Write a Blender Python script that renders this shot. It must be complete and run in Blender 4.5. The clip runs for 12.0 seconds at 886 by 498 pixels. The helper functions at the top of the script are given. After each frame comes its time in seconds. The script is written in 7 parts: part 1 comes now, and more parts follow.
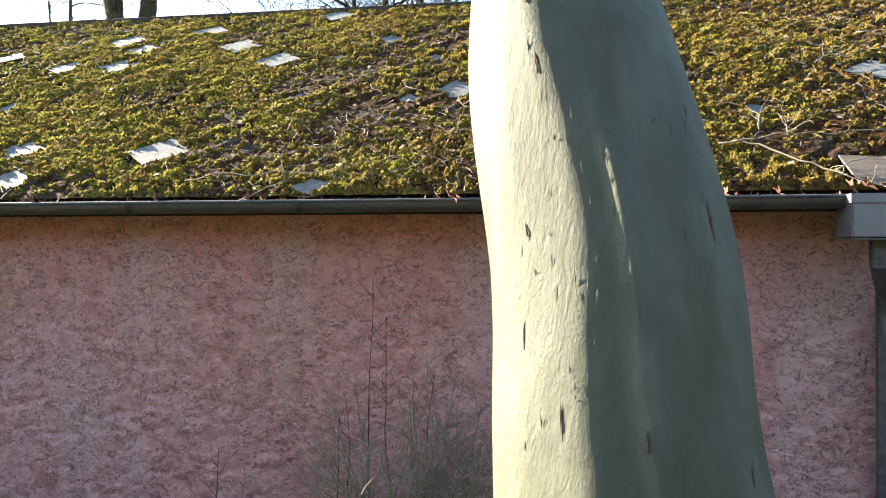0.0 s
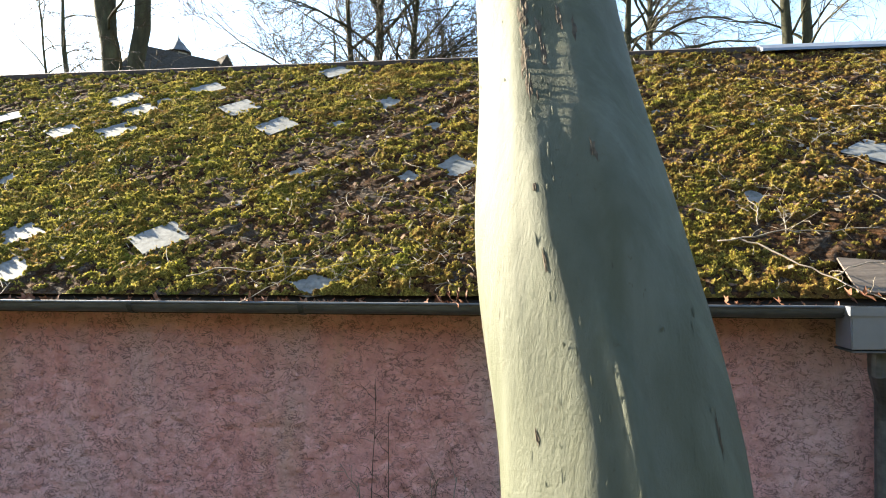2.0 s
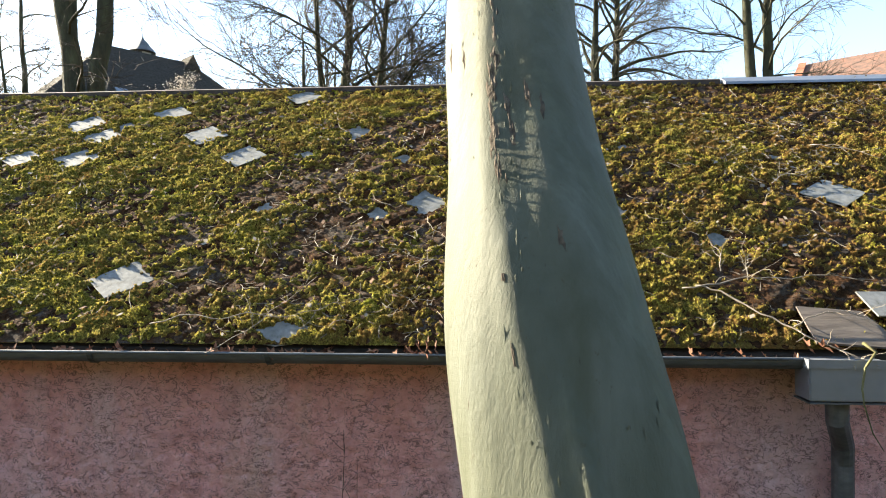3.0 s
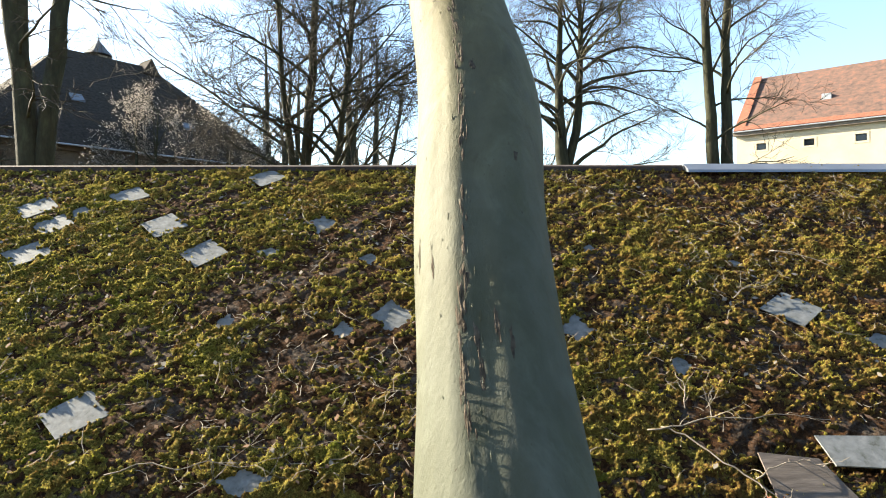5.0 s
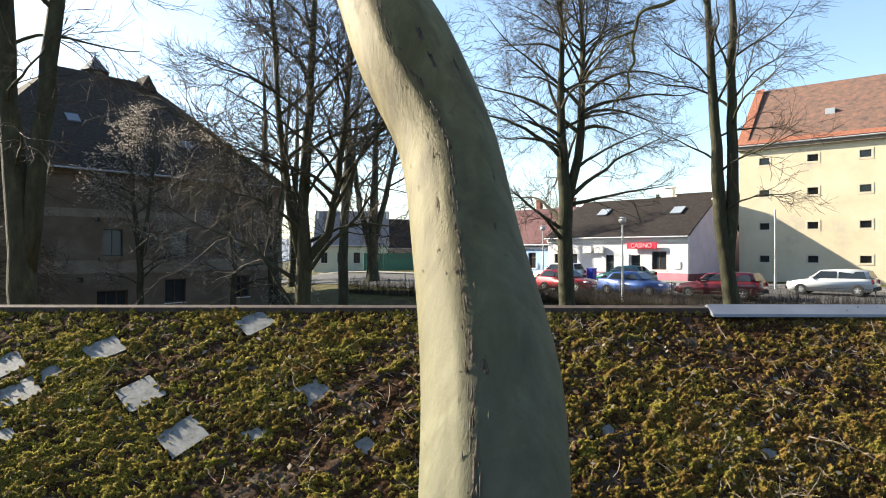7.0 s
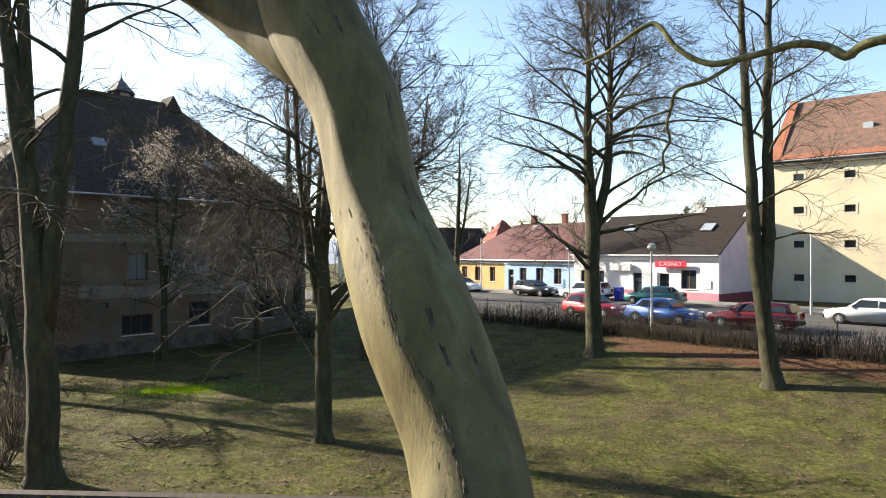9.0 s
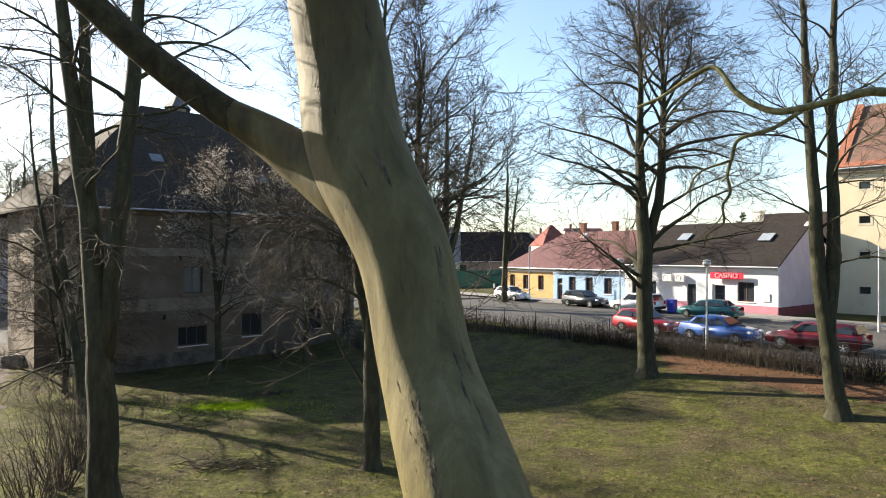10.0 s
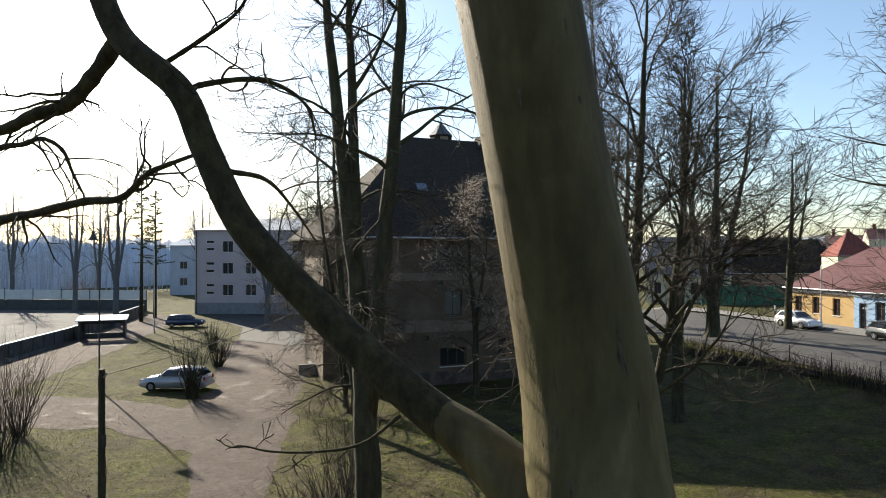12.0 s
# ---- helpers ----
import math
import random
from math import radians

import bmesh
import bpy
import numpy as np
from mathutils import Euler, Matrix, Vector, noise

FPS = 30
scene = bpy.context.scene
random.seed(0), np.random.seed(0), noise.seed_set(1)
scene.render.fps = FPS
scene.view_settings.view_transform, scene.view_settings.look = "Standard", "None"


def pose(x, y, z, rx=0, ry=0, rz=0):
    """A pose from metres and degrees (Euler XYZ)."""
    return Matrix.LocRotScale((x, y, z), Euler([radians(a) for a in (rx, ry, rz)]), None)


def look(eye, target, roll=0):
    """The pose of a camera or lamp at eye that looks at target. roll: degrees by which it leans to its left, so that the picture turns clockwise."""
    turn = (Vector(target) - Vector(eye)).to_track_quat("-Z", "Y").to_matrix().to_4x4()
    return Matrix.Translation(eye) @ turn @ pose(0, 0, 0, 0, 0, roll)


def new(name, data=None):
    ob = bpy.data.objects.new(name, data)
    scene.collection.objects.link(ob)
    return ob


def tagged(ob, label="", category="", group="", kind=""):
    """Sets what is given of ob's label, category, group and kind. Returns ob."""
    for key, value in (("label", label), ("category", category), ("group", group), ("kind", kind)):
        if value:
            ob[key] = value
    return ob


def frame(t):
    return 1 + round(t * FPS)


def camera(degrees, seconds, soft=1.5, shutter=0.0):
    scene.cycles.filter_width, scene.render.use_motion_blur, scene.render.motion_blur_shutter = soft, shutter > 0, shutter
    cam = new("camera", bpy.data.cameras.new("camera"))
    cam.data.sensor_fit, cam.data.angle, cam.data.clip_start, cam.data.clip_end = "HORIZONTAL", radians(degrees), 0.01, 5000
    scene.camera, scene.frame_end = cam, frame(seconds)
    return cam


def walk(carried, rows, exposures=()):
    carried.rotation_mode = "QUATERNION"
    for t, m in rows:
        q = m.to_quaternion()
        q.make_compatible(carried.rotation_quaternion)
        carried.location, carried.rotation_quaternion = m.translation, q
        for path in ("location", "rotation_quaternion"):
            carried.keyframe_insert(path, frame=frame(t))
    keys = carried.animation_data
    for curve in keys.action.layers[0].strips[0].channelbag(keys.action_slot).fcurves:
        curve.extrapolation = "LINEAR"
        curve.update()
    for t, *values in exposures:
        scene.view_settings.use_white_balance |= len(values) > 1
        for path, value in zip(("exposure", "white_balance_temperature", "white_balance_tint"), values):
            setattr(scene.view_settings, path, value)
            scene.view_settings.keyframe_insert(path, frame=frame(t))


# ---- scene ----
# Camera: t, x, y, z, yaw, pitch, roll. The shed's eaves run along x, the ridge lies at y = 6.36.
cam = camera(68.8, 12.0, 1.0)
PATH = [
    (0.0, 0.066, -0.025, 1.436, 7.43, 0.19, -0.03),
    (0.5, 0.051, -0.036, 1.570, 7.39, 0.21, 0.02),
    (1.0, 0.037, -0.042, 1.705, 7.37, 0.23, 0.08),
    (1.5, 0.032, -0.043, 1.844, 7.28, 0.24, 0.11),
    (2.0, 0.025, -0.044, 1.980, 6.89, 0.26, 0.12),
    (2.5, 0.021, -0.046, 2.114, 5.99, 0.28, 0.12),
    (3.0, 0.027, -0.044, 2.243, 4.19, 0.32, 0.09),
    (3.2, 0.029, -0.048, 2.295, 3.15, 0.32, 0.09),
    (4.8, 0.013, 0.000, 2.946, 1.06, 0.24, -0.06),
    (5.0, 0.009, 0.000, 3.062, 1.03, 0.24, -0.07),
    (5.5, 0.002, 0.025, 3.350, 0.97, 0.30, -0.05),
    (6.0, -0.005, 0.165, 3.662, 1.06, 0.24, -0.04),
    (6.5, -0.018, 0.330, 4.018, 1.07, 0.24, -0.01),
    (7.0, -0.030, 0.492, 4.395, 1.02, 0.28, 0.02),
    (7.2, -0.038, 0.560, 4.548, 0.98, 0.27, 0.02),
    (8.8, 0.006, 1.038, 5.742, 2.33, 0.28, 0.04),
    (9.0, 0.003, 1.090, 5.919, 3.19, 0.27, 0.05),
    (9.5, -0.016, 1.166, 6.380, 5.47, 0.27, 0.05),
    (10.0, -0.032, 1.253, 6.796, 7.39, 0.26, 0.02),
    (10.5, -0.031, 1.506, 7.183, 10.88, 0.24, 0.01),
    (11.0, -0.089, 1.781, 7.594, 19.29, 0.23, -0.01),
    (11.5, -0.210, 2.098, 8.055, 25.99, 0.21, -0.03),
    (12.0, -0.293, 2.386, 8.512, 29.85, 0.19, -0.07),
]
walk(cam, [(t, pose(x, y, z, 90 + pitch, roll, yaw)) for t, x, y, z, yaw, pitch, roll in PATH],
     exposures=[(0.0, 2.98, 7900, 7), (2.5, 2.72, 7950, 6), (3.2, 2.6, 7950, 6), (5.5, 2.22, 7800, 6), (7.0, 1.9, 7650, 8), (9.0, 1.85, 7800, 9), (10.5, 1.76, 7700, 9), (11.5, 1.58, 7550, 8), (12.0, 1.27, 7500, 8)])

# World and sun: low winter sun from the left and beyond.
SUN_AZ, SUN_EL = 67.5, 25.5      # degrees counter-clockwise from +y, degrees above the horizon
world = bpy.data.worlds.new("sky")
scene.world = world
world.use_nodes = True
wn = world.node_tree.nodes
sky = wn.new("ShaderNodeTexSky")
sky.sky_type, sky.sun_disc = "NISHITA", False
sky.sun_elevation, sky.sun_rotation = radians(SUN_EL), radians(-SUN_AZ)
sky.air_density, sky.dust_density, sky.ozone_density = 0.95, 0.7, 3.4
wn["Background"].inputs["Strength"].default_value = 0.098
world.node_tree.links.new(sky.outputs["Color"], wn["Background"].inputs["Color"])
sun_way = Vector((-math.sin(radians(SUN_AZ)) * math.cos(radians(SUN_EL)), math.cos(radians(SUN_AZ)) * math.cos(radians(SUN_EL)), math.sin(radians(SUN_EL))))
sun = new("sun", bpy.data.lights.new("sun", "SUN"))
sun.data.energy, sun.data.angle, sun.data.color = 5.0, radians(0.55), (1.0, 0.96, 0.90)
sun.matrix_world = look(sun_way * 50, (0, 0, 0))


# Materials
def ramp(nt, fac, stops, mode="LINEAR"):
    r = nt.nodes.new("ShaderNodeValToRGB")
    r.color_ramp.interpolation = mode
    e = r.color_ramp.elements
    while len(e) < len(stops):
        e.new(0.5)
    for k, (p, c) in enumerate(stops):
        e[k].position, e[k].color = p, (*c, 1)
    nt.links.new(fac, r.inputs[0])
    return r.outputs[0]


def noise_node(nt, scale, detail=4.0, rough=0.6, warp=0.0, stretch=(1, 1, 1), offset=(0, 0, 0)):
    tc, mp, n = nt.nodes.new("ShaderNodeTexCoord"), nt.nodes.new("ShaderNodeMapping"), nt.nodes.new("ShaderNodeTexNoise")
    mp.inputs["Scale"].default_value, mp.inputs["Location"].default_value = stretch, offset
    n.inputs["Scale"].default_value, n.inputs["Detail"].default_value, n.inputs["Roughness"].default_value, n.inputs["Distortion"].default_value = scale, detail, rough, warp
    nt.links.new(tc.outputs["Object"], mp.inputs["Vector"])
    nt.links.new(mp.outputs["Vector"], n.inputs["Vector"])
    return n.outputs["Fac"]


def mixed(nt, fac, a, b, mode="MIX"):
    m = nt.nodes.new("ShaderNodeMix")
    m.data_type, m.blend_type = "RGBA", mode
    for sock, v in ((m.inputs[0], fac), (m.inputs[6], a), (m.inputs[7], b)):
        if isinstance(v, (int, float)):
            sock.default_value = v
        elif isinstance(v, tuple):
            sock.default_value = (*v, 1)
        else:
            nt.links.new(v, sock)
    return m.outputs[2]


def surface(name, roughness=0.8, metal=0.0, spec=0.3):
    m = bpy.data.materials.new(name)
    m.use_nodes = True
    b = m.node_tree.nodes["Principled BSDF"]
    b.inputs["Roughness"].default_value, b.inputs["Metallic"].default_value = roughness, metal
    b.inputs["Specular IOR Level"].default_value = spec
    return m, m.node_tree, b


def relief(nt, b, height, strength, distance, before=None):
    n = nt.nodes.new("ShaderNodeBump")
    n.inputs["Strength"].default_value, n.inputs["Distance"].default_value = strength, distance
    nt.links.new(height, n.inputs["Height"])
    if before is not None:
        nt.links.new(before, n.inputs["Normal"])
    nt.links.new(n.outputs[0], b.inputs["Normal"])
    return n.outputs[0]


def plain(name, stops, scale=4.0, roughness=0.8, metal=0.0, bump=0.3, bump_scale=40.0, distance=0.005, stretch=(1, 1, 1), spec=0.3, vary=0.0, detail=5.0):
    """A surface whose colour runs through stops by noise, with fine relief."""
    m, nt, b = surface(name, roughness, metal, spec)
    c = ramp(nt, noise_node(nt, scale, detail, 0.65, 0.2, stretch), stops)
    if vary:
        info = nt.nodes.new("ShaderNodeObjectInfo")
        c = mixed(nt, vary, c, ramp(nt, info.outputs["Random"], [(0, (0.35, 0.35, 0.35)), (1, (1, 1, 1))]), "MULTIPLY")
    nt.links.new(c, b.inputs["Base Color"])
    if bump:
        relief(nt, b, noise_node(nt, bump_scale, 4, 0.6, 0, stretch), bump, distance)
    return m


def two(a, k):
    """A dark and a light tone round the colour a."""
    return [(0.3, tuple(v * (1 - k) for v in a)), (0.7, tuple(min(1, v * (1 + k)) for v in a))]


# moss: yellow-green cushions, tawny at the tips; the bed between them is rusty dead moss and grey dust
moss, nt, b = surface("moss", 0.95, 0, 0.1)
green = ramp(nt, noise_node(nt, 70, 6, 0.8, 0.4), [(0.34, (0.022, 0.023, 0.005)), (0.46, (0.090, 0.086, 0.015)), (0.56, (0.34, 0.285, 0.058)), (0.68, (0.64, 0.54, 0.19))])
vivid = ramp(nt, noise_node(nt, 90, 5, 0.8, 0.4, (1, 1, 1), (4, 4, 1)), [(0.36, (0.03, 0.042, 0.004)), (0.5, (0.13, 0.17, 0.012)), (0.66, (0.36, 0.40, 0.04))])
green = mixed(nt, ramp(nt, noise_node(nt, 1.7, 7, 0.75, 0.6, (1, 1, 1), (2, 9, 4)), [(0.56, (0, 0, 0)), (0.65, (0.9, 0.9, 0.9))]), green, vivid)
tawny = ramp(nt, noise_node(nt, 60, 6, 0.8, 0.4, (1, 1, 1), (7, 2, 1)), [(0.34, (0.026, 0.016, 0.006)), (0.48, (0.125, 0.062, 0.018)), (0.60, (0.26, 0.14, 0.042)), (0.72, (0.42, 0.27, 0.11))])
xyz = nt.nodes.new("ShaderNodeSeparateXYZ")
coord = nt.nodes.new("ShaderNodeTexCoord")
nt.links.new(coord.outputs["Object"], xyz.inputs[0])
drift = nt.nodes.new("ShaderNodeMath")
drift.operation = "MULTIPLY_ADD"
drift.inputs[1].default_value = 0.022
nt.links.new(xyz.outputs["X"], drift.inputs[0])
nt.links.new(noise_node(nt, 4.5, 9, 0.85, 0.6), drift.inputs[2])
where = ramp(nt, drift.outputs[0], [(0.43, (0, 0, 0)), (0.57, (0.95, 0.95, 0.95))])
c = mixed(nt, where, green, tawny)
nt.links.new(c, b.inputs["Base Color"])
b.inputs["Sheen Weight"].default_value, b.inputs["Sheen Roughness"].default_value = 0.15, 0.45
b.inputs["Sheen Tint"].default_value = (0.7, 0.58, 0.18, 1)
nrm = relief(nt, b, noise_node(nt, 85, 7, 0.85), 1.0, 0.034)
relief(nt, b, noise_node(nt, 420, 3, 0.7), 0.8, 0.005, nrm)

def leaf_like(name, scale, stops, through_share=0.5):
    """A thin leaf or blade that lets light through."""
    m, nt, b = surface(name, 0.85, 0, 0.15)
    c = ramp(nt, noise_node(nt, scale, 6, 0.75, 0.4), stops)
    nt.links.new(c, b.inputs["Base Color"])
    thin_leaf = nt.nodes.new("ShaderNodeBsdfTranslucent")
    nt.links.new(c, thin_leaf.inputs["Color"])
    blend = nt.nodes.new("ShaderNodeMixShader")
    blend.inputs[0].default_value = through_share
    nt.links.new(b.outputs[0], blend.inputs[1])
    nt.links.new(thin_leaf.outputs[0], blend.inputs[2])
    nt.links.new(blend.outputs[0], nt.nodes["Material Output"].inputs["Surface"])
    return m


moss_shoot = leaf_like("moss_shoot", 5, [(0.33, (0.19, 0.22, 0.022)), (0.43, (0.40, 0.35, 0.06)), (0.51, (0.46, 0.37, 0.10)), (0.57, (0.27, 0.15, 0.05)), (0.72, (0.17, 0.075, 0.035))], 0.36)
moss_bed, nt, b = surface("moss_bed", 0.97, 0, 0.1)
rust = ramp(nt, noise_node(nt, 45, 6, 0.78, 0.4), [(0.32, (0.010, 0.0052, 0.0022)), (0.47, (0.036, 0.016, 0.006)), (0.60, (0.090, 0.041, 0.017)), (0.72, (0.17, 0.095, 0.048))])
dust = ramp(nt, noise_node(nt, 4.5, 8, 0.78, 0.5, (1, 1, 1), (3, 1, 0)), [(0.49, (0, 0, 0)), (0.63, (0.85, 0.85, 0.85))])
c = mixed(nt, dust, rust, ramp(nt, noise_node(nt, 60, 5, 0.75), [(0.35, (0.030, 0.024, 0.018)), (0.65, (0.16, 0.135, 0.11))]))
nt.links.new(c, b.inputs["Base Color"])
nrm = relief(nt, b, noise_node(nt, 110, 6, 0.8), 1.0, 0.014)
relief(nt, b, noise_node(nt, 400, 3, 0.7), 0.8, 0.004, nrm)

# pink roughcast, pale and grey where it is washed out
pink_plaster, nt, b = surface("pink_plaster", 0.92, 0, 0.15)
c = ramp(nt, noise_node(nt, 9, 6, 0.7, 0.3), [(0.3, (0.58, 0.255, 0.225)), (0.55, (0.77, 0.375, 0.34)), (0.75, (0.80, 0.45, 0.42))])
wash = ramp(nt, noise_node(nt, 1.3, 5, 0.6, 0.3, (1, 1, 0.35)), [(0.46, (0, 0, 0)), (0.66, (0.5, 0.5, 0.5))])
c = mixed(nt, wash, c, (0.66, 0.53, 0.50))
tan = ramp(nt, noise_node(nt, 0.9, 4, 0.6, 0.3, (1, 1, 0.3), (5, 0, 2)), [(0.60, (0, 0, 0)), (0.72, (0.7, 0.7, 0.7))])
c = mixed(nt, tan, c, (0.48, 0.33, 0.20))
dirt = ramp(nt, noise_node(nt, 22, 4, 0.75, 0.8), [(0.58, (0, 0, 0)), (0.70, (0.8, 0.8, 0.8))])
c = mixed(nt, dirt, c, (0.20, 0.115, 0.105))
fold = nt.nodes.new("ShaderNodeMath")
fold.operation = "SUBTRACT"
fold.inputs[1].default_value = 0.5
nt.links.new(noise_node(nt, 15, 5, 0.62, 0.9, (1, 1, 1.5)), fold.inputs[0])
thin = nt.nodes.new("ShaderNodeMath")
thin.operation = "ABSOLUTE"
nt.links.new(fold.outputs[0], thin.inputs[0])
line = ramp(nt, thin.outputs[0], [(0.006, (1, 1, 1)), (0.030, (0, 0, 0))])
spots = ramp(nt, noise_node(nt, 8, 4, 0.7, 0.3, (1, 1, 1), (2, 3, 4)), [(0.38, (0, 0, 0)), (0.52, (0.95, 0.95, 0.95))])
fissure = mixed(nt, 1.0, line, spots, "MULTIPLY")
c = mixed(nt, fissure, c, (0.21, 0.115, 0.105))
nt.links.new(c, b.inputs["Base Color"])
nrm = relief(nt, b, fissure, -1.0, 0.02)
nrm = relief(nt, b, noise_node(nt, 30, 6, 0.65, 0.5), 1.0, 0.03, nrm)
relief(nt, b, noise_node(nt, 160, 3, 0.6), 0.6, 0.004, nrm)

# plane bark: pale cream green, olive streaks, short fine cracks
plane_bark, nt, b = surface("plane_bark", 0.68, 0, 0.25)
c = ramp(nt, noise_node(nt, 4, 6, 0.6, 0.3, (1, 1, 0.25)), [(0.3, (0.062, 0.067, 0.042)), (0.5, (0.084, 0.090, 0.063)), (0.72, (0.108, 0.115, 0.088))])
olive = ramp(nt, noise_node(nt, 6, 4, 0.6, 0.3, (1, 1, 0.12)), [(0.5, (0, 0, 0)), (0.68, (0.55, 0.55, 0.55))])
c = mixed(nt, olive, c, (0.050, 0.054, 0.027))
stain = ramp(nt, noise_node(nt, 1.3, 4, 0.6, 0.6, (1, 1, 0.5)), [(0.52, (0, 0, 0)), (0.72, (0.6, 0.6, 0.6))])
c = mixed(nt, stain, c, (0.046, 0.048, 0.025))
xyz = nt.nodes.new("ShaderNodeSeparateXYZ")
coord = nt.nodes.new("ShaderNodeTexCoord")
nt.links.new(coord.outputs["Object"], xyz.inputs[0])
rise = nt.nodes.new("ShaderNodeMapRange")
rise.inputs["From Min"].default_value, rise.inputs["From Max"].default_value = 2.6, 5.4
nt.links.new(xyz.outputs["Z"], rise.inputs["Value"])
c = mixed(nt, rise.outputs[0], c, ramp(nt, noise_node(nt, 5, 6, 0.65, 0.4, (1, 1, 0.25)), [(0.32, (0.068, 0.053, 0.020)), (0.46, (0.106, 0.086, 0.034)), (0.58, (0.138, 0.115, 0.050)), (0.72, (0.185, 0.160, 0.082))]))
# from 6.2 m up the colour is multiplied down to deepen the trunk's shade
top_shade = nt.nodes.new("ShaderNodeMapRange")
top_shade.inputs["From Min"].default_value, top_shade.inputs["From Max"].default_value = 6.2, 8.6
nt.links.new(xyz.outputs["Z"], top_shade.inputs["Value"])
c = mixed(nt, top_shade.outputs[0], c, mixed(nt, 1.0, c, (0.60, 0.55, 0.47), "MULTIPLY"))
crack = ramp(nt, noise_node(nt, 45, 3, 0.6, 0.3, (1, 1, 0.10)), [(0.24, (1, 1, 1)), (0.29, (0, 0, 0))])
c = mixed(nt, crack, c, (0.045, 0.036, 0.022))
fleck = ramp(nt, noise_node(nt, 48, 5, 0.75, 0.6, (1, 1, 0.5), (2, 6, 1)), [(0.63, (0, 0, 0)), (0.69, (0.75, 0.75, 0.75))])
c = mixed(nt, fleck, c, (0.060, 0.052, 0.030))
pale = ramp(nt, noise_node(nt, 2.4, 6, 0.7, 0.8, (1, 1, 0.45), (1, 8, 3)), [(0.52, (0, 0, 0)), (0.60, (0.55, 0.55, 0.55))])
c = mixed(nt, pale, c, mixed(nt, 1.0, c, (1.35, 1.38, 1.42), "MULTIPLY"))
gash = mixed(nt, 1.0, ramp(nt, noise_node(nt, 17, 5, 0.7, 0.5, (1, 1, 0.16), (4, 1, 2)), [(0.60, (0, 0, 0)), (0.66, (0.85, 0.85, 0.85))]), ramp(nt, noise_node(nt, 3, 4, 0.6, 0.3, (1, 1, 0.5), (9, 1, 2)), [(0.45, (0, 0, 0)), (0.6, (1, 1, 1))]), "MULTIPLY")
c = mixed(nt, mixed(nt, 1.0, gash, rise.outputs[0], "MULTIPLY"), c, (0.06, 0.042, 0.022))
nt.links.new(c, b.inputs["Base Color"])
nrm = relief(nt, b, noise_node(nt, 12, 6, 0.68, 0.3, (1, 1, 0.22)), 0.28, 0.02)
nrm = relief(nt, b, crack, -0.6, 0.006, nrm)
nrm = relief(nt, b, noise_node(nt, 34, 5, 0.7, 0.8, (1, 1, 0.25), (3, 3, 1)), 0.22, 0.008, nrm)
relief(nt, b, noise_node(nt, 90, 6, 0.75, 0.3, (1, 1, 0.4)), 0.6, 0.005, nrm)
# darker brown bark copy with the shade of limb and branches in its colour
shaded_limb_bark = plain("shaded_limb_bark", [(0.3, (0.016, 0.012, 0.006)), (0.5, (0.038, 0.031, 0.014)), (0.66, (0.062, 0.052, 0.023)), (0.8, (0.12, 0.10, 0.055))], 14, 0.95, 0, 1.0, 30, 0.02, (1, 1, 0.6))
scar_bark = plain("scar_bark", [(0.3, (0.0245, 0.0182, 0.0126)), (0.55, (0.091, 0.07, 0.049)), (0.75, (0.175, 0.14, 0.105))], 30, 0.95, 0, 0.9, 60, 0.01, (1, 1, 0.3))

bark = plain("bark", [(0.3, (0.018, 0.0168, 0.010)), (0.55, (0.042, 0.041, 0.022)), (0.75, (0.072, 0.073, 0.038))], 5, 0.9, 0, 0.9, 14, 0.03, (1, 1, 0.3))
twig_bark = plain("twig_bark", [(0.3, (0.0245, 0.0196, 0.014)), (0.7, (0.0595, 0.049, 0.035))], 3, 0.85, 0, 0)
dry_leaf = plain("dry_leaf", [(0.3, (0.12, 0.045, 0.026)), (0.55, (0.24, 0.105, 0.062)), (0.7, (0.36, 0.25, 0.17))], 30, 0.8, 0, 0.3, 60, 0.002, vary=0.5)
zinc = plain("zinc", [(0.3, (0.0806, 0.0837, 0.0868)), (0.7, (0.149, 0.155, 0.161))], 7, 0.55, 0.6, 0.25, 60, 0.003, (1, 3, 3))
grey_sheet = plain("grey_sheet", [(0.3, (0.185, 0.202, 0.229)), (0.7, (0.235, 0.252, 0.284))], 4, 0.4, 0.5, 0.1, 20, 0.003)
red_steel = plain("red_steel", [(0.3, (0.042, 0.0315, 0.028)), (0.7, (0.091, 0.07, 0.0595))], 9, 0.85, 0.0, 0.3, 50, 0.003)
slate = plain("slate", [(0.30, (0.06, 0.064, 0.045)), (0.42, (0.14, 0.145, 0.138)), (0.58, (0.19, 0.195, 0.19)), (0.75, (0.25, 0.25, 0.24))], 14, 0.75, 0, 0.4, 60, 0.004)
dark_slate = plain("dark_slate", [(0.3, (0.022, 0.018, 0.015)), (0.7, (0.055, 0.047, 0.04))], 6, 0.92, 0, 0.5, 20, 0.02, spec=0.1)

# lawn: green patches, straw, bare litter
lawn, nt, b = surface("lawn", 0.95, 0, 0.1)
g1 = ramp(nt, noise_node(nt, 5.0, 9, 0.82), [(0.34, (0.021, 0.024, 0.0075)), (0.5, (0.071, 0.075, 0.019)), (0.64, (0.155, 0.146, 0.045))])
g2 = ramp(nt, noise_node(nt, 11.0, 8, 0.85), [(0.34, (0.022, 0.018, 0.009)), (0.5, (0.066, 0.055, 0.027)), (0.66, (0.155, 0.126, 0.078))])
w = ramp(nt, noise_node(nt, 0.5, 8, 0.75, 0.6), [(0.42, (0, 0, 0)), (0.58, (1, 1, 1))])
c = mixed(nt, w, g1, g2)
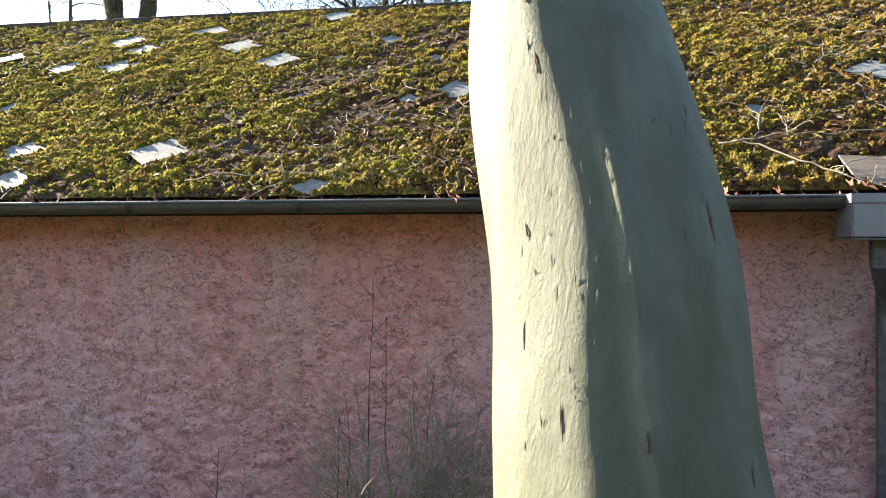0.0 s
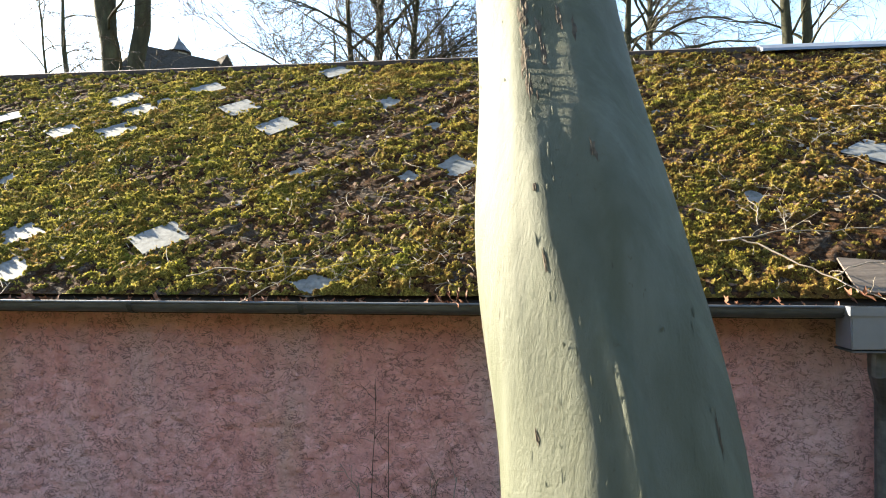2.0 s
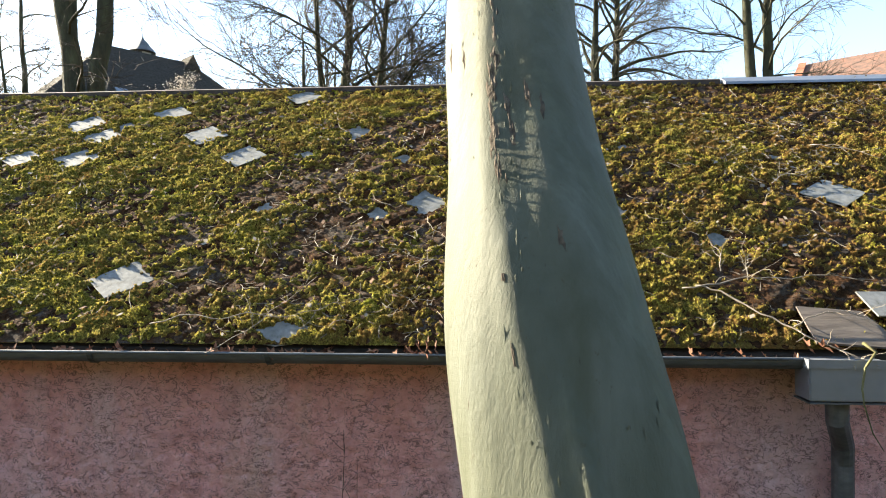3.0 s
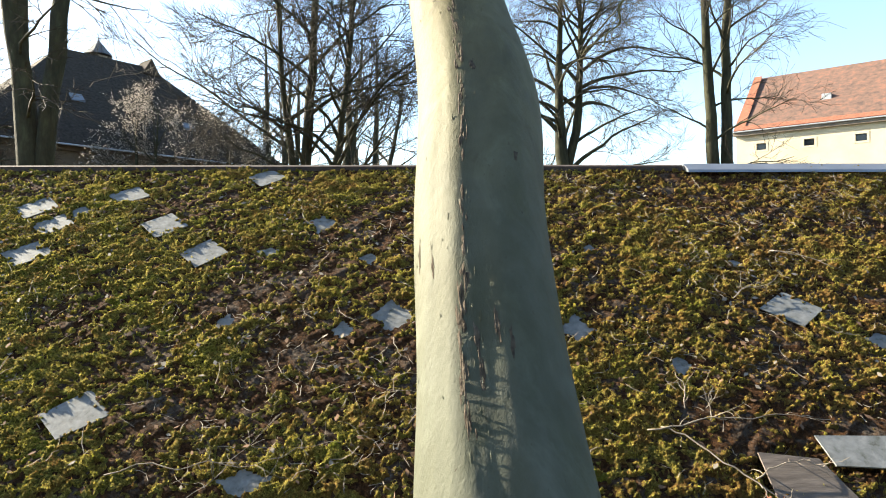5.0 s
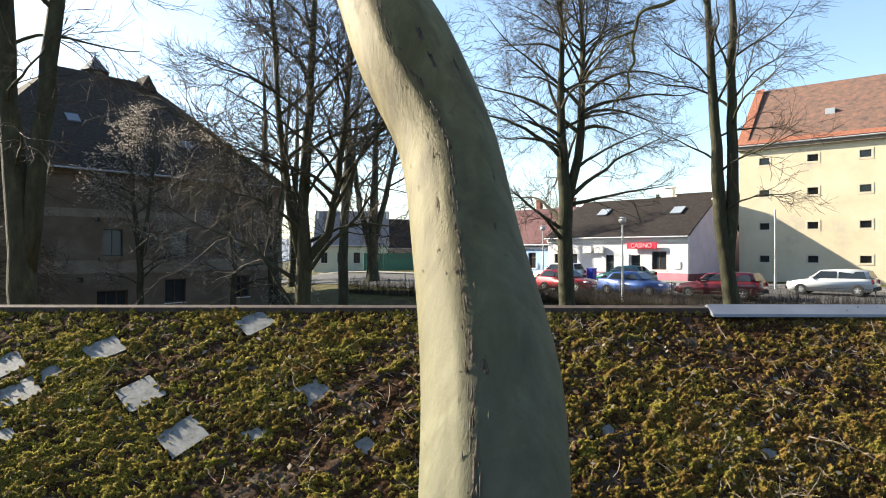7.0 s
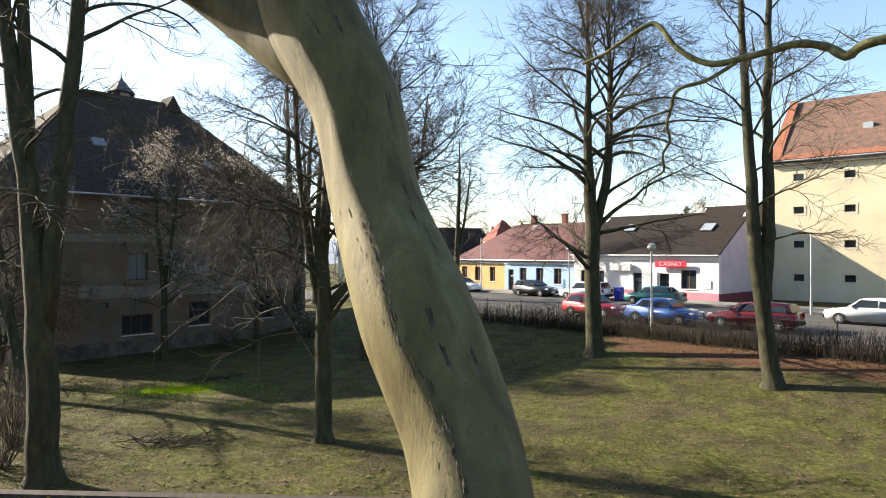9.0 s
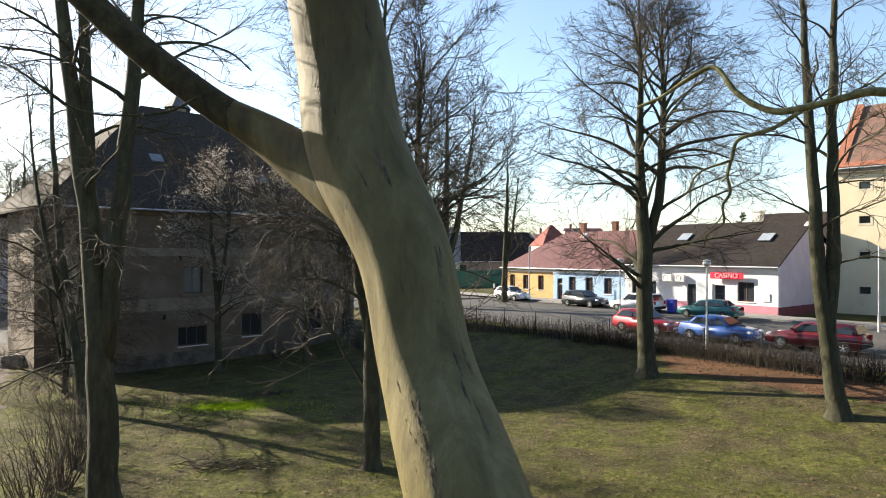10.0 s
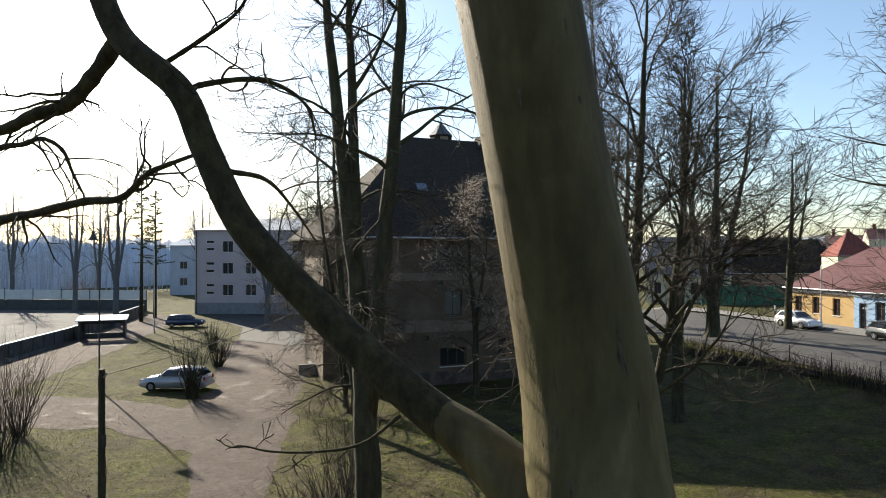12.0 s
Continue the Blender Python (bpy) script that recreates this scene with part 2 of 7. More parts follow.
patchy = ramp(nt, noise_node(nt, 0.75, 7, 0.75, 0.7, (1, 1, 1), (5, 3, 0)), [(0.38, (0.36, 0.38, 0.36)), (0.60, (1, 1, 1))])
c = mixed(nt, 0.8, c, patchy, "MULTIPLY")
leaves = ramp(nt, noise_node(nt, 19, 5, 0.75, 0.8), [(0.66, (0, 0, 0)), (0.72, (1, 1, 1))])
c = mixed(nt, leaves, c, (0.0924, 0.0546, 0.0252))
nt.links.new(c, b.inputs["Base Color"])
relief(nt, b, noise_node(nt, 7, 10, 0.9, 0.6), 0.6, 0.05)
pale_bract = leaf_like("pale_bract", 20, [(0.3, (0.45, 0.38, 0.32)), (0.7, (0.72, 0.65, 0.57))], 0.4)
grass_blade = leaf_like("grass_blade", 1.6, [(0.34, (0.056, 0.0475, 0.026)), (0.46, (0.062, 0.070, 0.013)), (0.6, (0.098, 0.115, 0.018)), (0.72, (0.16, 0.15, 0.07))], 0.45)
vivid_grass = leaf_like("vivid_grass", 5, [(0.35, (0.16, 0.26, 0.012)), (0.65, (0.30, 0.44, 0.02))], 0.5)
leafy = plain("leafy_ground", [(0.3, (0.0268, 0.0138, 0.00653)), (0.5, (0.075, 0.0344, 0.0143)), (0.7, (0.14, 0.0643, 0.0265))], 12, 0.95, 0, 0.9, 20, 0.04)
asphalt = plain("asphalt", [(0.3, (0.040, 0.039, 0.038)), (0.7, (0.064, 0.062, 0.060))], 1.2, 0.9, 0, 0.4, 60, 0.006)
gravel, nt, b = surface("gravel", 0.9, 0, 0.25)
c = ramp(nt, noise_node(nt, 3.5, 8, 0.78, 0.3), [(0.30, (0.0414, 0.0302, 0.0246)), (0.47, (0.0718, 0.0538, 0.0451)), (0.62, (0.0966, 0.0756, 0.0648)), (0.76, (0.138, 0.113, 0.1))])
mud = ramp(nt, noise_node(nt, 0.35, 7, 0.72, 0.8), [(0.46, (0, 0, 0)), (0.58, (0.85, 0.85, 0.85))])
c = mixed(nt, mud, c, ramp(nt, noise_node(nt, 6, 6, 0.75), [(0.35, (0.0294, 0.0202, 0.0148)), (0.65, (0.069, 0.0487, 0.0377))]))
nt.links.new(c, b.inputs["Base Color"])
wet = ramp(nt, noise_node(nt, 0.35, 7, 0.72, 0.8), [(0.55, (0.95, 0.95, 0.95)), (0.66, (0.7, 0.7, 0.7))])
nt.links.new(wet, b.inputs["Roughness"])
relief(nt, b, noise_node(nt, 9, 8, 0.82), 0.8, 0.05)
court_floor = plain("court_floor", [(0.3, (0.0638, 0.0638, 0.0622)), (0.7, (0.105, 0.104, 0.101))], 0.5, 0.95, 0, 0.3, 20, 0.01)
paving = plain("paving", [(0.3, (0.143, 0.138, 0.129)), (0.7, (0.209, 0.204, 0.193))], 2, 0.9, 0, 0.4, 25, 0.008)
villa_plaster = plain("villa_plaster", [(0.28, (0.088, 0.067, 0.049)), (0.5, (0.132, 0.102, 0.076)), (0.72, (0.18, 0.142, 0.108))], 0.55, 0.92, 0, 0.4, 12, 0.02)
villa_band = plain("villa_band", two((0.20, 0.165, 0.13), 0.22), 1.5, 0.92, 0, 0.3, 14, 0.01)
white_wall = plain("white_wall", two((0.577, 0.562, 0.562), 0.07), 0.9, 0.9, 0, 0.2, 30, 0.004)
pink_base = plain("pink_base", two((0.416, 0.176, 0.216), 0.12), 1.5, 0.9, 0, 0.2, 30, 0.004)
lilac_wall = plain("lilac_wall", two((0.527, 0.451, 0.51), 0.1), 0.9, 0.9, 0, 0.2, 30, 0.004)
blue_wall = plain("blue_wall", two((0.27, 0.39, 0.54), 0.08), 0.9, 0.9, 0, 0.2, 30, 0.004)
orange_wall = plain("orange_wall", two((0.46, 0.31, 0.145), 0.08), 0.9, 0.9, 0, 0.2, 30, 0.004)
yellow_wall = plain("yellow_wall", [(0.28, (0.39, 0.359, 0.296)), (0.45, (0.546, 0.468, 0.328)), (0.75, (0.608, 0.538, 0.406))], 0.35, 0.92, 0, 0.4, 20, 0.01)
flat_white = plain("flat_white", two((0.40, 0.36, 0.385), 0.08), 0.5, 0.9, 0, 0.2, 20, 0.005)
cream_wall = plain("cream_wall", two((0.495, 0.465, 0.36), 0.08), 0.9, 0.9, 0, 0.2, 30, 0.004)
maroon_roof = plain("maroon_roof", [(0.3, (0.0788, 0.0338, 0.036)), (0.7, (0.124, 0.0562, 0.0585))], 2.5, 0.8, 0, 0.5, 18, 0.02)
black_roof = plain("black_roof", [(0.3, (0.014, 0.0115, 0.0105)), (0.7, (0.028, 0.0225, 0.021))], 2.5, 0.9, 0, 0.5, 18, 0.02, spec=0.12)
red_tile = plain("red_tile", [(0.3, (0.065, 0.0455, 0.039)), (0.5, (0.124, 0.0748, 0.0585)), (0.75, (0.215, 0.0975, 0.065))], 2.2, 0.85, 0, 0.6, 14, 0.03)
fresh_tile = plain("fresh_tile", two((0.221, 0.0845, 0.052), 0.4), 5, 0.85, 0, 0.5, 14, 0.03)
white_paint = plain("white_paint", two((0.612, 0.612, 0.595), 0.06), 6, 0.6, 0, 0)
brown_wood = plain("brown_wood", two((0.10, 0.05, 0.03), 0.3), 8, 0.6, 0, 0.2, 40, 0.003)
dark_steel = plain("dark_steel", two((0.06, 0.065, 0.065), 0.2), 8, 0.5, 0.5, 0)
light_steel = plain("light_steel", two((0.42, 0.44, 0.45), 0.1), 8, 0.45, 0.5, 0)
green_paint = plain("green_paint", two((0.012, 0.102, 0.072), 0.2), 3, 0.6, 0, 0)
sign_red = plain("sign_red", two((0.75, 0.02, 0.05), 0.1), 3, 0.5, 0, 0)
rubber = plain("rubber", two((0.02, 0.02, 0.02), 0.2), 8, 0.85, 0, 0)
concrete = plain("concrete", two((0.21, 0.203, 0.189), 0.2), 3, 0.9, 0, 0.4, 30, 0.006)
# distance haze is mixed into these two pale blue-grey colours
far_haze = plain("far_haze", two((0.315, 0.378, 0.462), 0.15), 0.3, 1.0, 0, 0)
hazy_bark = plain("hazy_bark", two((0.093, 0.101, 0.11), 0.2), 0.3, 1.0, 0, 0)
brick_red = plain("brick_red", two((0.176, 0.068, 0.048), 0.25), 9, 0.9, 0, 0.4, 40, 0.004)


def glass_like(name, colour, roughness=0.08):
    m, nt, b = surface(name, roughness, 0, 0.6)
    b.inputs["Base Color"].default_value = (*colour, 1)
    return m


window_glass = glass_like("window_glass", (0.025, 0.03, 0.035))
car_glass = glass_like("car_glass", (0.015, 0.02, 0.025), 0.03)


def car_paint(name, colour):
    m, nt, b = surface(name, 0.3, 0.2, 0.5)
    nt.links.new(ramp(nt, noise_node(nt, 1.5), two(colour, 0.05)), b.inputs["Base Color"])
    b.inputs["Coat Weight"].default_value = 0.6
    return m


# Building helpers
def hash2(i, j, seed):
    h = (i.astype(np.int64) * 374761393 + j.astype(np.int64) * 668265263 + seed * 974711) & 0xFFFFFFFF
    h = ((h ^ (h >> 13)) * 1274126177) & 0xFFFFFFFF
    return ((h ^ (h >> 16)) & 0xFFFF) / 65535.0


def value_noise(x, y, seed=0):
    i, j = np.floor(x), np.floor(y)
    fx, fy = x - i, y - j
    fx, fy = fx * fx * (3 - 2 * fx), fy * fy * (3 - 2 * fy)
    a, b_, c_, d = hash2(i, j, seed), hash2(i + 1, j, seed), hash2(i, j + 1, seed), hash2(i + 1, j + 1, seed)
    return (a * (1 - fx) + b_ * fx) * (1 - fy) + (c_ * (1 - fx) + d * fx) * fy


def fractal(x, y, octaves=4, seed=0, gain=0.5):
    out, amp, total = 0, 1.0, 0
    for k in range(octaves):
        out = out + amp * value_noise(x * 2 ** k + 17.3 * k, y * 2 ** k + 9.1 * k, seed + k)
        total += amp
        amp *= gain
    return out / total


class Shape:
    """Collects vertices and faces of one mesh."""

    def __init__(self):
        self.v, self.f = [], []

    def box(self, x0, y0, z0, x1, y1, z1, m=None):
        n = len(self.v)
        for p in ((x0, y0, z0), (x1, y0, z0), (x1, y1, z0), (x0, y1, z0), (x0, y0, z1), (x1, y0, z1), (x1, y1, z1), (x0, y1, z1)):
            self.v.append(tuple(m @ Vector(p)) if m else p)
        self.f += [tuple(n + k for k in q) for q in ((0, 3, 2, 1), (4, 5, 6, 7), (0, 1, 5, 4), (1, 2, 6, 5), (2, 3, 7, 6), (3, 0, 4, 7))]
        return self

    def tube(self, path, radii, sides=8, cap=True):
        path = [Vector(p) for p in path]
        if not hasattr(radii, "__len__"):
            radii = [radii] * len(path)
        n, up = len(self.v), None
        for k, p in enumerate(path):
            d = (path[min(k + 1, len(path) - 1)] - path[max(k - 1, 0)])
            d = d.normalized() if d.length > 1e-9 else Vector((0, 0, 1))
            if up is None:
                up = d.orthogonal().normalized()
            up = (up - d * up.dot(d))
            up = up.normalized() if up.length > 1e-6 else d.orthogonal().normalized()
            side = d.cross(up)
            for s in range(sides):
                a = 2 * math.pi * s / sides
                self.v.append(tuple(p + (up * math.cos(a) + side * math.sin(a)) * radii[k]))
        for k in range(len(path) - 1):
            for s in range(sides):
                a, c = n + k * sides + s, n + k * sides + (s + 1) % sides
                self.f.append((a, c, c + sides, a + sides))
        if cap:
            self.f.append(tuple(n + s for s in reversed(range(sides))))
            self.f.append(tuple(n + (len(path) - 1) * sides + s for s in range(sides)))
        return self

    def poly(self, pts):
        n = len(self.v)
        self.v += [tuple(p) for p in pts]
        self.f.append(tuple(range(n, n + len(pts))))
        return self

    def prism(self, pts, depth):
        """A polygon pushed along a vector into a solid."""
        n, k, d = len(self.v), len(pts), Vector(depth)
        self.v += [tuple(p) for p in pts] + [tuple(Vector(p) + d) for p in pts]
        self.f.append(tuple(range(n + k - 1, n - 1, -1)))
        self.f.append(tuple(range(n + k, n + 2 * k)))
        for s in range(k):
            self.f.append((n + s, n + (s + 1) % k, n + k + (s + 1) % k, n + k + s))
        return self

    def mesh(self, name, material, smooth=False):
        me = bpy.data.meshes.new(name)
        me.from_pydata(self.v, [], self.f)
        me.materials.append(material)
        if smooth:
            me.polygons.foreach_set("use_smooth", [True] * len(me.polygons))
        me.update()
        return me


def solid(shape, name, material, smooth=False, bevel=0.0, weld=False):
    """A mesh with its normals put right and, where asked, bevelled edges."""
    me = shape.mesh(name, material, smooth)
    bm = bmesh.new()
    bm.from_mesh(me)
    if weld:
        bmesh.ops.remove_doubles(bm, verts=bm.verts, dist=0.0005)
    bmesh.ops.recalc_face_normals(bm, faces=bm.faces)
    if bevel:
        bmesh.ops.bevel(bm, geom=bm.edges[:], offset=bevel, segments=2, affect="EDGES", clamp_overlap=True)
    bm.to_mesh(me)
    bm.free()
    return me


def thing(name, m, label, category, group="", kind=""):
    ob = new(name)
    ob.matrix_world = m
    return tagged(ob, label, category, group, kind)


def part(name, data, parent, label=""):
    ob = new(name, data)
    ob.parent = parent
    return tagged(ob, label)


def one_mesh(name, data, label, category, m=None, group="", kind=""):
    ob = new(name, data)
    if m:
        ob.matrix_world = m
    return tagged(ob, label, category, group, kind)


def grid_mesh(name, xs, ys, place, material, smooth=True):
    """A sheet over two lists of numbers; place(X, Y) gives arrays x, y, z."""
    X, Y = np.meshgrid(xs, ys)
    px, py, pz = place(X, Y)
    me = bpy.data.meshes.new(name)
    nx, ny = len(xs), len(ys)
    me.vertices.add(nx * ny)
    me.vertices.foreach_set("co", np.stack([px, py, pz], -1).astype(np.float32).ravel())
    i = (np.arange(ny - 1)[:, None] * nx + np.arange(nx - 1)[None]).ravel()
    q = np.stack([i, i + 1, i + nx + 1, i + nx], 1).astype(np.int32)
    me.loops.add(q.size)
    me.loops.foreach_set("vertex_index", q.ravel())
    me.polygons.add(len(q))
    me.polygons.foreach_set("loop_start", np.arange(0, q.size, 4, dtype=np.int32))
    me.polygons.foreach_set("use_smooth", np.full(len(q), smooth))
    me.materials.append(material)
    me.update(calc_edges=True)
    return me


def smoothstep(v, a, b_):
    u = np.clip((v - a) / (b_ - a), 0, 1)
    return u * u * (3 - 2 * u)


def ground_z(x, y):
    s = 0.70 * x + 0.714 * y
    x, y, s = np.asarray(x, float), np.asarray(y, float), np.asarray(s, float)
    z = 1.95 * smoothstep(s, 20, 38) * smoothstep(x, -40, -14) - 0.45 * smoothstep(-x, 8, 22) - 0.35 * smoothstep(-x, 30, 60)
    return z


def gz(x, y):
    return float(ground_z(x, y))


def wall_shape(length, z0, z1, thick, holes, shape=None, m=None):
    """A wall in local x from 0 to length, front at y = 0, with holes (u0, u1, v0, v1) right through it."""
    s = shape or Shape()
    us = sorted({0, length, *[h[0] for h in holes], *[h[1] for h in holes]})
    vs = sorted({z0, z1, *[h[2] for h in holes], *[h[3] for h in holes]})

    def open_at(u, v):
        return any(h[0] < u < h[1] and h[2] < v < h[3] for h in holes)

    def quad(*p):
        n = len(s.v)
        s.v += [tuple(m @ Vector(q)) if m else q for q in p]
        s.f.append((n, n + 1, n + 2, n + 3))

    for i in range(len(us) - 1):
        for j in range(len(vs) - 1):
            a, b_, c_, d = us[i], us[i + 1], vs[j], vs[j + 1]
            if not open_at((a + b_) / 2, (c_ + d) / 2):
                quad((a, 0, c_), (b_, 0, c_), (b_, 0, d), (a, 0, d))
                quad((a, thick, c_), (a, thick, d), (b_, thick, d), (b_, thick, c_))
    for a, b_, c_, d in [(0, length, z0, z1), *holes]:
        quad((a, 0, c_), (a, thick, c_), (b_, thick, c_), (b_, 0, c_))
        quad((a, 0, d), (b_, 0, d), (b_, thick, d), (a, thick, d))
        quad((a, 0, c_), (a, 0, d), (a, thick, d), (a, thick, c_))
        quad((b_, 0, c_), (b_, thick, c_), (b_, thick, d), (b_, 0, d))
    return s


def window_in(parent, u0, u1, v0, v1, depth, material, bars=(1, 0), sill=None, name="window", pane=None, fw=0.07):
    """A window set back in its opening: frame with bars, panes, sill."""
    y0, y1 = depth, depth + 0.06
    cuts_u = [u0 + (u1 - u0) * k / (bars[0] + 1) for k in range(bars[0] + 2)]
    cuts_v = [v0, *([v0 + (v1 - v0) * 0.68] if bars[1] == 1 else [v0 + (v1 - v0) * (k + 1) / (bars[1] + 1) for k in range(bars[1])]), v1]
    holes = [(a + fw * (1 if i == 0 else 0.4) - u0, e - fw * (1 if i == bars[0] else 0.4) - u0, c_ + fw * (1 if j == 0 else 0.35), d - fw * (1 if j == bars[1] else 0.35))
             for i, (a, e) in enumerate(zip(cuts_u[:-1], cuts_u[1:])) for j, (c_, d) in enumerate(zip(cuts_v[:-1], cuts_v[1:]))]
    s = wall_shape(u1 - u0, v0, v1, y1 - y0, holes, m=Matrix.Translation((u0, y0, 0)))
    w_ = part(name, solid(s, "frame", material, weld=True), parent)
    p = Shape().box(u0 + fw * 0.5, y0 + 0.025, v0 + fw * 0.5, u1 - fw * 0.5, y0 + 0.035, v1 - fw * 0.5)
    part("pane", solid(p, "pane", pane or window_glass), w_, "dark reflecting window pane")
    if sill:
        part("sill", solid(Shape().box(u0 - 0.05, -0.06, v0 - 0.06, u1 + 0.05, depth - 0.003, v0 - 0.003), "sill", sill), w_)
    return w_


def roof_slab(s, pts, thick=0.12):
    """A flat roof face with thickness, hung below its upper side."""
    return s.prism(pts, (0, 0, -thick))


# Trees
def limb(rng, start, way, length, r0, r1, steps, wander, lift):
    p, d = Vector(start), Vector(way).normalized()
    path, radii = [p.copy()], [r0]
    for k in range(steps):
        d = (d + Vector((rng.gauss(0, wander), rng.gauss(0, wander), rng.gauss(0, wander) + lift))).normalized()
        p = p + d * (length / steps)
        path.append(p.copy())
        radii.append(r0 + (r1 - r0) * (k + 1) / steps)
    return path, radii


def arched(rng, start, way, length, r0, r1, steps, wander, droop):
    """A limb that rises, bends outwards under its weight and turns up again at its tip."""
    p, d = Vector(start), Vector(way).normalized()
    path, radii = [p.copy()], [r0]
    for k in range(steps):
        f = (k + 1) / steps
        pull = -droop if f < 0.72 else droop * 0.9
        d = (d + Vector((rng.gauss(0, wander), rng.gauss(0, wander), rng.gauss(0, wander * 0.8) + pull * 10 / steps))).normalized()
        p = p + d * (length / steps)
        path.append(p.copy())
        radii.append(r0 + (r1 - r0) * f ** 0.8)
    return path, radii


def along(path, radii, f):
    k = min(int(f * (len(path) - 1)), len(path) - 2)
    u = f * (len(path) - 1) - k
    return path[k].lerp(path[k + 1], u), (path[k + 1] - path[k]).normalized(), radii[k] + (radii[k + 1] - radii[k]) * u


def spread(rng, d, degrees):
    side = d.orthogonal().normalized()
    side.rotate(Matrix.Rotation(rng.uniform(0, 2 * math.pi), 3, d))
    a = radians(degrees)
    return d * math.cos(a) + side * math.sin(a)


def bare_tree(name, x, y, stems, label, seed, limbs=24, limb_len=5.0, angle=55, lift=0.04, first=0.3, forks=5, twigs=4, fine=3, group="trees of the park", leaves=0, z=None, material=None, thick=1.0, low_len=1.0, single=True, droop=0.075):
    """A leafless tree. stems: lists of (dx, dy, height, radius) from the foot up, the later ones forking from the first."""
    rng = random.Random(seed)
    base = gz(x, y) - 0.05 if z is None else z
    t = thing(name, pose(x, y, base), label, "tree", group)
    wood, crown, bracts = Shape(), Shape(), Shape()
    for st in stems:
        pts, rad = [], []
        for k in range(len(st) - 1):
            a, c_ = st[k], st[k + 1]
            n = max(2, int((c_[2] - a[2]) / 0.9))
            for q in range(n):
                u = q / n
                pts.append(Vector([a[i] + (c_[i] - a[i]) * u for i in range(3)]))
                rad.append(a[3] + (c_[3] - a[3]) * u)
        pts.append(Vector(st[-1][:3]))
        rad.append(st[-1][3])
        for k in range(1, len(pts) - 1):
            pts[k] += Vector((rng.gauss(0, 0.025), rng.gauss(0, 0.025), 0))
            rad[k] *= rng.uniform(0.97, 1.03)
        if st[0][2] <= 0.01:       # root flare
            pts = [pts[0] - Vector((0, 0, 0.3)), pts[0] + Vector((0, 0, 0.02)), pts[0] + Vector((0, 0, 0.35))] + pts[1:]
            rad = [rad[0] * 1.9, rad[0] * 1.45, rad[0] * 1.08] + rad[1:]
        wood.tube(pts, rad, 12)
        share = max(2, round(limbs / len(stems)))
        for k in range(share):
            f = first + (0.99 - first) * (k + rng.random()) / share
            p, d, r = along(pts, rad, f)
            g0 = (f - first) / (1 - first)
            w_ = spread(rng, Vector((0, 0, 1)), angle * rng.uniform(0.6, 1.0) * (0.95 - 0.45 * g0))
            L = limb_len * rng.uniform(0.7, 1.15) * (low_len + (0.42 - low_len) * g0)
            lr = min(r * 0.6, (0.014 + 0.013 * L) * thick)
            lp, lrad = arched(rng, p, w_, L, lr, 0.012, 10, 0.11, droop * rng.uniform(0.6, 1.3))
            if single:
                part("limb", Shape().tube(lp, lrad, 6, False).mesh("limb", material or bark, True), t)
            else:
                wood.tube(lp, lrad, 6, False)
            for q in range(forks):
                g = 0.22 + 0.78 * (q + rng.random()) / forks
                bp, bd, br = along(lp, lrad, g)
                bw = spread(rng, bd, rng.uniform(25, 50)) + Vector((0, 0, 0.12))
                bl = L * 0.46 * rng.uniform(0.6, 1.25) * (1.2 - 0.6 * g)
                kp, kr = arched(rng, bp, bw, bl, min(br * 0.7, 0.026), 0.007, 5, 0.16, droop * 0.8)
                crown.tube(kp, kr, 3, False)
                for w in range(twigs):
                    h = 0.2 + 0.8 * (w + rng.random()) / twigs
                    tp0, td, tr0 = along(kp, kr, h)
                    tl = (0.3 + bl * 0.38) * rng.uniform(0.6, 1.3)
                    tp, tr = limb(rng, tp0, spread(rng, td, rng.uniform(20, 48)), tl, min(tr0 * 0.85, 0.013), 0.006, 2, 0.16, lift)
                    crown.tube(tp, tr, 3, False)
                    for e in range(fine):
                        fp, fd, fr = along(tp, tr, 0.1 + 0.9 * rng.random())
                        qp, qr = limb(rng, fp, spread(rng, fd, rng.uniform(20, 50)), 0.5 * rng.uniform(0.5, 1.4), 0.007, 0.004, 1, 0.3, lift)
                        crown.tube(qp, qr, 3, False)
                        for b_ in range(leaves):
                            lp_, ld, _ = along(qp, qr, rng.random())
                            o = lp_ - Vector((0, 0, rng.uniform(0.01, 0.06)))
                            e1 = Vector((rng.gauss(0, 1), rng.gauss(0, 1), rng.gauss(0, 1))).normalized() * rng.uniform(0.025, 0.06)
                            e2 = spread(rng, e1.normalized(), 90) * 0.018
                            bracts.poly([o - e1, o + e2, o + e1, o - e2])
    part("trunk", wood.mesh("trunk", material or bark, True), t)
    part("crown", crown.mesh("crown", material or twig_bark, True), t, "fine bare twigs")
    if leaves:
        part("seed_bract_cluster", bracts.mesh("seed_bract_cluster", pale_bract), t, "pale dry seed bracts on the twigs")["kind"] = "stuff"
    return t


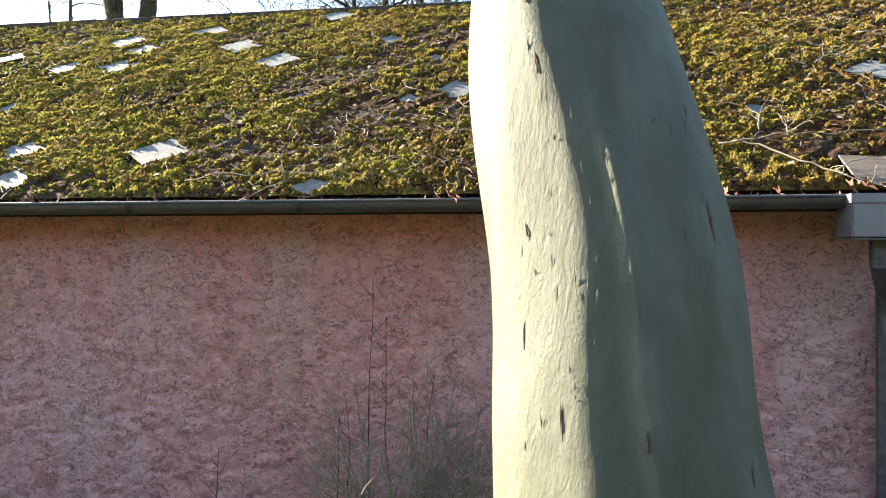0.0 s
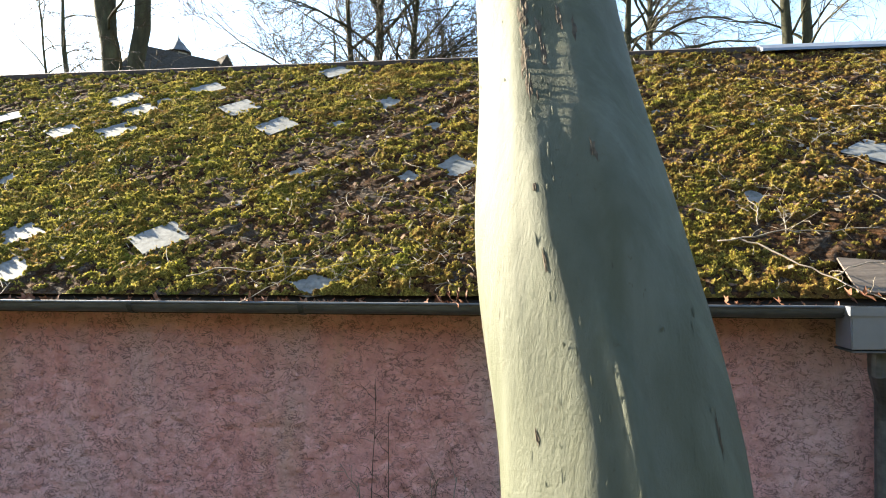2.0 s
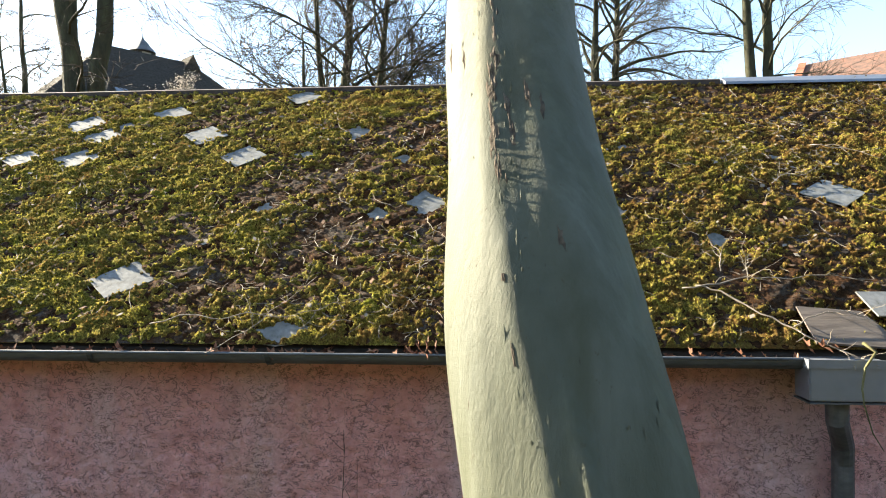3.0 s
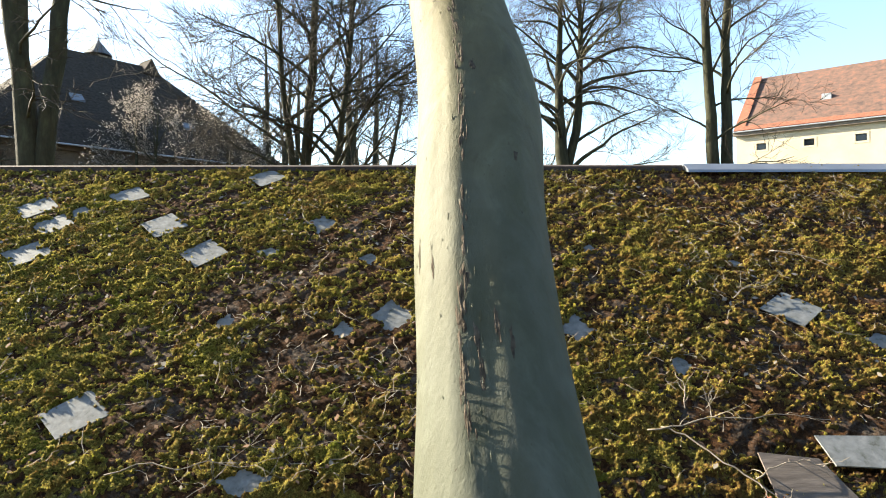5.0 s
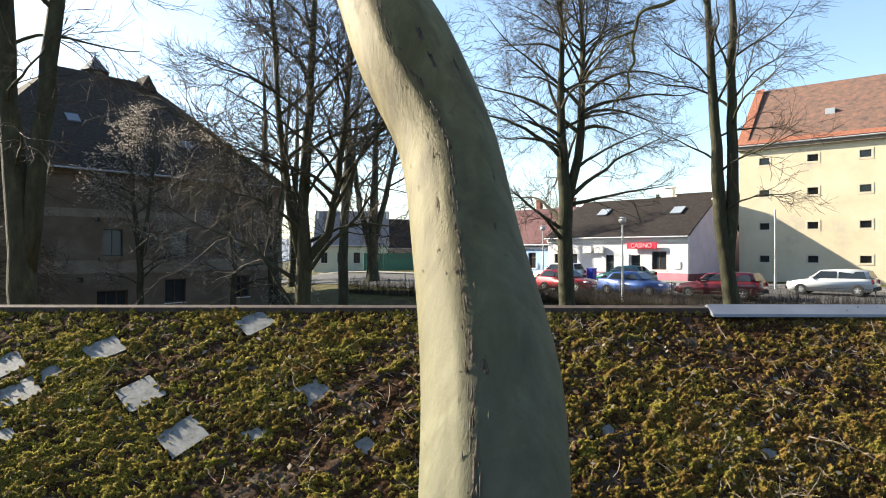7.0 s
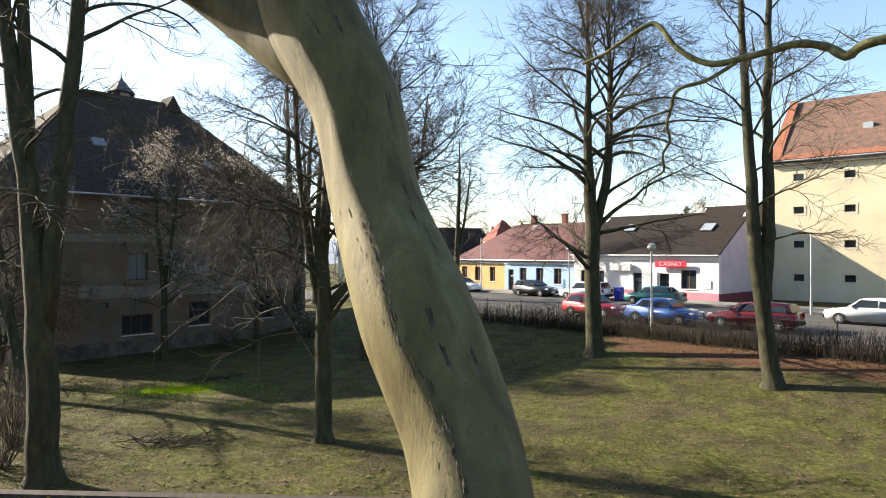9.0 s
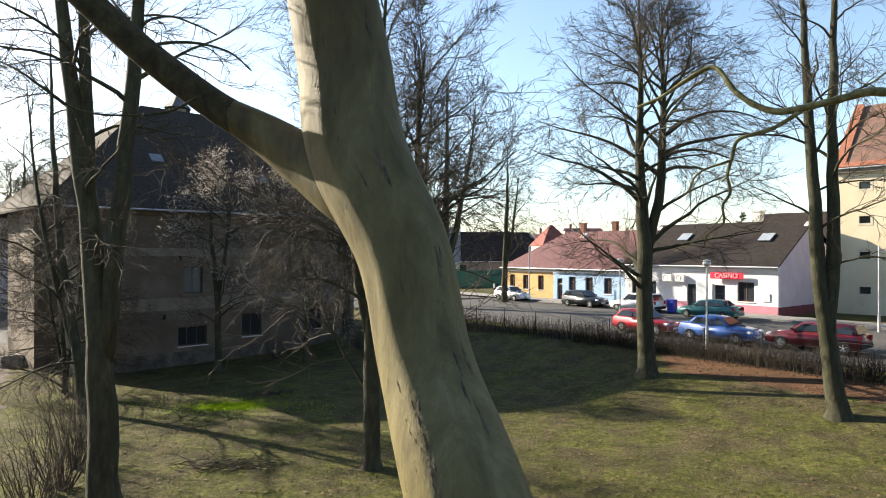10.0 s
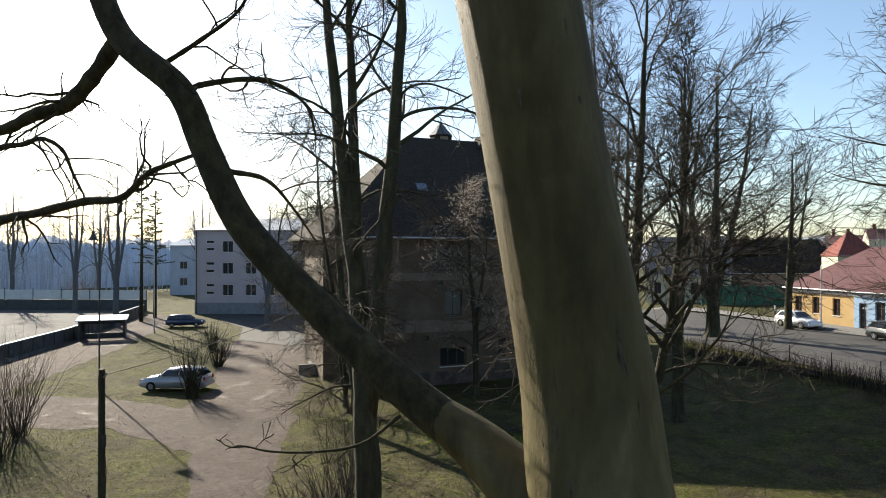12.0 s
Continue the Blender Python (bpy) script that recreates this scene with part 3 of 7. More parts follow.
def bush(name, x, y, label, seed, stems=30, height=2.0, width=1.0, z=None, material=None, thick=0.012, group="bare shrubs", forks=5):
    """Many thin bare shoots from one stool."""
    rng = random.Random(seed)
    base = gz(x, y) - 0.05 if z is None else z
    t = thing(name, pose(x, y, base), label, "shrub", group)
    for k in range(stems):
        s = Shape()
        a = rng.uniform(0, 2 * math.pi)
        st = Vector((math.cos(a), math.sin(a), 0)) * rng.uniform(0, 0.22) * width
        w_ = Vector((math.cos(a) * rng.uniform(0, 0.75) * width / height * 1.6, math.sin(a) * rng.uniform(0, 0.75) * width / height * 1.6, 1))
        L = height * rng.uniform(0.55, 1.1)
        p, r = limb(rng, st, w_, L, thick * rng.uniform(0.6, 1.2), 0.003, 7, 0.09, 0.02)
        s.tube(p, r, 5, False)
        for q in range(forks):
            bp, bd, br = along(p, r, rng.uniform(0.25, 0.97))
            tp, tr = limb(rng, bp, spread(rng, bd, rng.uniform(25, 65)), L * rng.uniform(0.12, 0.35), br * 0.7, 0.002, 4, 0.2, 0.02)
            s.tube(tp, tr, 3, False)
            for e in range(2):
                cp, cd, cr = along(tp, tr, rng.uniform(0.2, 0.9))
                qp, qr = limb(rng, cp, spread(rng, cd, 45), L * 0.09, cr * 0.7, 0.0015, 3, 0.2, 0)
                s.tube(qp, qr, 3, False)
        part("stem", s.mesh("stem", material or twig_bark, True), t)
    return t


# Ground: one sheet to the horizon
def edges(lo, hi, near, far):
    out, v, step = [], 0.0, near
    while v < hi:
        out.append(v)
        v += step
        if v > 60:
            step = min(step * 1.25, far)
    neg, v, step = [], -near, near
    while v > lo:
        neg.append(v)
        v -= step
        if v < -70:
            step = min(step * 1.25, far)
    return np.array([lo] + neg[::-1] + out + [hi])


def ground_place(X, Y):
    z = ground_z(X, Y)
    near = smoothstep(-np.hypot(X + 4, Y - 25), -60, -30)
    return X, Y, z + near * smoothstep(X, -19, -13) * 0.04 * (fractal(X * 0.8, Y * 0.8, 3, 5) - 0.5) * smoothstep(Y, 7, 11) - 0.14 * (1 - smoothstep(Y, 7, 11))


ground = one_mesh("ground", grid_mesh("ground", edges(-2500, 2500, 0.8, 300), edges(-600, 3000, 0.8, 300), ground_place, lawn), "mossy winter lawn with fallen leaves", "ground", kind="structure")


def sheet(name, outline, material, label, category, lift, step=1.0, ragged=0.0):
    """A strip laid over the ground between two edge lines (lists of points of equal length)."""
    a, c_ = outline
    s = Shape()
    n = 0
    cols = 7
    rows_ = []
    for k in range(len(a) - 1):
        m_ = max(2, int(math.dist(a[k], a[k + 1]) / step))
        for q in range(m_ + (k == len(a) - 2)):
            u = q / m_
            l0 = [a[k][i] + (a[k + 1][i] - a[k][i]) * u for i in (0, 1)]
            r0 = [c_[k][i] + (c_[k + 1][i] - c_[k][i]) * u for i in (0, 1)]
            w0, w1 = 0.22 * (float(fractal(np.array(l0[0] * 0.7), np.array(l0[1] * 0.7), 4, 88, 0.7)) - 0.5), 0.22 * (float(fractal(np.array(r0[0] * 0.7), np.array(r0[1] * 0.7), 4, 89, 0.7)) - 0.5)
            l0, r0 = [l0[i] + (l0[i] - r0[i]) * w0 * ragged for i in (0, 1)], [r0[i] + (r0[i] - l0[i]) * w1 * ragged for i in (0, 1)]
            rows_.append([(l0[0] + (r0[0] - l0[0]) * w_ / (cols - 1), l0[1] + (r0[1] - l0[1]) * w_ / (cols - 1)) for w_ in range(cols)])
    for r in rows_:
        for x, y in r:
            s.v.append((x, y, float(ground_place(np.array(x), np.array(y))[2]) + lift))
    for k in range(len(rows_) - 1):
        for w_ in range(cols - 1):
            i = k * cols + w_
            s.f.append((i, i + 1, i + cols + 1, i + cols))
    return one_mesh(name, s.mesh(name, material, True), label, category, kind="structure")


def street(u, s):
    """A point from metres along the street (growing to the right) and s across it; facades stand at s = 49.9."""
    return (0.714 * u + 0.70 * s, -0.70 * u + 0.714 * s)


us = [-70, -40, -20, -10, 0, 10, 20, 40, 80]
sheet("road", ([street(u, 33.2) for u in us], [street(u, 46.6) for u in us]), asphalt, "grey asphalt street behind the hedge", "road", 0.05)
sheet("pavement", ([street(u, 46.9) for u in us], [street(u, 49.8) for u in us]), paving, "pale pavement along the house fronts", "pavement", 0.16)
k = Shape()
for a, c_ in zip(us[:-1], us[1:]):
    p, q = street(a, 46.6), street(c_, 46.6)
    p2, q2 = street(a, 46.9), street(c_, 46.9)
    k.prism([(*p, gz(*p) - 0.2), (*q, gz(*q) - 0.2), (*q2, gz(*q2) - 0.2), (*p2, gz(*p2) - 0.2)], (0, 0, 0.38))
one_mesh("kerb", solid(k, "kerb", concrete), "pale concrete kerb along the pavement", "kerb", kind="structure")
# yard road on the left, with its side branch
DRIVE_A, DRIVE_B = ([(-16, 12), (-20, 18.1), (-25, 22.3), (-30.8, 25.8), (-33.9, 31.4), (-47.8, 44.2), (-53, 51), (-60, 60)], [(-13.5, 13.5), (-17.3, 19.3), (-21, 24), (-24.5, 28.5), (-29, 34), (-35.5, 43), (-40, 50), (-48, 64)])
sheet("drive", (DRIVE_A, DRIVE_B), gravel, "worn pale gravel and asphalt drive", "drive", 0.010, ragged=1.0)
SIDE_A, SIDE_B = ([(-27.0, 27.0), (-37, 26.6), (-45, 24), (-60, 20)], [(-23, 21.5), (-31, 22.3), (-36, 19.6), (-50, 12)])
sheet("side_drive", (SIDE_A, SIDE_B), gravel, "worn pale gravel side drive", "drive", 0.016, ragged=1.0)
sheet("court_path", ([(-59.0, 29), (-59.6, 31), (-66.6, 40.8), (-86.7, 63.7)], [(-45, 24), (-47.5, 27.5), (-58, 41), (-76, 62)]), gravel, "pale path along the sports court", "path", 0.022, ragged=1.0)
sheet("forecourt", ([(-52, 50), (-60, 58), (-80, 68)], [(-38, 48), (-48, 62), (-70, 80)]), asphalt, "dark worn asphalt forecourt", "drive", 0.05)
sheet("court_surface", ([(-58, 31), (-66.9, 41.2), (-91, 66)], [(-92, 18), (-112, 30), (-150, 45)]), court_floor, "pale asphalt sports court", "court", 0.06, 4)
sheet("leaf_bank", ([street(u, 29.2) for u in (-19, -16, -12, -4, 10, 40)], [street(u, 31.5) for u in (-21, -17, -14, -4, 10, 40)]), leafy, "bank of rust-brown fallen leaves under the hedge", "bank", 0.012, 0.4, ragged=2.6)


# Shed
EAVE_Y, EAVE_Z, RIDGE_Y, RIDGE_Z = 3.42, 1.74, 6.36, 3.88
SLOPE = math.atan2(RIDGE_Z - EAVE_Z, RIDGE_Y - EAVE_Y)
RUN = math.hypot(RIDGE_Z - EAVE_Z, RIDGE_Y - EAVE_Y)
X0, X1 = -7.5, 7.5
shed = thing("shed", pose(0, 0, 0), "low pink roughcast shed with a mossy diamond-tiled roof", "shed", kind="structure")


def wall_place(X, Z):
    wx, wz = X + 0.04 * value_noise(X * 9, Z * 9, 61), Z + 0.04 * value_noise(X * 9, Z * 9, 62)
    crease = np.abs(2 * value_noise(wx * 10, wz * 15, 21) - 1)
    fine_ = np.abs(2 * value_noise(wx * 22, wz * 30, 22) - 1)
    h = 0.45 * smoothstep(crease, 0.0, 0.35) + 0.3 * smoothstep(fine_, 0.0, 0.4) + 0.5 * fractal(X * 6, Z * 8, 3, 23) + 0.2 * fractal(X * 40, Z * 40, 2, 24)
    return X, 3.715 - 0.030 * h + 0.010 * np.sin(X * 0.9), Z


part("wall", grid_mesh("wall", np.arange(-4.4, 3.8, 0.018), np.arange(-0.2, 1.9, 0.018), wall_place, pink_plaster), shed, "weathered pink roughcast plaster")
w_ = Shape()
w_.box(X0, 3.76, -0.2, X1, 4.0, 1.9)
for xe in (X0, X1 - 0.3):
    w_.prism([(xe, 4.0, -0.1), (xe, 9.0, -0.1), (xe, 9.0, 1.9), (xe, RIDGE_Y, 3.6), (xe, 4.0, 1.9)], (0.3, 0, 0))
w_.box(X0, 9.0, -0.1, X1, 9.3, 1.9)
part("wall_core", solid(w_, "wall_core", pink_plaster), shed)


def on_roof(x, v, h):
    """A point of the front slope: v metres up from the eaves, h above the tiles."""
    return (x, EAVE_Y + v * math.cos(SLOPE) - h * math.sin(SLOPE), EAVE_Z + v * math.sin(SLOPE) + h * math.cos(SLOPE))


deck = Shape().prism([on_roof(X0 - 0.2, 0, -0.03), on_roof(X1 + 0.2, 0, -0.03), on_roof(X1 + 0.2, RUN, -0.03), on_roof(X0 - 0.2, RUN, -0.03)], (0, 0, -0.08))
back = 2 * RIDGE_Y - EAVE_Y
deck.prism([(X0 - 0.2, RIDGE_Y, RIDGE_Z - 0.02), (X1 + 0.2, RIDGE_Y, RIDGE_Z - 0.02), (X1 + 0.2, back, EAVE_Z), (X0 - 0.2, back, EAVE_Z)], (0, 0, -0.08))
roof = part("roof", solid(deck, "roof", dark_slate), shed, "roof of grey diamond tiles under moss")

# bare tiles: x along, v up the slope, half diagonals; then small grey gaps in the moss
BARE = [(-3.75, 2.91, 0.20, 0.19), (-3.46, 2.63, 0.19, 0.18), (-3.47, 2.20, 0.21, 0.18), (-3.00, 3.11, 0.20, 0.16), (-2.50, 2.62, 0.20, 0.19), (-2.02, 2.21, 0.19, 0.20), (-1.80, 3.44, 0.19, 0.17),
        (2.42, 1.54, 0.22, 0.19), (-2.29, 0.56, 0.20, 0.19), (-3.98, 2.22, 0.18, 0.15), (-3.31, 0.62, 0.19, 0.14), (-3.12, 0.20, 0.18, 0.17), (-4.75, 2.55, 0.16, 0.14)]
GAPS = [(-1.14, 2.66, 0.13, 0.12), (-0.44, 1.47, 0.17, 0.15), (0.86, 1.33, 0.14, 0.13), (2.90, 1.23, 0.13, 0.08), (-1.61, 1.40, 0.07, 0.08), (-0.77, 1.33, 0.09, 0.09), (-0.67, 2.16, 0.08, 0.08),
        (-3.33, 2.85, 0.09, 0.10), (-1.15, 0.11, 0.16, 0.09), (1.47, 1.00, 0.08, 0.08), (2.67, 0.60, 0.09, 0.06), (-3.95, 1.38, 0.08, 0.09), (2.2, 2.1, 0.06, 0.05), (1.1, 2.3, 0.06, 0.05), (-1.5, 2.25, 0.10, 0.05)]
LOOSE = [(1.87, 0.20, 0.27, 0.17), (2.24, 0.27, 0.17, 0.11)]


def bare_mask(X, V):
    out = np.zeros_like(X)
    rag = 0.5 * (fractal(X * 20, V * 20, 3, 77, 0.7) - 0.5)
    for k, (x, v, a, c_) in enumerate(BARE + GAPS + LOOSE):
        d = np.abs(X - x) / a + np.abs(V - v) / c_
        if k < len(BARE):
            out = np.maximum(out, smoothstep(-(d + 3.0 * rag), -1.06, -0.86))
        else:
            out = np.maximum(out, smoothstep(-(d + 2.4 * rag), -1.14, -0.92))
    return out


def courses(X, V):
    """The stepped edges of the diamond tiles under the moss, wavering a little."""
    w0 = 0.09 * (fractal(X * 4, V * 4, 3, 51) - 0.5)
    up_right, up_left = ((X - V + w0) / 0.31) % 1.0, ((X + V + w0) / 0.31) % 1.0
    return 0.015 * up_right ** 1.6 * smoothstep(fractal(X * 1.5, V * 1.5, 3, 52), 0.35, 0.65) + 0.007 * (1 - up_left) ** 1.5


def cover(X, V):
    """How far the cushions stand over their bed."""
    wx, wv = X + 0.04 * value_noise(X * 8, V * 8, 41), V + 0.04 * value_noise(X * 8, V * 8, 43)
    patch = fractal(X * 1.9, V * 1.9, 4, 3)
    clump = 0.26 * value_noise(wx * 12, wv * 21, 1) + 0.30 * value_noise(wx * 27 + 3, wv * 38, 2) + 0.26 * value_noise(wx * 54, wv * 62, 4) + 0.18 * value_noise(wx * 92, wv * 98, 5)
    bare_zone = np.exp(-(((X + 0.55) / 1.3) ** 2 + ((V - 1.55) / 0.75) ** 2)) + 0.5 * np.exp(-(((X - 2.1) / 1.2) ** 2 + ((V - 0.9) / 0.7) ** 2))
    return 1.25 * clump + 0.72 * patch - 0.90 - 0.13 * bare_zone


def moss_height(X, V):
    e = cover(X, V)
    h = courses(X, V) + 0.066 * np.sign(e) * np.abs(e) ** 0.85 + 0.026 * (fractal(X * 70, V * 70, 2, 6) - 0.5)
    m_ = bare_mask(X, V)
    return (h * (1 - m_) - 0.02 * m_) * smoothstep(V, -0.02, 0.05)


def bed_height(X, V):
    h = courses(X, V) + 0.026 * (fractal(X * 26, V * 30, 3, 16) - 0.5) + 0.012 * (fractal(X * 5, V * 5, 2, 17) - 0.5)
    m_ = bare_mask(X, V)
    return (h * (1 - m_) - 0.02 * m_) * smoothstep(V, -0.02, 0.05)


def lifted(height):
    def place(X, V):
        h = height(X, V)
        return X, EAVE_Y + V * math.cos(SLOPE) - h * math.sin(SLOPE), EAVE_Z + V * math.sin(SLOPE) + h * math.cos(SLOPE)
    return place


moss_place = lifted(moss_height)
moss_ob = part("moss", grid_mesh("moss", np.arange(-5.5, 4.5, 0.0098), np.arange(0, RUN - 0.02, 0.0098), moss_place, moss), shed, "thick cushions of yellow-green and tawny moss")
moss_ob["kind"] = "stuff"
bed_ob = part("moss_bed", grid_mesh("moss_bed", np.arange(-5.5, 4.5, 0.017), np.arange(0, RUN - 0.02, 0.017), lifted(bed_height), moss_bed), shed, "rusty dead moss and dust between the cushions")
bed_ob["kind"] = "stuff"
# the same growth, rougher, on the roof's far ends and its other slope
for x0, x1 in ((X0 - 0.2, -5.5), (4.49, X1 + 0.2)):
    part("moss_end", grid_mesh("moss_end", np.arange(x0, x1 + 0.02, 0.03), np.arange(0, RUN - 0.02, 0.03), moss_place, moss), shed)["kind"] = "stuff"


def back_place(X, V):
    x, y, z = moss_place(X, V)
    return x, 2 * RIDGE_Y - y, z


part("moss_back", grid_mesh("moss_back", np.arange(X0 - 0.2, X1 + 0.2, 0.05), np.arange(0, RUN - 0.02, 0.05), back_place, moss), shed)["kind"] = "stuff"
rng = random.Random(4)
for x, v, a, c_ in BARE:
    j = [rng.uniform(-0.02, 0.02) for _ in range(8)]
    cut = 0.05
    ring = [(-1, -cut), (-cut, -1), (cut, -1), (1, -cut), (1, cut), (cut, 1), (-cut, 1), (-1, cut)]
    tilt = rng.uniform(-0.004, 0.006)
    s = Shape().prism([on_roof(x + a * p + j[k], v + c_ * q, 0.006 - 0.006 * q + tilt * p) for k, (p, q) in enumerate(ring)], (0, -0.0035, 0.006))
    part("tile", solid(s, "tile", slate), roof, "bare pale grey diamond roof tile")
for x, v, a, c_ in GAPS:
    s = Shape().prism([on_roof(x + 1.3 * a * math.cos(q), v + 1.3 * c_ * math.sin(q), -0.008) for q in np.linspace(0, 2 * math.pi, 9)[:-1]], (0, -0.0035, 0.006))
    part("tile", solid(s, "tile", slate), roof)
# two loose plates over the eaves
s = Shape().prism([on_roof(1.70, 0.02, 0.022), on_roof(2.14, -0.02, 0.018), on_roof(2.02, 0.26, 0.026), on_roof(1.70, 0.30, 0.026)], (0, -0.006, 0.010))
part("slipped_board", solid(s, "slipped_board", plain("old_board", two((0.12, 0.098, 0.082), 0.35), 6, 0.9, 0, 0.4, 30, 0.004, (1, 6, 6))), roof, "brown weathered slipped plate")
s = Shape().prism([on_roof(2.08, 0.20, 0.05), on_roof(2.5, 0.18, 0.05), on_roof(2.45, 0.40, 0.05), on_roof(2.05, 0.40, 0.05)], (0, -0.005, 0.008))
part("tile", solid(s, "tile", slate), roof)

# shoots of moss standing up from the cushions
rng_np = np.random.RandomState(9)
N = 320000
tx, tv = rng_np.uniform(-5.6, 4.6, N), rng_np.uniform(0.03, RUN - 0.05, N)
keep = (bare_mask(tx, tv) < 0.2) & (cover(tx, tv) > 0.10)
tx, tv = tx[keep], tv[keep]
px, py, pz = moss_place(tx, tv)
n = len(tx)
base_pt = np.stack([px, py, pz], 1)
up = np.array([0, -math.sin(SLOPE) * 0.7, math.cos(SLOPE)])
tris = []
for k in range(2):
    lean = rng_np.normal(0, 0.55, (n, 3)) + up
    lean /= np.linalg.norm(lean, axis=1)[:, None]
    across = np.cross(lean, rng_np.normal(0, 1, (n, 3)))
    across /= np.linalg.norm(across, axis=1)[:, None]
    hgt = rng_np.uniform(0.004, 0.014, n)[:, None]
    tris.append(np.stack([base_pt - across * 0.0028 - lean * 0.003, base_pt + across * 0.0028 - lean * 0.003, base_pt + lean * hgt], 1))
V = np.concatenate(tris).reshape(-1, 3)
me = bpy.data.meshes.new("moss_shoots")
me.from_pydata(V.tolist(), [], np.arange(len(V)).reshape(-1, 3).tolist())
me.materials.append(moss_shoot)
tuft = part("moss_shoots", me, shed)
tuft["kind"] = "stuff"


def roof_twig(pts, r):
    """A crooked fallen twig with short spurs."""
    s, tw = Shape(), random.Random(int(1000 * abs(pts[0][0]) + 77))
    line_ = []
    for a, c_ in zip(pts[:-1], pts[1:]):
        for q in range(3):
            line_.append(Vector(on_roof(*[a[i] + (c_[i] - a[i]) * q / 3 + (tw.gauss(0, 0.007) if q else 0) for i in range(3)])))
    line_.append(Vector(on_roof(*pts[-1])))
    rad = [r * 0.72 * (1 - 0.65 * k / (len(line_) - 1)) * tw.uniform(0.85, 1.2) for k in range(len(line_))]
    s.tube(line_, rad, 6, True)
    for k in range(2 + len(pts)):
        p, d, r1 = along(line_, rad, tw.uniform(0.1, 0.95))
        tp, tr = limb(tw, p, spread(tw, d, tw.uniform(30, 65)), tw.uniform(0.05, 0.22), r1 * 0.7, 0.001, 4, 0.25, 0.0)
        s.tube(tp, tr, 4, True)
    return s


pale_twig = plain("pale_twig", two((0.24, 0.20, 0.155), 0.35), 12, 0.85, 0, 0.3, 60, 0.002)
sticks = [
    ([(1.20, 0.46, 0.05), (1.32, 0.40, 0.06), (1.48, 0.22, 0.05), (1.62, 0.10, 0.05), (1.74, -0.02, 0.05), (1.84, -0.10, 0.04), (1.92, -0.16, 0.05)], 0.0085),
    ([(1.12, 0.44, 0.05), (1.32, 0.46, 0.06), (1.5, 0.52, 0.07), (1.68, 0.52, 0.06), (1.9, 0.56, 0.05), (2.2, 0.52, 0.05)], 0.007),
    ([(1.50, 0.50, 0.06), (1.52, 0.62, 0.07), (1.60, 0.76, 0.06)], 0.005),
    ([(1.62, 0.12, 0.05), (1.74, 0.18, 0.07), (1.92, 0.24, 0.06), (2.05, 0.14, 0.06)], 0.006),
    ([(2.02, 1.62, 0.05), (2.12, 1.72, 0.06), (2.3, 1.74, 0.05), (2.45, 1.90, 0.05)], 0.005),
    ([(2.50, 2.20, 0.05), (2.72, 2.12, 0.06), (2.95, 1.94, 0.05)], 0.006),
    ([(-1.90, 0.12, 0.04), (-1.66, 0.20, 0.04), (-1.50, 0.15, 0.05), (-1.35, 0.21, 0.05), (-1.1, 0.18, 0.05), (-0.88, 0.30, 0.05), (-0.64, 0.34, 0.05)], 0.0055),
    ([(-1.5, -0.1, 0.03), (-1.32, 0.05, 0.05), (-1.15, 0.30, 0.06), (-1.02, 0.55, 0.05)], 0.004),
    ([(-0.4, 1.2, 0.05), (-0.36, 1.05, 0.06), (-0.28, 0.95, 0.05)], 0.004),
    ([(1.38, 0.60, 0.05), (1.42, 0.76, 0.06), (1.40, 0.90, 0.05)], 0.005),
]
for pts, r in sticks:
    one_mesh("fallen_twig", solid(roof_twig(pts, r), "fallen_twig", pale_twig, True), "thin pale fallen twig lying on mossy tiles", "twig", group="twigs on the roof")
# countless short twigs and leaf scraps between the moss
scraps = Shape()
rng = random.Random(12)
crumbs = Shape()
for k in range(8200):
    x, v = rng.uniform(-4.6, 4.6), rng.uniform(0.05, RUN - 0.1)
    if rng.random() > 0.12 + 0.8 * float(smoothstep(fractal(np.array(x * 0.9), np.array(v * 0.9), 3, 511), 0.38, 0.62)):
        continue
    h = max(float(moss_height(np.array(x), np.array(v))), float(bed_height(np.array(x), np.array(v)))) + 0.005
    a, L = rng.uniform(0, math.pi), rng.uniform(0.03, 0.12)
    if rng.random() < 0.55:
        L *= rng.choice([0.7, 1, 1, 1.5, 2.4])
        p, bend = [], rng.gauss(0, 0.5)
        for q in (-0.5, -0.17, 0.17, 0.5):
            p.append(Vector(on_roof(x + L * (q * math.cos(a) - bend * q * q * math.sin(a)), v + L * (q * math.sin(a) + bend * q * q * math.cos(a)), h + rng.uniform(-0.004, 0.012))))
        r_ = rng.uniform(0.0012, 0.0028)
        scraps.tube(p, [r_, r_, r_ * 0.8, r_ * 0.5], 3, False)
    else:
        o = Vector(on_roof(x, v, h + 0.004))
        e1, e2 = Vector((math.cos(a), math.sin(a) * 0.8, math.sin(a) * 0.6)) * L * 0.28, Vector((-math.sin(a), math.cos(a) * 0.8, math.cos(a) * 0.6 + rng.uniform(-0.5, 0.5))) * L * 0.14
        (scraps if rng.random() < 0.35 else crumbs).poly([o - e1, o + e2, o + e1 * 0.8, o - e2 * 0.9])
one_mesh("roof_litter", scraps.mesh("roof_litter", pale_twig), "pale twig and leaf scraps caught in moss", "litter", kind="stuff")
one_mesh("leaf_crumb_litter", crumbs.mesh("leaf_crumb_litter", plain("leaf_crumb", [(0.3, (0.07, 0.035, 0.02)), (0.7, (0.22, 0.13, 0.075))], 9, 0.9, 0, 0)), "brown crumbs of leaves caught in moss", "litter", kind="stuff")

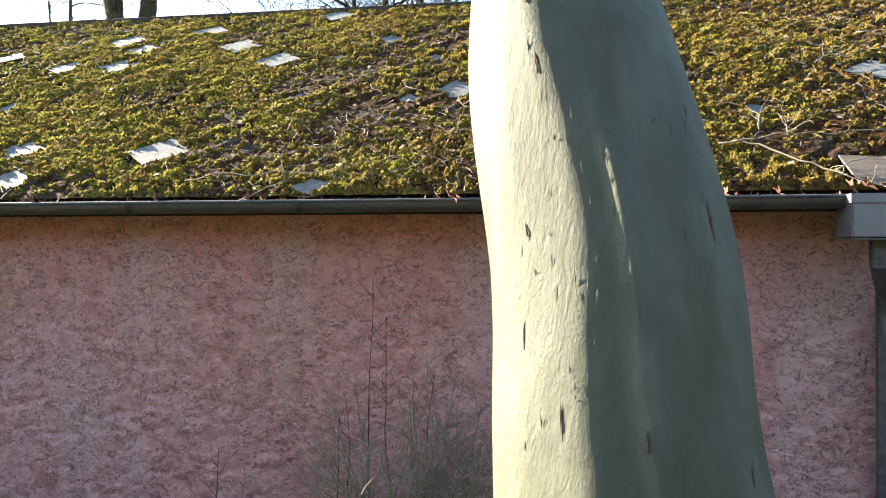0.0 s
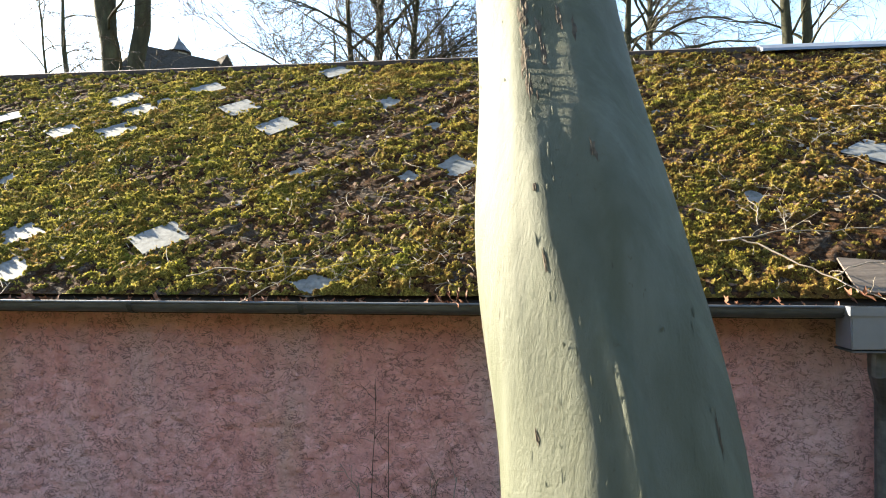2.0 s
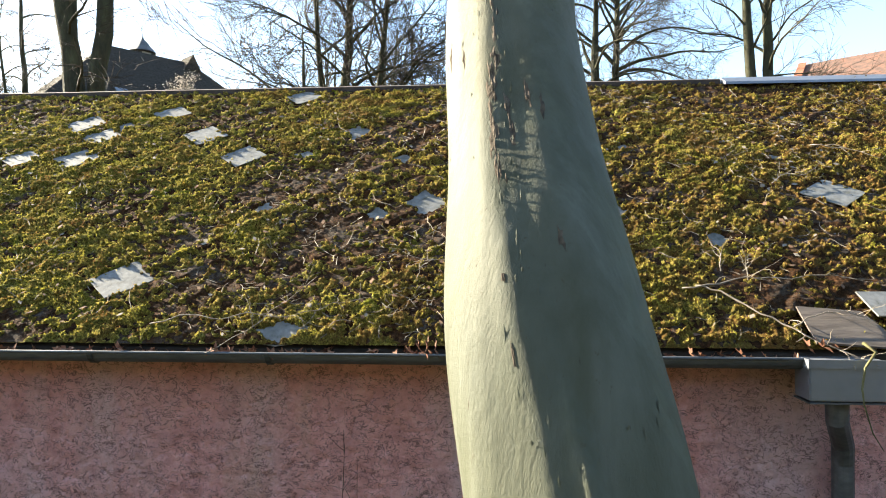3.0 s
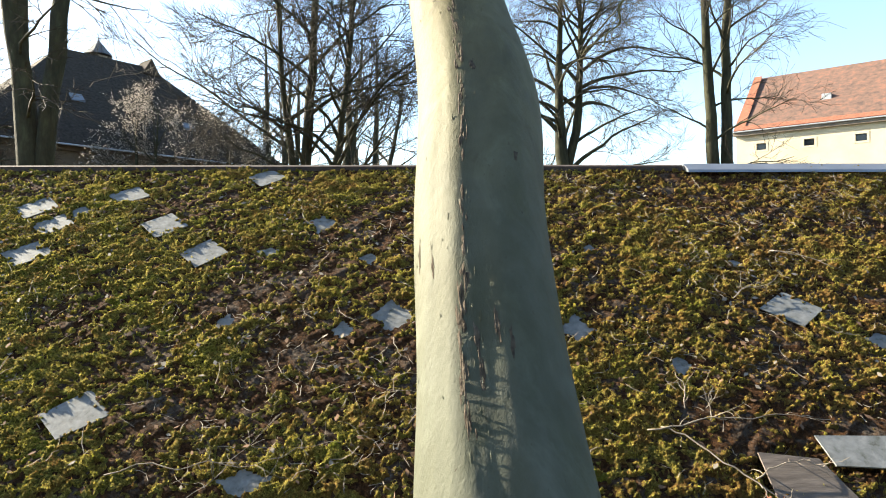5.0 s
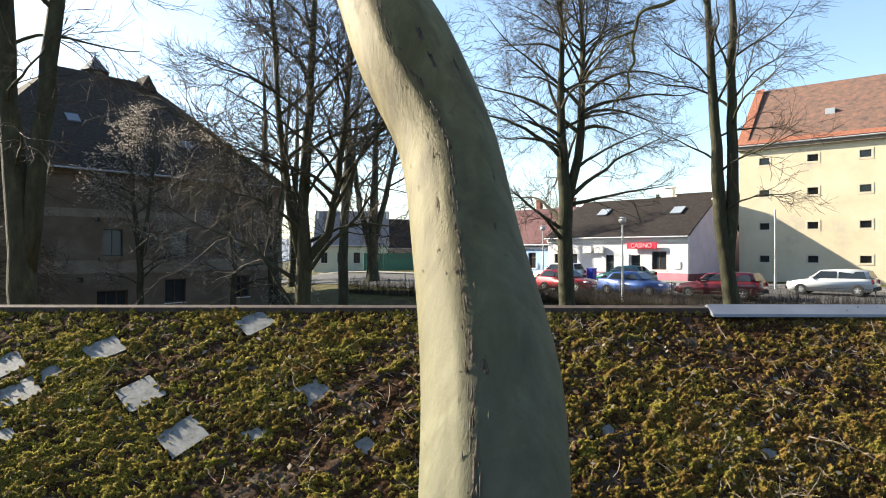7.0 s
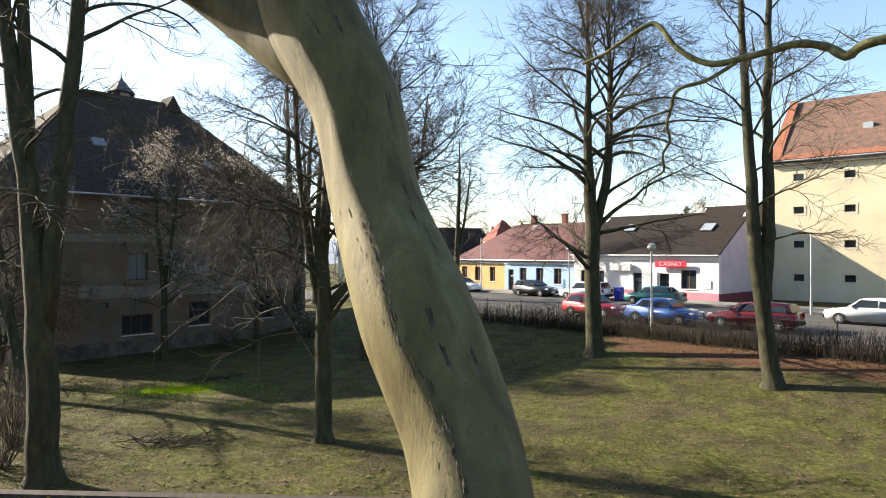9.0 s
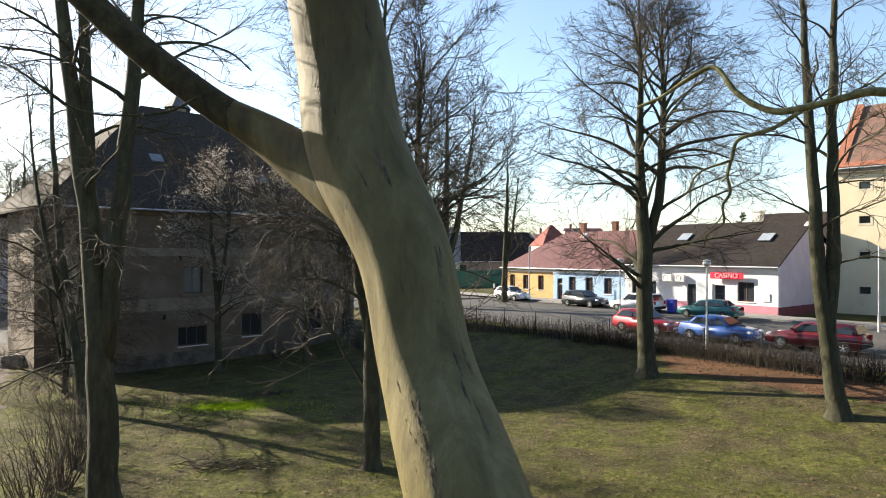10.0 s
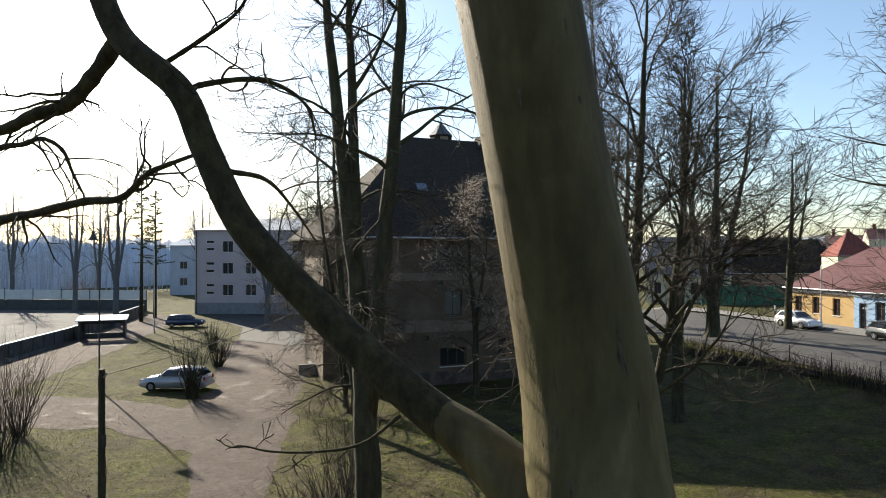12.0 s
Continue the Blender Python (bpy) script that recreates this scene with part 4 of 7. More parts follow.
# gutter
g = Shape()
R = 0.060
GY, GZ = 3.39, 1.705
prof = [(R * math.cos(a), R * math.sin(a)) for a in np.linspace(math.pi, 2 * math.pi, 13)]
inner = [((R - 0.004) * math.cos(a), (R - 0.004) * math.sin(a)) for a in np.linspace(2 * math.pi, math.pi, 13)]
loop = [(X0 - 0.2, GY + y, GZ + z) for y, z in prof + inner]
g.prism(loop, (1.62 + 7.7, 0, 0))
g.tube([(X0 - 0.2, GY - R, GZ), (1.62, GY - R, GZ)], 0.009, 8)
gutter = part("gutter", solid(g, "gutter", zinc), shed, "grey half-round zinc gutter full of leaves")
for x in (-6.2, -4.15, -2.15, -1.16, -0.15, 0.85):
    b_ = Shape()
    pts = [((R + 0.004) * math.cos(a), (R + 0.004) * math.sin(a)) for a in np.linspace(math.pi - 0.1, 2 * math.pi, 11)]
    for (y0, z0), (y1, z1) in zip(pts[:-1], pts[1:]):
        b_.prism([(x - 0.014, GY + y0, GZ + z0), (x + 0.014, GY + y0, GZ + z0), (x + 0.014, GY + y1, GZ + z1), (x - 0.014, GY + y1, GZ + z1)], (0, (y0 + y1) * 0.03, (z0 + z1) * 0.03))
    part("bracket", solid(b_, "bracket", dark_steel), gutter)
# hopper and downpipe
hop = Shape().box(1.60, 3.28, 1.505, 1.97, 3.445, 1.705)
hopper = part("hopper", solid(hop, "hopper", grey_sheet, bevel=0.006), shed, "grey sheet-metal hopper head")
part("rim", solid(Shape().box(1.592, 3.272, 1.668, 1.978, 3.2785, 1.712).box(1.592, 3.2785, 1.668, 1.5985, 3.445, 1.712), "rim", grey_sheet), hopper)
part("lip", solid(Shape().box(1.596, 3.274, 1.492, 1.974, 3.445, 1.499), "lip", zinc), hopper)
part("downpipe", solid(Shape().tube([(1.80, 3.42, 1.51), (1.80, 3.42, 1.38), (1.90, 3.56, 1.22), (1.92, 3.60, 1.1), (1.92, 3.60, 0.0)], 0.055, 14), "downpipe", zinc), shed, "grey zinc downpipe with a swan neck")
# ridge cap
rc = Shape().prism([(X0 - 0.2, RIDGE_Y - 0.05, RIDGE_Z - 0.03), (X0 - 0.2, RIDGE_Y - 0.05, RIDGE_Z + 0.015), (X0 - 0.2, RIDGE_Y, RIDGE_Z + 0.035), (X0 - 0.2, RIDGE_Y + 0.09, RIDGE_Z - 0.02)], (2.22 + 7.7, 0, 0))
part("ridge_cap", solid(rc, "ridge_cap", red_steel), shed, "faded red-brown ridge flashing")
rm = Shape().prism([(2.24, RIDGE_Y - 0.15, RIDGE_Z - 0.055), (2.24, RIDGE_Y - 0.145, RIDGE_Z - 0.03), (2.24, RIDGE_Y, RIDGE_Z + 0.045), (2.24, RIDGE_Y + 0.14, RIDGE_Z)], (5.4, 0, 0))
part("ridge_sheet", solid(rm, "ridge_sheet", grey_sheet), shed, "grey-blue sheet-metal ridge cap")

# Plane tree beside the shed
AXIS = [(-0.3, 0.449, 1.324, 0.40), (0.8, 0.327, 1.726, 0.348), (1.4, 0.305, 1.933, 0.350), (2.0, 0.208, 2.137, 0.334), (2.6, 0.158, 2.472, 0.294), (3.2, 0.121, 2.869, 0.292),
        (3.8, 0.128, 3.310, 0.306), (4.4, 0.034, 3.754, 0.28), (5.0, -0.071, 4.143, 0.277), (5.6, -0.323, 4.406, 0.302), (6.2, -0.577, 4.717, 0.259), (6.8, -0.731, 4.868, 0.268),
        (7.4, -1.037, 5.027, 0.297), (8.0, -1.150, 5.108, 0.285), (8.8, -1.275, 5.019, 0.260), (9.8, -1.410, 4.864, 0.258), (11.0, -1.575, 4.677, 0.245), (14.0, -2.0, 4.3, 0.16), (17.0, -2.3, 4.4, 0.06)]
LIMB = [(-0.86, 5.00, 7.02, 0.19), (-1.10, 5.08, 7.16, 0.185), (-1.38, 5.17, 7.34, 0.150), (-1.68, 5.22, 7.54, 0.122), (-1.99, 5.19, 7.72, 0.102), (-2.30, 5.13, 7.95, 0.096), (-2.60, 5.06, 8.21, 0.090), (-3.01, 4.93, 8.64, 0.085),
        (-3.25, 4.87, 9.08, 0.080), (-3.39, 4.80, 9.42, 0.077), (-3.78, 4.70, 9.76, 0.074), (-3.97, 4.62, 10.25, 0.070), (-4.2, 4.58, 10.8, 0.066), (-4.9, 4.5, 11.8, 0.055), (-5.6, 4.4, 13.0, 0.03)]


def smooth_line(rows_, per=8):
    """Points of a Catmull-Rom curve through rows of numbers."""
    a = np.array(rows_, float)
    a = np.vstack([2 * a[0] - a[1], a, 2 * a[-1] - a[-2]])
    out = []
    for k in range(1, len(a) - 2):
        for u in np.linspace(0, 1, per, endpoint=False):
            p0, p1, p2, p3 = a[k - 1:k + 3]
            out.append(0.5 * (2 * p1 + (p2 - p0) * u + (2 * p0 - 5 * p1 + 4 * p2 - p3) * u * u + (3 * p1 - p0 - 3 * p2 + p3) * u ** 3))
    out.append(a[-2])
    return np.array(out)


SCARS = [(1.86, 244, 0.05, 0.010), (1.43, 225, 0.035, 0.012), (1.40, 307, 0.06, 0.014), (0.90, 268, 0.025, 0.012), (2.05, 244, 0.022, 0.012), (2.62, 254, 0.09, 0.016), (2.50, 256, 0.07, 0.012), (2.14, 276, 0.045, 0.022),
         (2.60, 278, 0.06, 0.012), (2.91, 221, 0.06, 0.010), (2.98, 203, 0.09, 0.012), (2.74, 246, 0.05, 0.012), (2.82, 251, 0.04, 0.014), (2.66, 269, 0.07, 0.014), (3.32, 298, 0.04, 0.014), (3.77, 261, 0.045, 0.020),
         (4.49, 241, 0.05, 0.012), (4.35, 293, 0.04, 0.010), (4.64, 305, 0.05, 0.010), (6.07, 234, 0.05, 0.010), (5.96, 246, 0.03, 0.012), (6.68, 320, 0.08, 0.014), (6.11, 323, 0.14, 0.016), (5.95, 302, 0.10, 0.014),
         (5.83, 309, 0.12, 0.014), (5.32, 278, 0.10, 0.016), (5.26, 305, 0.09, 0.016), (5.49, 278, 0.06, 0.020), (7.13, 264, 0.10, 0.013), (7.14, 289, 0.16, 0.018), (6.64, 315, 0.16, 0.018), (8.07, 316, 0.08, 0.012),
         (7.78, 257, 0.06, 0.012), (7.55, 263, 0.06, 0.012), (6.11, 307, 0.14, 0.016), (9.38, 328, 0.06, 0.010), (9.15, 275, 0.05, 0.014), (8.10, 319, 0.16, 0.016), (9.10, 329, 0.04, 0.012), (1.15, 220, 0.05, 0.008), (0.95, 238, 0.06, 0.007)]


def bump_at(A, at, wide):
    """A rounded ridge along the trunk at an angle, in degrees."""
    d = (np.degrees(A) - at + 180) % 360 - 180
    return np.exp(-(d / wide) ** 2)


def frame_of(line):
    T = np.gradient(line[:, :3], axis=0)
    T /= np.linalg.norm(T, axis=1)[:, None]
    ref = np.array([1.0, 0.05, 0.02])
    side = ref[None] - T * (T @ ref)[:, None]
    side /= np.linalg.norm(side, axis=1)[:, None]
    return T, side, np.cross(T, side)


def bark_tube(name, line, sides, material, seed, amp, main=False):
    """A trunk with bulges, flutes and ridges along it."""
    C, r = line[:, :3], line[:, 3]
    T, side, other = frame_of(line)
    ang = np.linspace(0, 2 * math.pi, sides, endpoint=False)
    L = np.concatenate([[0], np.cumsum(np.linalg.norm(np.diff(C, axis=0), axis=1))])
    A, S = np.meshgrid(ang, L)

    def wrap(scale_a, scale_l, sd):
        return value_noise(np.cos(A) * scale_a + 20 + S * 0.3 * scale_l, np.sin(A) * scale_a + S * scale_l + 20, sd) - 0.5

    bump = wrap(1.2, 0.9, seed) * 0.6 + wrap(3.0, 1.3, seed + 1) * 0.35 + wrap(8, 3.0, seed + 2) * 0.18 + wrap(20, 7, seed + 3) * 0.06
    rel = amp * bump
    if main:
        Z = C[:, 2][:, None] + 0 * A
        keel = 249 + 5 * np.sin(Z * 1.7) + 4 * np.sin(Z * 4.1 + 1)
        rel = rel + 0.030 * bump_at(A, keel - 4, 11) - 0.035 * bump_at(A, keel + 20, 14)
        second = smoothstep(Z, 0.25, 0.5) * (1 - smoothstep(Z, 1.55, 1.80))
        rel = rel + second * 0.085 * bump_at(A, 270.5 - (Z - 0.9) * 6 + 0.5 * np.sin(Z * 9), 4.6) * (0.72 + 0.5 * value_noise(Z * 11, A * 14, 3))
        rough_band = bump_at(A, keel + 3, 7)
        rel = rel + rough_band * 0.004 * (value_noise(A * 40, Z * 30, 8) - 0.5) + rough_band * 0.003 * (value_noise(A * 90, Z * 70, 9) - 0.5)
        for z, at, hl, hw in [(a_, b_, c_ * 0.8, d_ * (0.5 if a_ < 2.4 else 0.85)) for a_, b_, c_, d_ in SCARS]:
            d = ((np.degrees(A) - at + 180) % 360 - 180) * math.pi / 180 * r[:, None]
            q = (d / (hw * 1.5)) ** 2 + ((Z - z) / (hl * 1.2)) ** 2
            rel = rel - 0.004 * np.exp(-q * 1.5) + 0.002 * np.exp(-((np.sqrt(q) - 1.4) / 0.5) ** 2)
    rr = r[:, None] * (1 + rel)
    V = C[:, None] + rr[..., None] * (np.cos(A)[..., None] * side[:, None] + np.sin(A)[..., None] * other[:, None])
    n, m_ = V.shape[:2]
    me = bpy.data.meshes.new(name)
    i = np.arange(n - 1)[:, None] * m_ + np.arange(m_)[None]
    j = np.arange(n - 1)[:, None] * m_ + (np.arange(m_)[None] + 1) % m_
    q = np.stack([i, j, j + m_, i + m_], -1).reshape(-1, 4)
    me.from_pydata(V.reshape(-1, 3).tolist(), [], q.tolist())
    me.polygons.foreach_set("use_smooth", [True] * len(me.polygons))
    me.materials.append(material)
    me.update()
    return me, rr, side, other


axis = smooth_line([(x, y, z, r) for z, x, y, r in AXIS], 30)
plane_tree = thing("plane_tree", pose(0, 0, 0), "tall leaning plane tree with smooth pale greenish bark", "tree")
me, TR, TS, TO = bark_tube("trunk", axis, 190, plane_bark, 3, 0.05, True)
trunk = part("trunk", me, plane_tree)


def on_trunk(z, at, out=0.0):
    """A point of the bark at a height and an angle, with the directions round, up and outwards."""
    k = int(np.argmin(np.abs(axis[:, 2] - z)))
    a = radians(at)
    n = Vector(TS[k] * math.cos(a) + TO[k] * math.sin(a))
    col = int(round(at / 360 * TR.shape[1])) % TR.shape[1]
    up_ = Vector(axis[min(k + 1, len(axis) - 1), :3] - axis[k - 1, :3]).normalized()
    return Vector(axis[k, :3]) + n * (TR[k, col] + out), up_.cross(n).normalized(), up_, n


rng = random.Random(21)
for z, at, hl, hw in [(a_, b_, c2 * 0.8, d_ * (0.5 if a_ < 2.4 else 0.85)) for a_, b_, c2, d_ in SCARS]:
    c_, e1, e2, n = on_trunk(z, at, -0.004)
    s = Shape()
    ring = []
    for k in range(14):
        a = 2 * math.pi * k / 14
        f = rng.uniform(0.45, 1.2)
        ring.append((math.cos(a) * hw * f, math.sin(a) * hl * f))
    pts = [on_trunk(z + v * 0.97, at + math.degrees(u / 0.3), 0.0015)[0] for u, v in ring]
    mid = [on_trunk(z + v * 0.5, at + math.degrees(u * 0.5 / 0.3), 0.003)[0] for u, v in ring]
    b0 = len(s.v)
    s.v += [tuple(p) for p in pts + mid] + [tuple(on_trunk(z, at, 0.001)[0])]
    for k in range(14):
        k2 = (k + 1) % 14
        s.f += [(k, k2, 14 + k2, 14 + k), (14 + k, 14 + k2, 28)]
    part("bark_scar", s.mesh("bark_scar", scar_bark), trunk, "dark weathered knot scar")
# curled flakes of bark, most along the ridge between light and shade
flakes = Shape()
for k in range(420):
    z = rng.uniform(0.2, 10.5)
    at = (249 + rng.gauss(3, 7)) if rng.random() < 0.55 else rng.uniform(195, 345)
    c_, e1, e2, n = on_trunk(z, at, 0.0015)
    L, W = rng.uniform(0.006, 0.026), rng.uniform(0.002, 0.006)
    curl = rng.uniform(0.001, 0.006)
    flakes.poly([c_ - e2 * L - e1 * W * 0.6, c_ - e2 * L * 0.2 + e1 * W, c_ + e2 * L + e1 * W * 0.3 + n * curl, c_ + e2 * L * 0.4 - e1 * W + n * curl * 0.5])
fl = part("bark_flake_litter", flakes.mesh("bark_flake_litter", plane_bark), trunk)
fl["kind"] = "stuff"
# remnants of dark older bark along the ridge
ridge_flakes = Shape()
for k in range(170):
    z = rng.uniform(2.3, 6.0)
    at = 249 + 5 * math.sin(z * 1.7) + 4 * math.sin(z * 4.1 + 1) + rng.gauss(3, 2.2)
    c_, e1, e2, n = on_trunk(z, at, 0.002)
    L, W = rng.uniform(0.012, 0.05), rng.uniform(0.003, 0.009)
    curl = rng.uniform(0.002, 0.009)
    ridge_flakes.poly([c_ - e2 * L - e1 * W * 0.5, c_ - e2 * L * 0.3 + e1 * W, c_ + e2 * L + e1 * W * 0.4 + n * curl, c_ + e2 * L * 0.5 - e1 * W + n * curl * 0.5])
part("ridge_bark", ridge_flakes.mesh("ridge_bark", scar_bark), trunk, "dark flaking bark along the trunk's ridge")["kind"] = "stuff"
limb_ob = part("limb", bark_tube("limb", smooth_line(LIMB, 16), 72, shaded_limb_bark, 11, 0.14)[0], plane_tree, "thick crooked side limb, brown bark darkened for shade")
collar = [(x, y, z, r * f) for f, (x, y, z, r) in zip((1.0, 1.1, 1.13, 1.11, 0.9), LIMB)]
part("branch_collar", bark_tube("branch_collar", smooth_line(collar, 16), 72, plane_bark, 11, 0.14)[0], limb_ob, "smooth olive bark where the limb leaves the trunk")


def branch_part(pts, r0, r1, name="branch", parent=None, material=None, seed=1, twigs=6, size=0.5):
    """A crooked branch through given points, with side twigs."""
    line_ = smooth_line([(*p, r0 + (r1 - r0) * k / (len(pts) - 1)) for k, p in enumerate(pts)], 6)
    s = Shape()
    path = [Vector(p[:3]) for p in line_]
    rad = [float(p[3]) for p in line_]
    r_ = random.Random(seed)
    rad = [q * r_.uniform(0.9, 1.12) for q in rad]
    s.tube(path, rad, 10)
    for k in range(twigs):
        p, d, r = along(path, rad, r_.uniform(0.15, 1.0))
        tp, tr = limb(r_, p, spread(r_, d, r_.uniform(30, 75)), size * r_.uniform(0.5, 1.5), min(r * 0.5, 0.012), 0.003, 7, 0.24, 0.0)
        s.tube(tp, tr, 5, False)
        for e in range(3):
            fp, fd, fr = along(tp, tr, r_.uniform(0.2, 1.0))
            qp, qr = limb(r_, fp, spread(r_, fd, 45), size * 0.35 * r_.uniform(0.5, 1.4), fr * 0.7, 0.002, 4, 0.25, 0.0)
            s.tube(qp, qr, 4, False)
    return part(name, s.mesh(name, material or shaded_limb_bark, True), parent)


# smaller branches of the plane tree
branch_part([(-3.98, 4.86, 9.87), (-4.17, 4.8, 9.62), (-4.39, 4.75, 9.44), (-4.68, 4.7, 9.39), (-4.99, 4.65, 9.31), (-5.82, 4.6, 9.3), (-6.8, 4.5, 9.6)], 0.055, 0.025, parent=limb_ob, seed=3, twigs=9)
branch_part([(-4.75, 4.75, 11.2), (-6.6, 4.9, 10.9), (-7.6, 5.0, 9.4), (-7.12, 5.0, 8.58), (-5.77, 5.03, 8.75), (-5.35, 5.06, 8.79), (-4.76, 5.09, 8.86), (-4.38, 5.11, 8.87), (-4.15, 5.14, 9.02), (-3.96, 5.17, 9.08), (-3.75, 5.2, 9.13)], 0.055, 0.012, parent=limb_ob, seed=4, twigs=16)
branch_part([(-7.3, 5.0, 9.0), (-6.3, 5.0, 9.2), (-5.72, 5.0, 9.3), (-5.52, 5.06, 9.32), (-5.36, 5.12, 9.36), (-5.2, 5.18, 9.27), (-5.16, 5.24, 9.09), (-5.11, 5.3, 8.92)], 0.03, 0.008, parent=limb_ob, seed=5, twigs=10)
branch_part([(-3.45, 4.9, 9.44), (-3.31, 4.9, 9.46), (-3.06, 5.0, 9.48), (-2.9, 5.1, 9.44), (-2.8, 5.2, 9.33), (-2.82, 5.3, 9.16)], 0.02, 0.006, parent=limb_ob, seed=6, twigs=8)
branch_part([(-3.15, 4.93, 8.96), (-3.09, 5.17, 8.93), (-3.07, 5.38, 8.77), (-3.08, 5.6, 8.57)], 0.018, 0.005, parent=limb_ob, seed=7, twigs=8)
branch_part([(-1.98, 4.93, 7.74), (-2.11, 4.8, 7.62), (-2.3, 4.7, 7.58), (-2.48, 4.6, 7.58), (-2.56, 4.5, 7.62), (-2.54, 4.4, 7.64)], 0.009, 0.003, parent=limb_ob, seed=8, twigs=5, size=0.2)
branch_part([(-3.62, 4.88, 9.62), (-3.23, 4.83, 9.69), (-2.89, 4.77, 9.76), (-2.7, 4.7, 9.87)], 0.016, 0.005, parent=limb_ob, seed=9, twigs=6)
branch_part([(-1.75, 4.5, 12.0), (-1.2, 4.8, 13.2), (-0.2, 5.4, 14.2), (1.2, 6.5, 14.6)], 0.09, 0.03, parent=trunk, seed=10, twigs=14, size=1.0)

# second plane tree, off to the right, whose sunlit branch hangs into view
plane_two = thing("plane_tree", pose(10.5, 9.9, 0), "plane tree with a crooked sunlit greenish branch", "tree")
bark2 = bark_tube("trunk", smooth_line([(0, 0, -0.2, 0.42), (0.1, 0, 2, 0.34), (0.2, 0.1, 5, 0.3), (0.1, 0.2, 8, 0.28), (0, 0.2, 12, 0.2), (0.3, 0.3, 16, 0.06)], 14), 48, plane_bark, 5, 0.1)[0]
part("trunk", bark2, plane_two)


def off(pts):
    return [(x - 10.5, y - 9.9, z) for x, y, z in pts]


lit_bark = plain("lit_bark", [(0.3, (0.036, 0.03, 0.015)), (0.48, (0.102, 0.093, 0.036)), (0.62, (0.162, 0.153, 0.072)), (0.78, (0.216, 0.204, 0.12))], 9, 0.75, 0, 0.5, 30, 0.01)
lit = [(10.4, 10.1, 8.9), (8.6, 10.1, 9.3), (6.8, 10.3, 9.05), (5.78, 10.6, 8.94), (5.53, 10.76, 8.89), (5.40, 10.91, 8.80), (5.20, 11.07, 8.99), (4.85, 11.23, 9.09), (4.5, 11.39, 9.03), (4.02, 11.54, 8.94), (3.75, 11.7, 8.94), (3.48, 11.86, 9.09), (3.23, 12.01, 9.36), (3.06, 12.17, 9.71), (2.92, 12.33, 9.82), (2.59, 12.49, 9.65), (2.24, 12.64, 9.43), (1.86, 12.8, 9.29)]
main_branch = branch_part(off(lit), 0.085, 0.028, parent=plane_two, material=lit_bark, seed=14, twigs=5, size=0.5)
branch_part(off([(4.05, 11.54, 8.90), (3.61, 11.56, 8.64), (3.18, 11.61, 8.51), (3.09, 11.67, 8.23), (3.04, 11.72, 7.98), (3.1, 11.78, 7.72), (3.0, 11.83, 7.51), (3.03, 11.89, 7.25), (2.81, 11.94, 7.08), (2.76, 12.0, 6.86)]), 0.034, 0.014, parent=main_branch, material=lit_bark, seed=15, twigs=9, size=0.45)
branch_part(off([(3.08, 11.66, 8.20), (2.66, 11.67, 8.05), (2.5, 11.73, 7.85), (2.51, 11.8, 7.62)]), 0.022, 0.009, parent=main_branch, material=lit_bark, seed=16, twigs=6, size=0.4)

# shrub against the shed wall, and rubble at its foot
bush("bare_shrub", -0.62, 3.18, "thin bare shrub with pale shoots beside pink wall", 31, 30, 1.0, 0.75, -0.15, pale_twig, 0.009, forks=9)
bush("bare_shrub", -0.15, 3.3, "thin bare shrub with pale shoots beside pink wall", 32, 18, 0.9, 0.55, -0.15, pale_twig, 0.008, forks=9)
rng = random.Random(8)
for x, h_ in ((-0.75, 1.35), (-0.60, 1.15), (-0.95, 0.6), (-0.48, 0.85), (-1.6, 0.4), (-0.85, 0.7)):
    shoot = Shape()
    p, r = limb(rng, (0, 0, 0), (rng.uniform(-0.1, 0.05), 0.05, 1), h_ + 0.1, 0.004, 0.0015, 10, 0.05, 0)
    shoot.tube(p, r, 5, False)
    for e in range(5):
        fp, fd, fr = along(p, r, rng.uniform(0.4, 0.98))
        qp, qr = limb(rng, fp, spread(rng, fd, 45), 0.14, 0.0018, 0.001, 4, 0.2, 0)
        shoot.tube(qp, qr, 4, False)
    one_mesh("bare_shoot", shoot.mesh("bare_shoot", twig_bark, True), "tall thin bare shoot before pink wall", "shrub", pose(x, 3.3, -0.15), "shoots at the shed")
for x, y, w_, h_, rz in ((-1.98, 3.52, 0.20, 0.06, 8), (-1.35, 3.5, 0.24, 0.07, -14), (-0.95, 3.45, 0.22, 0.06, 20), (-0.35, 3.5, 0.2, 0.05, 5), (1.58, 3.5, 0.26, 0.08, -6), (-2.6, 3.5, 0.15, 0.04, 30)):
    one_mesh("brick", solid(Shape().box(-w_ / 2, -0.06, 0, w_ / 2, 0.06, h_), "brick", brick_red, bevel=0.008), "broken red brick lying at the wall foot", "brick", pose(x, y, -0.14, 0, 0, rz), "rubble at the shed")

# leaves in the gutter
rng = random.Random(3)


def leaf_shape(size, rng):
    """A dry curled lobed leaf."""
    s = Shape()
    n = 11
    for k in range(n):
        a = -math.pi * 0.85 + 1.7 * math.pi * k / (n - 1)
        r = size * (1.0 if k % 2 else 0.5) * rng.uniform(0.8, 1.1)
        s.v.append((r * math.cos(a), r * math.sin(a), 0.35 * r * rng.uniform(-0.2, 1)))
    s.v.append((0, 0, -0.08 * size))
    for k in range(n - 1):
        s.f.append((k, k + 1, n))
    return s


